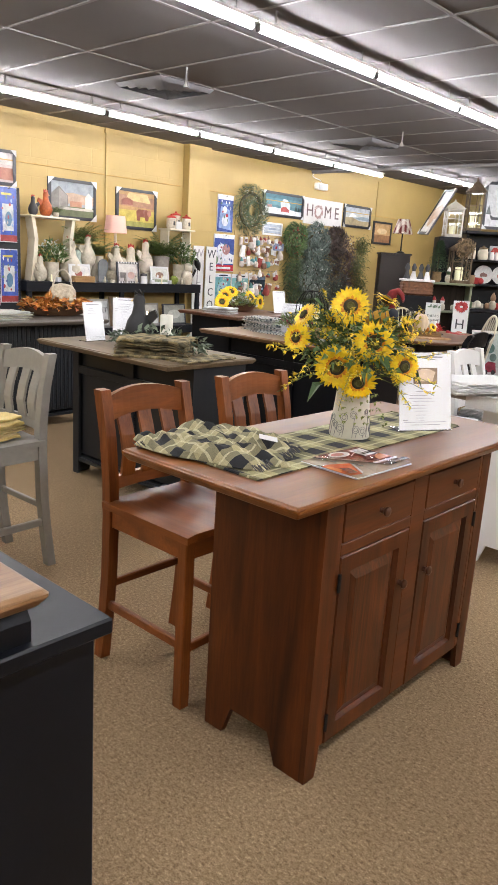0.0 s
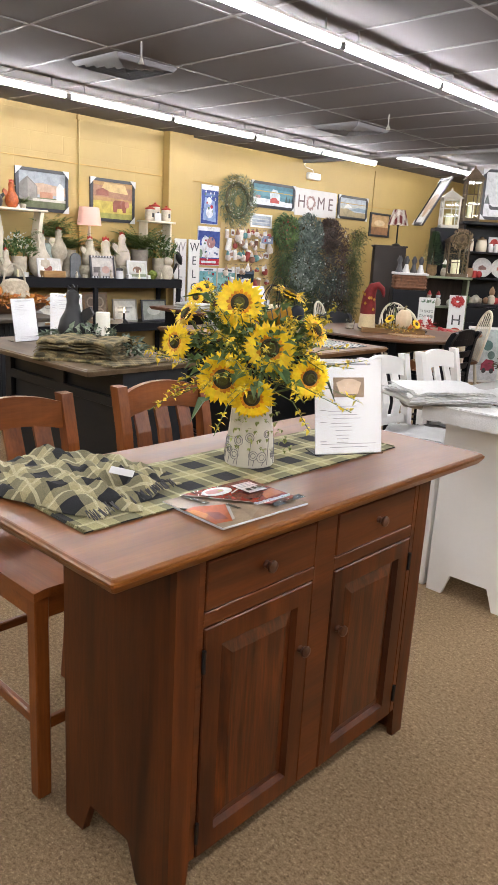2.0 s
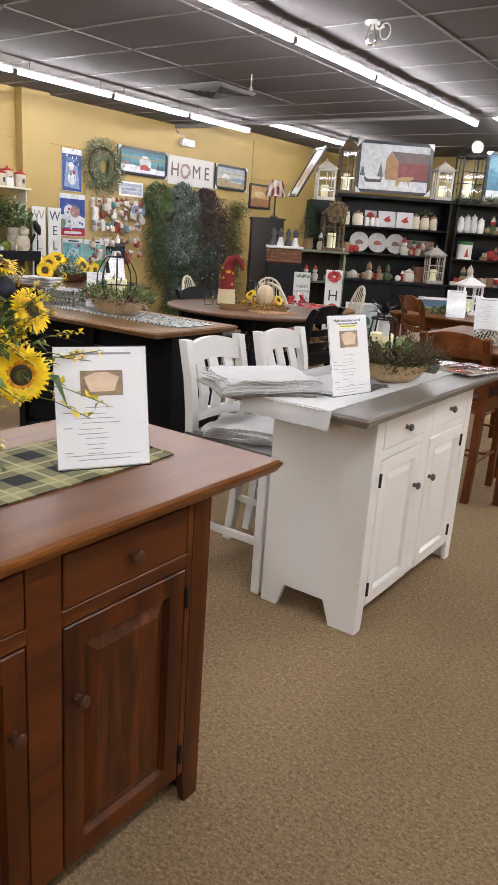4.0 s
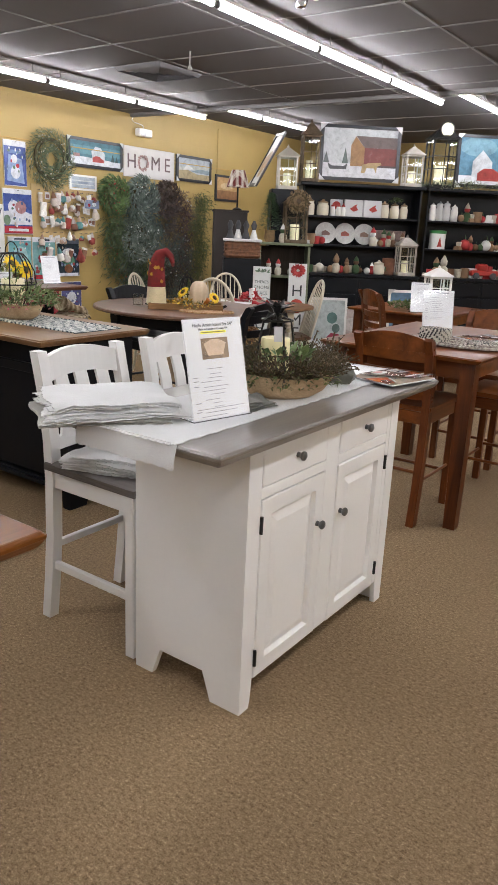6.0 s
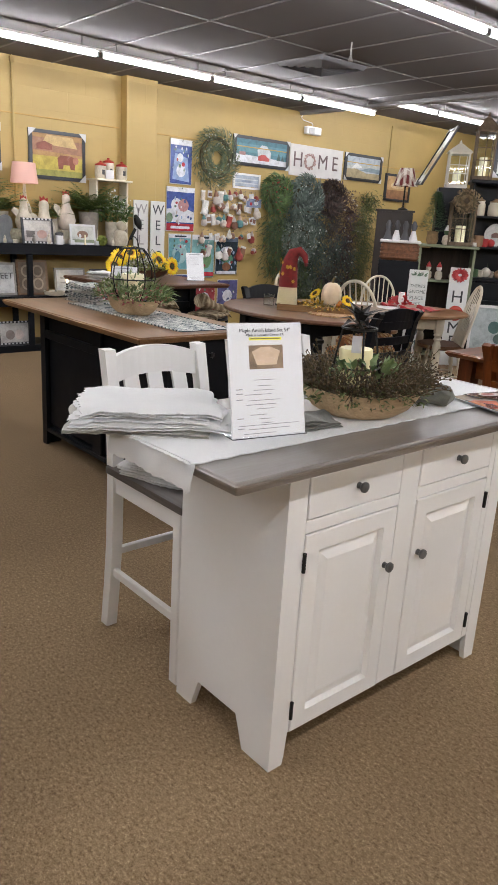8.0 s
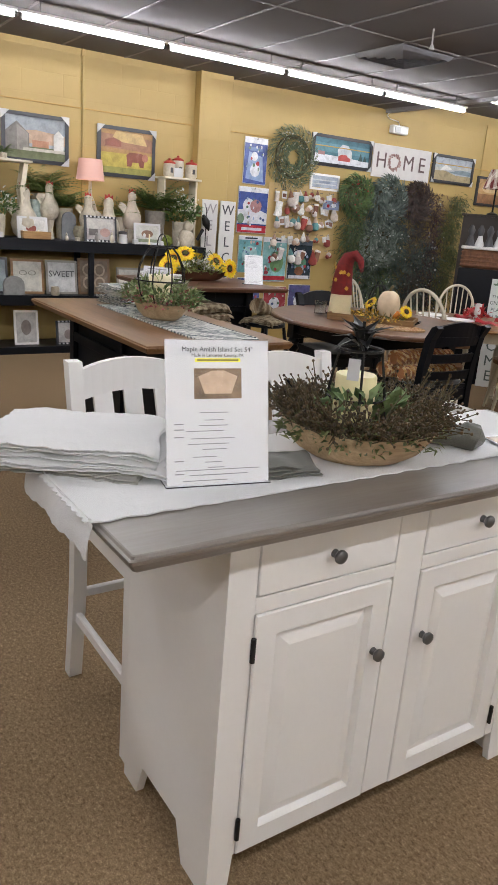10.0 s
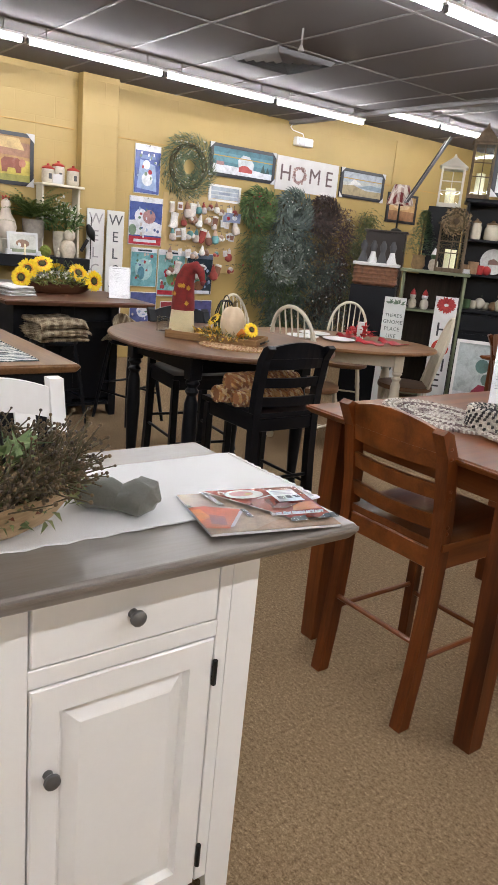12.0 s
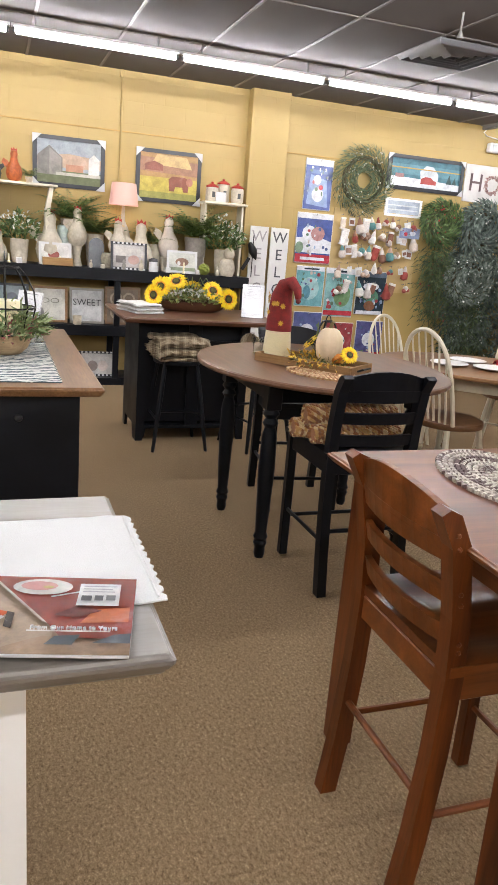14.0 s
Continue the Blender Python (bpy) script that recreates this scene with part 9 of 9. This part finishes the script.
for k in range(4):
    e2 = thing("cloth_bundle", pose(-4.24, 9.60, 1.351, 0, 0, 40) @ pose(-0.14 + 0.09 * k, 0.02 * (k % 2), 0), "dark and white cloth doll bundle in the basket", "ornament", "basket bundles")
    part("skirt", Geo().lathe([(0.05, 0), (0.03, 0.06), (0.02, 0.1)], seg=10), LINEN if k % 2 else INK, e2, smooth=True)
    part("top", Geo().lathe([(0.022, 0.1), (0.035, 0.15), (0.012, 0.2)], seg=10), INK, e2, smooth=True)
# corner dresser with a checked lamp
e = thing("corner_dresser", pose(-5.54, 11.06, 0, 0, 0, 40), "dark narrow dresser by the wall", "dresser")
part("body", Geo().box((0, 0, 0.84), (0.46, 0.4, 1.68), 0.004), paint((0.03, 0.02, 0.016), 0.5, 0.2), e)
part("top", Geo().box((0, 0, 1.69), (0.5, 0.44, 0.025), 0.004), paint((0.03, 0.02, 0.016), 0.5, 0.2), e)
e = thing("table_lamp", pose(-5.45, 11.10, 1.703, 0, 0, 40), "dark lamp with a red and white checked shade", "lamp")
part("stem", Geo().lathe([(0.07, 0), (0.06, 0.02), (0.012, 0.04), (0.010, 0.33)], seg=12), IRON, e, smooth=True)
part("shade", Geo().lathe([(0.16, 0.30), (0.09, 0.52)], seg=20, cap=False), plaid((0.62, 0.55, 0.48), (0.15, 0.02, 0.02), (0.7, 0.65, 0.6), 0.075), e, "checked shade", True)
part("bulb", Geo().blob((0, 0, 0.40), 0.03, 10, 8), glow((1.0, 0.72, 0.38), 24.0), e, "lit warm bulb")
# signs and pictures standing on the floor
fl = Geo()
for k in range(26):
    a = k * 2.4
    fl.leaf((0.02 * math.cos(a), 0.465 + 0.012 * math.sin(a), 0.018), (math.cos(a), math.sin(a) * 0.6, 0.15), (0, 0, 1), 0.075, 0.045, 0.1)
ap = Geo(Matrix.Translation((0, 0.045, 0.02))).lathe([(0.001, -0.004), (0.078, 0.0), (0.084, 0.004), (0.06, 0.014), (0.001, 0.016)], seg=18)
e = board_sign(H(-0.285, -0.52, 0.545, True) @ pose(0, 0, 0, -4), 0.215, 1.09, "", 0.1, "tall white sign reading HOME with red flowers", (0.80, 0.80, 0.79), extra=(("red_flowers", fl, leaves((0.40, 0.02, 0.03), (0.60, 0.06, 0.05))), ("ornament_o", ap, paint((0.50, 0.04, 0.02), 0.4, 0.2, 20))))
for t, y in (("H", 0.22), ("M", -0.125), ("E", -0.28)):
    part("letter", add_letters(Geo(), t, 0.19, pose(0, y, 0.0175)), INK, e)
e = board_sign(H(-0.76, -0.98, 0.53, True) @ pose(0, 0, 0, -4), 0.20, 1.06, "", 0.1, "tall pale sign reading THERE'S GNOME PLACE LIKE HOME", (0.68, 0.70, 0.68))
for t, y, s in (("THERE'S", 0.36, 0.045), ("GNOME", 0.30, 0.05), ("PLACE", 0.235, 0.05), ("LIKE", 0.17, 0.05), ("H", 0.03, 0.15), ("O", -0.12, 0.15), ("M", -0.27, 0.15), ("E", -0.42, 0.15)):
    part("letter" if len(t) == 1 else "word", add_letters(Geo(), t, s, pose(0, y, 0.0175)), paint((0.10, 0.13, 0.12), 0.6), e)
sp = Geo()
for k in range(14):
    sp.leaf((-0.06 + 0.009 * k, 0.47, 0.018), (math.cos(k), 0.5 + math.sin(k * 2) * 0.5, 0.2), (0, 0, 1), 0.05, 0.02, 0.1)
part("greenery_print", sp, leaves((0.08, 0.14, 0.1), (0.2, 0.28, 0.2)), e)
picture(H(0.085, -0.70, 0.36, True) @ pose(0, 0, 0, -6), 0.44, 0.72, [((0.55, 0.62, 0.62), FULL), (SNOW, rect(0, 0, 1, 0.3)), ((0.10, 0.22, 0.2), disc(0.62, 0.68, 0.16, 0.1)), ((0.12, 0.2, 0.18), disc(0.75, 0.5, 0.12, 0.08)), ((0.40, 0.03, 0.08), [(0.45, 0.2), (0.45, 0.32), (0.6, 0.42), (0.85, 0.4), (0.9, 0.2)]), ((0.05, 0.05, 0.06), disc(0.55, 0.2, 0.07, 0.05)), ((0.05, 0.05, 0.06), disc(0.8, 0.2, 0.07, 0.05))], "framed winter print with a red tractor standing on the floor", 0.02, WHITEP, False)
picture(H(0.48, -0.55, 0.31, True) @ pose(0, 0, 0, -6), 0.56, 0.60, [((0.62, 0.50, 0.46), FULL), ((0.50, 0.10, 0.12), rect(0, 0.1, 1, 0.3)), ((0.25, 0.3, 0.22), disc(0.5, 0.2, 0.2, 0.1)), ((0.72, 0.66, 0.62), disc(0.4, 0.65, 0.25, 0.15))], "holiday print with red flowers standing on the floor", 0.02, WHITEP, False)
picture(H(1.05, -0.55, 0.42, True) @ pose(0, 0, 0, -6), 0.42, 0.82, [((0.10, 0.22, 0.34), FULL), (SNOW, rect(0, 0, 1, 0.3))], "blue winter print standing on the floor", 0.02, WHITEP, True)
e = thing("greenery_bowl", pose(-2.05, 9.45, 0.781), "green garland laid on the far table", "plant")
sprigs(e, "leaves", 260, 0.24, 0.14, 0.0, 0.07, LEAFG, 0.05, 0.016, 127)
info_sign(pose(-1.85, 9.2, 0.781, 0, 0, 40), 0.2, 0.27, False, 10, False, "price sheet on the far table", 6)
# bare bulb fixture and sprinkler heads on the ceiling
e = thing("flood_light", pose(-1.86, 6.86, ZC), "clear glass bulb fixture hanging from the ceiling", "light fixture")
part("plate", Geo().lathe([(0.05, -0.02), (0.05, 0.0)], seg=14), WHITEP, e)
part("arm", Geo().tube([(0, 0, -0.02), (0.04, 0.02, -0.05), (0.07, 0.04, -0.03)], 0.008, 6), WHITEP, e)
part("bulb", Geo().lathe([(0.015, -0.02), (0.03, -0.06), (0.042, -0.11), (0.03, -0.145), (0.002, -0.155)], seg=14), glass(0.12), e, "unlit clear bulb", True)
part("loop", Geo().tube([(0.08 + 0.04 * math.cos(k * math.pi / 8), 0.04, -0.06 + 0.05 * math.sin(k * math.pi / 8)) for k in range(16)], 0.004, 5, True), WHITEP, e)
for x, y in ((-3.79, 4.94), (-3.67, 7.96)):
    e = thing("sprinkler_head", pose(x, y, ZC), "small white pendant hook under the ceiling", "sprinkler", "sprinkler heads")
    part("pipe", Geo().lathe([(0.007, -0.13), (0.007, 0.0)], seg=8), paint((0.34, 0.33, 0.31), 0.4, 0.1, 10, 80, 0.1, 0.3), e)
    part("head", Geo().lathe([(0.022, -0.15), (0.017, -0.13), (0.008, -0.11)], seg=12), paint((0.40, 0.40, 0.39), 0.4), e, smooth=True)
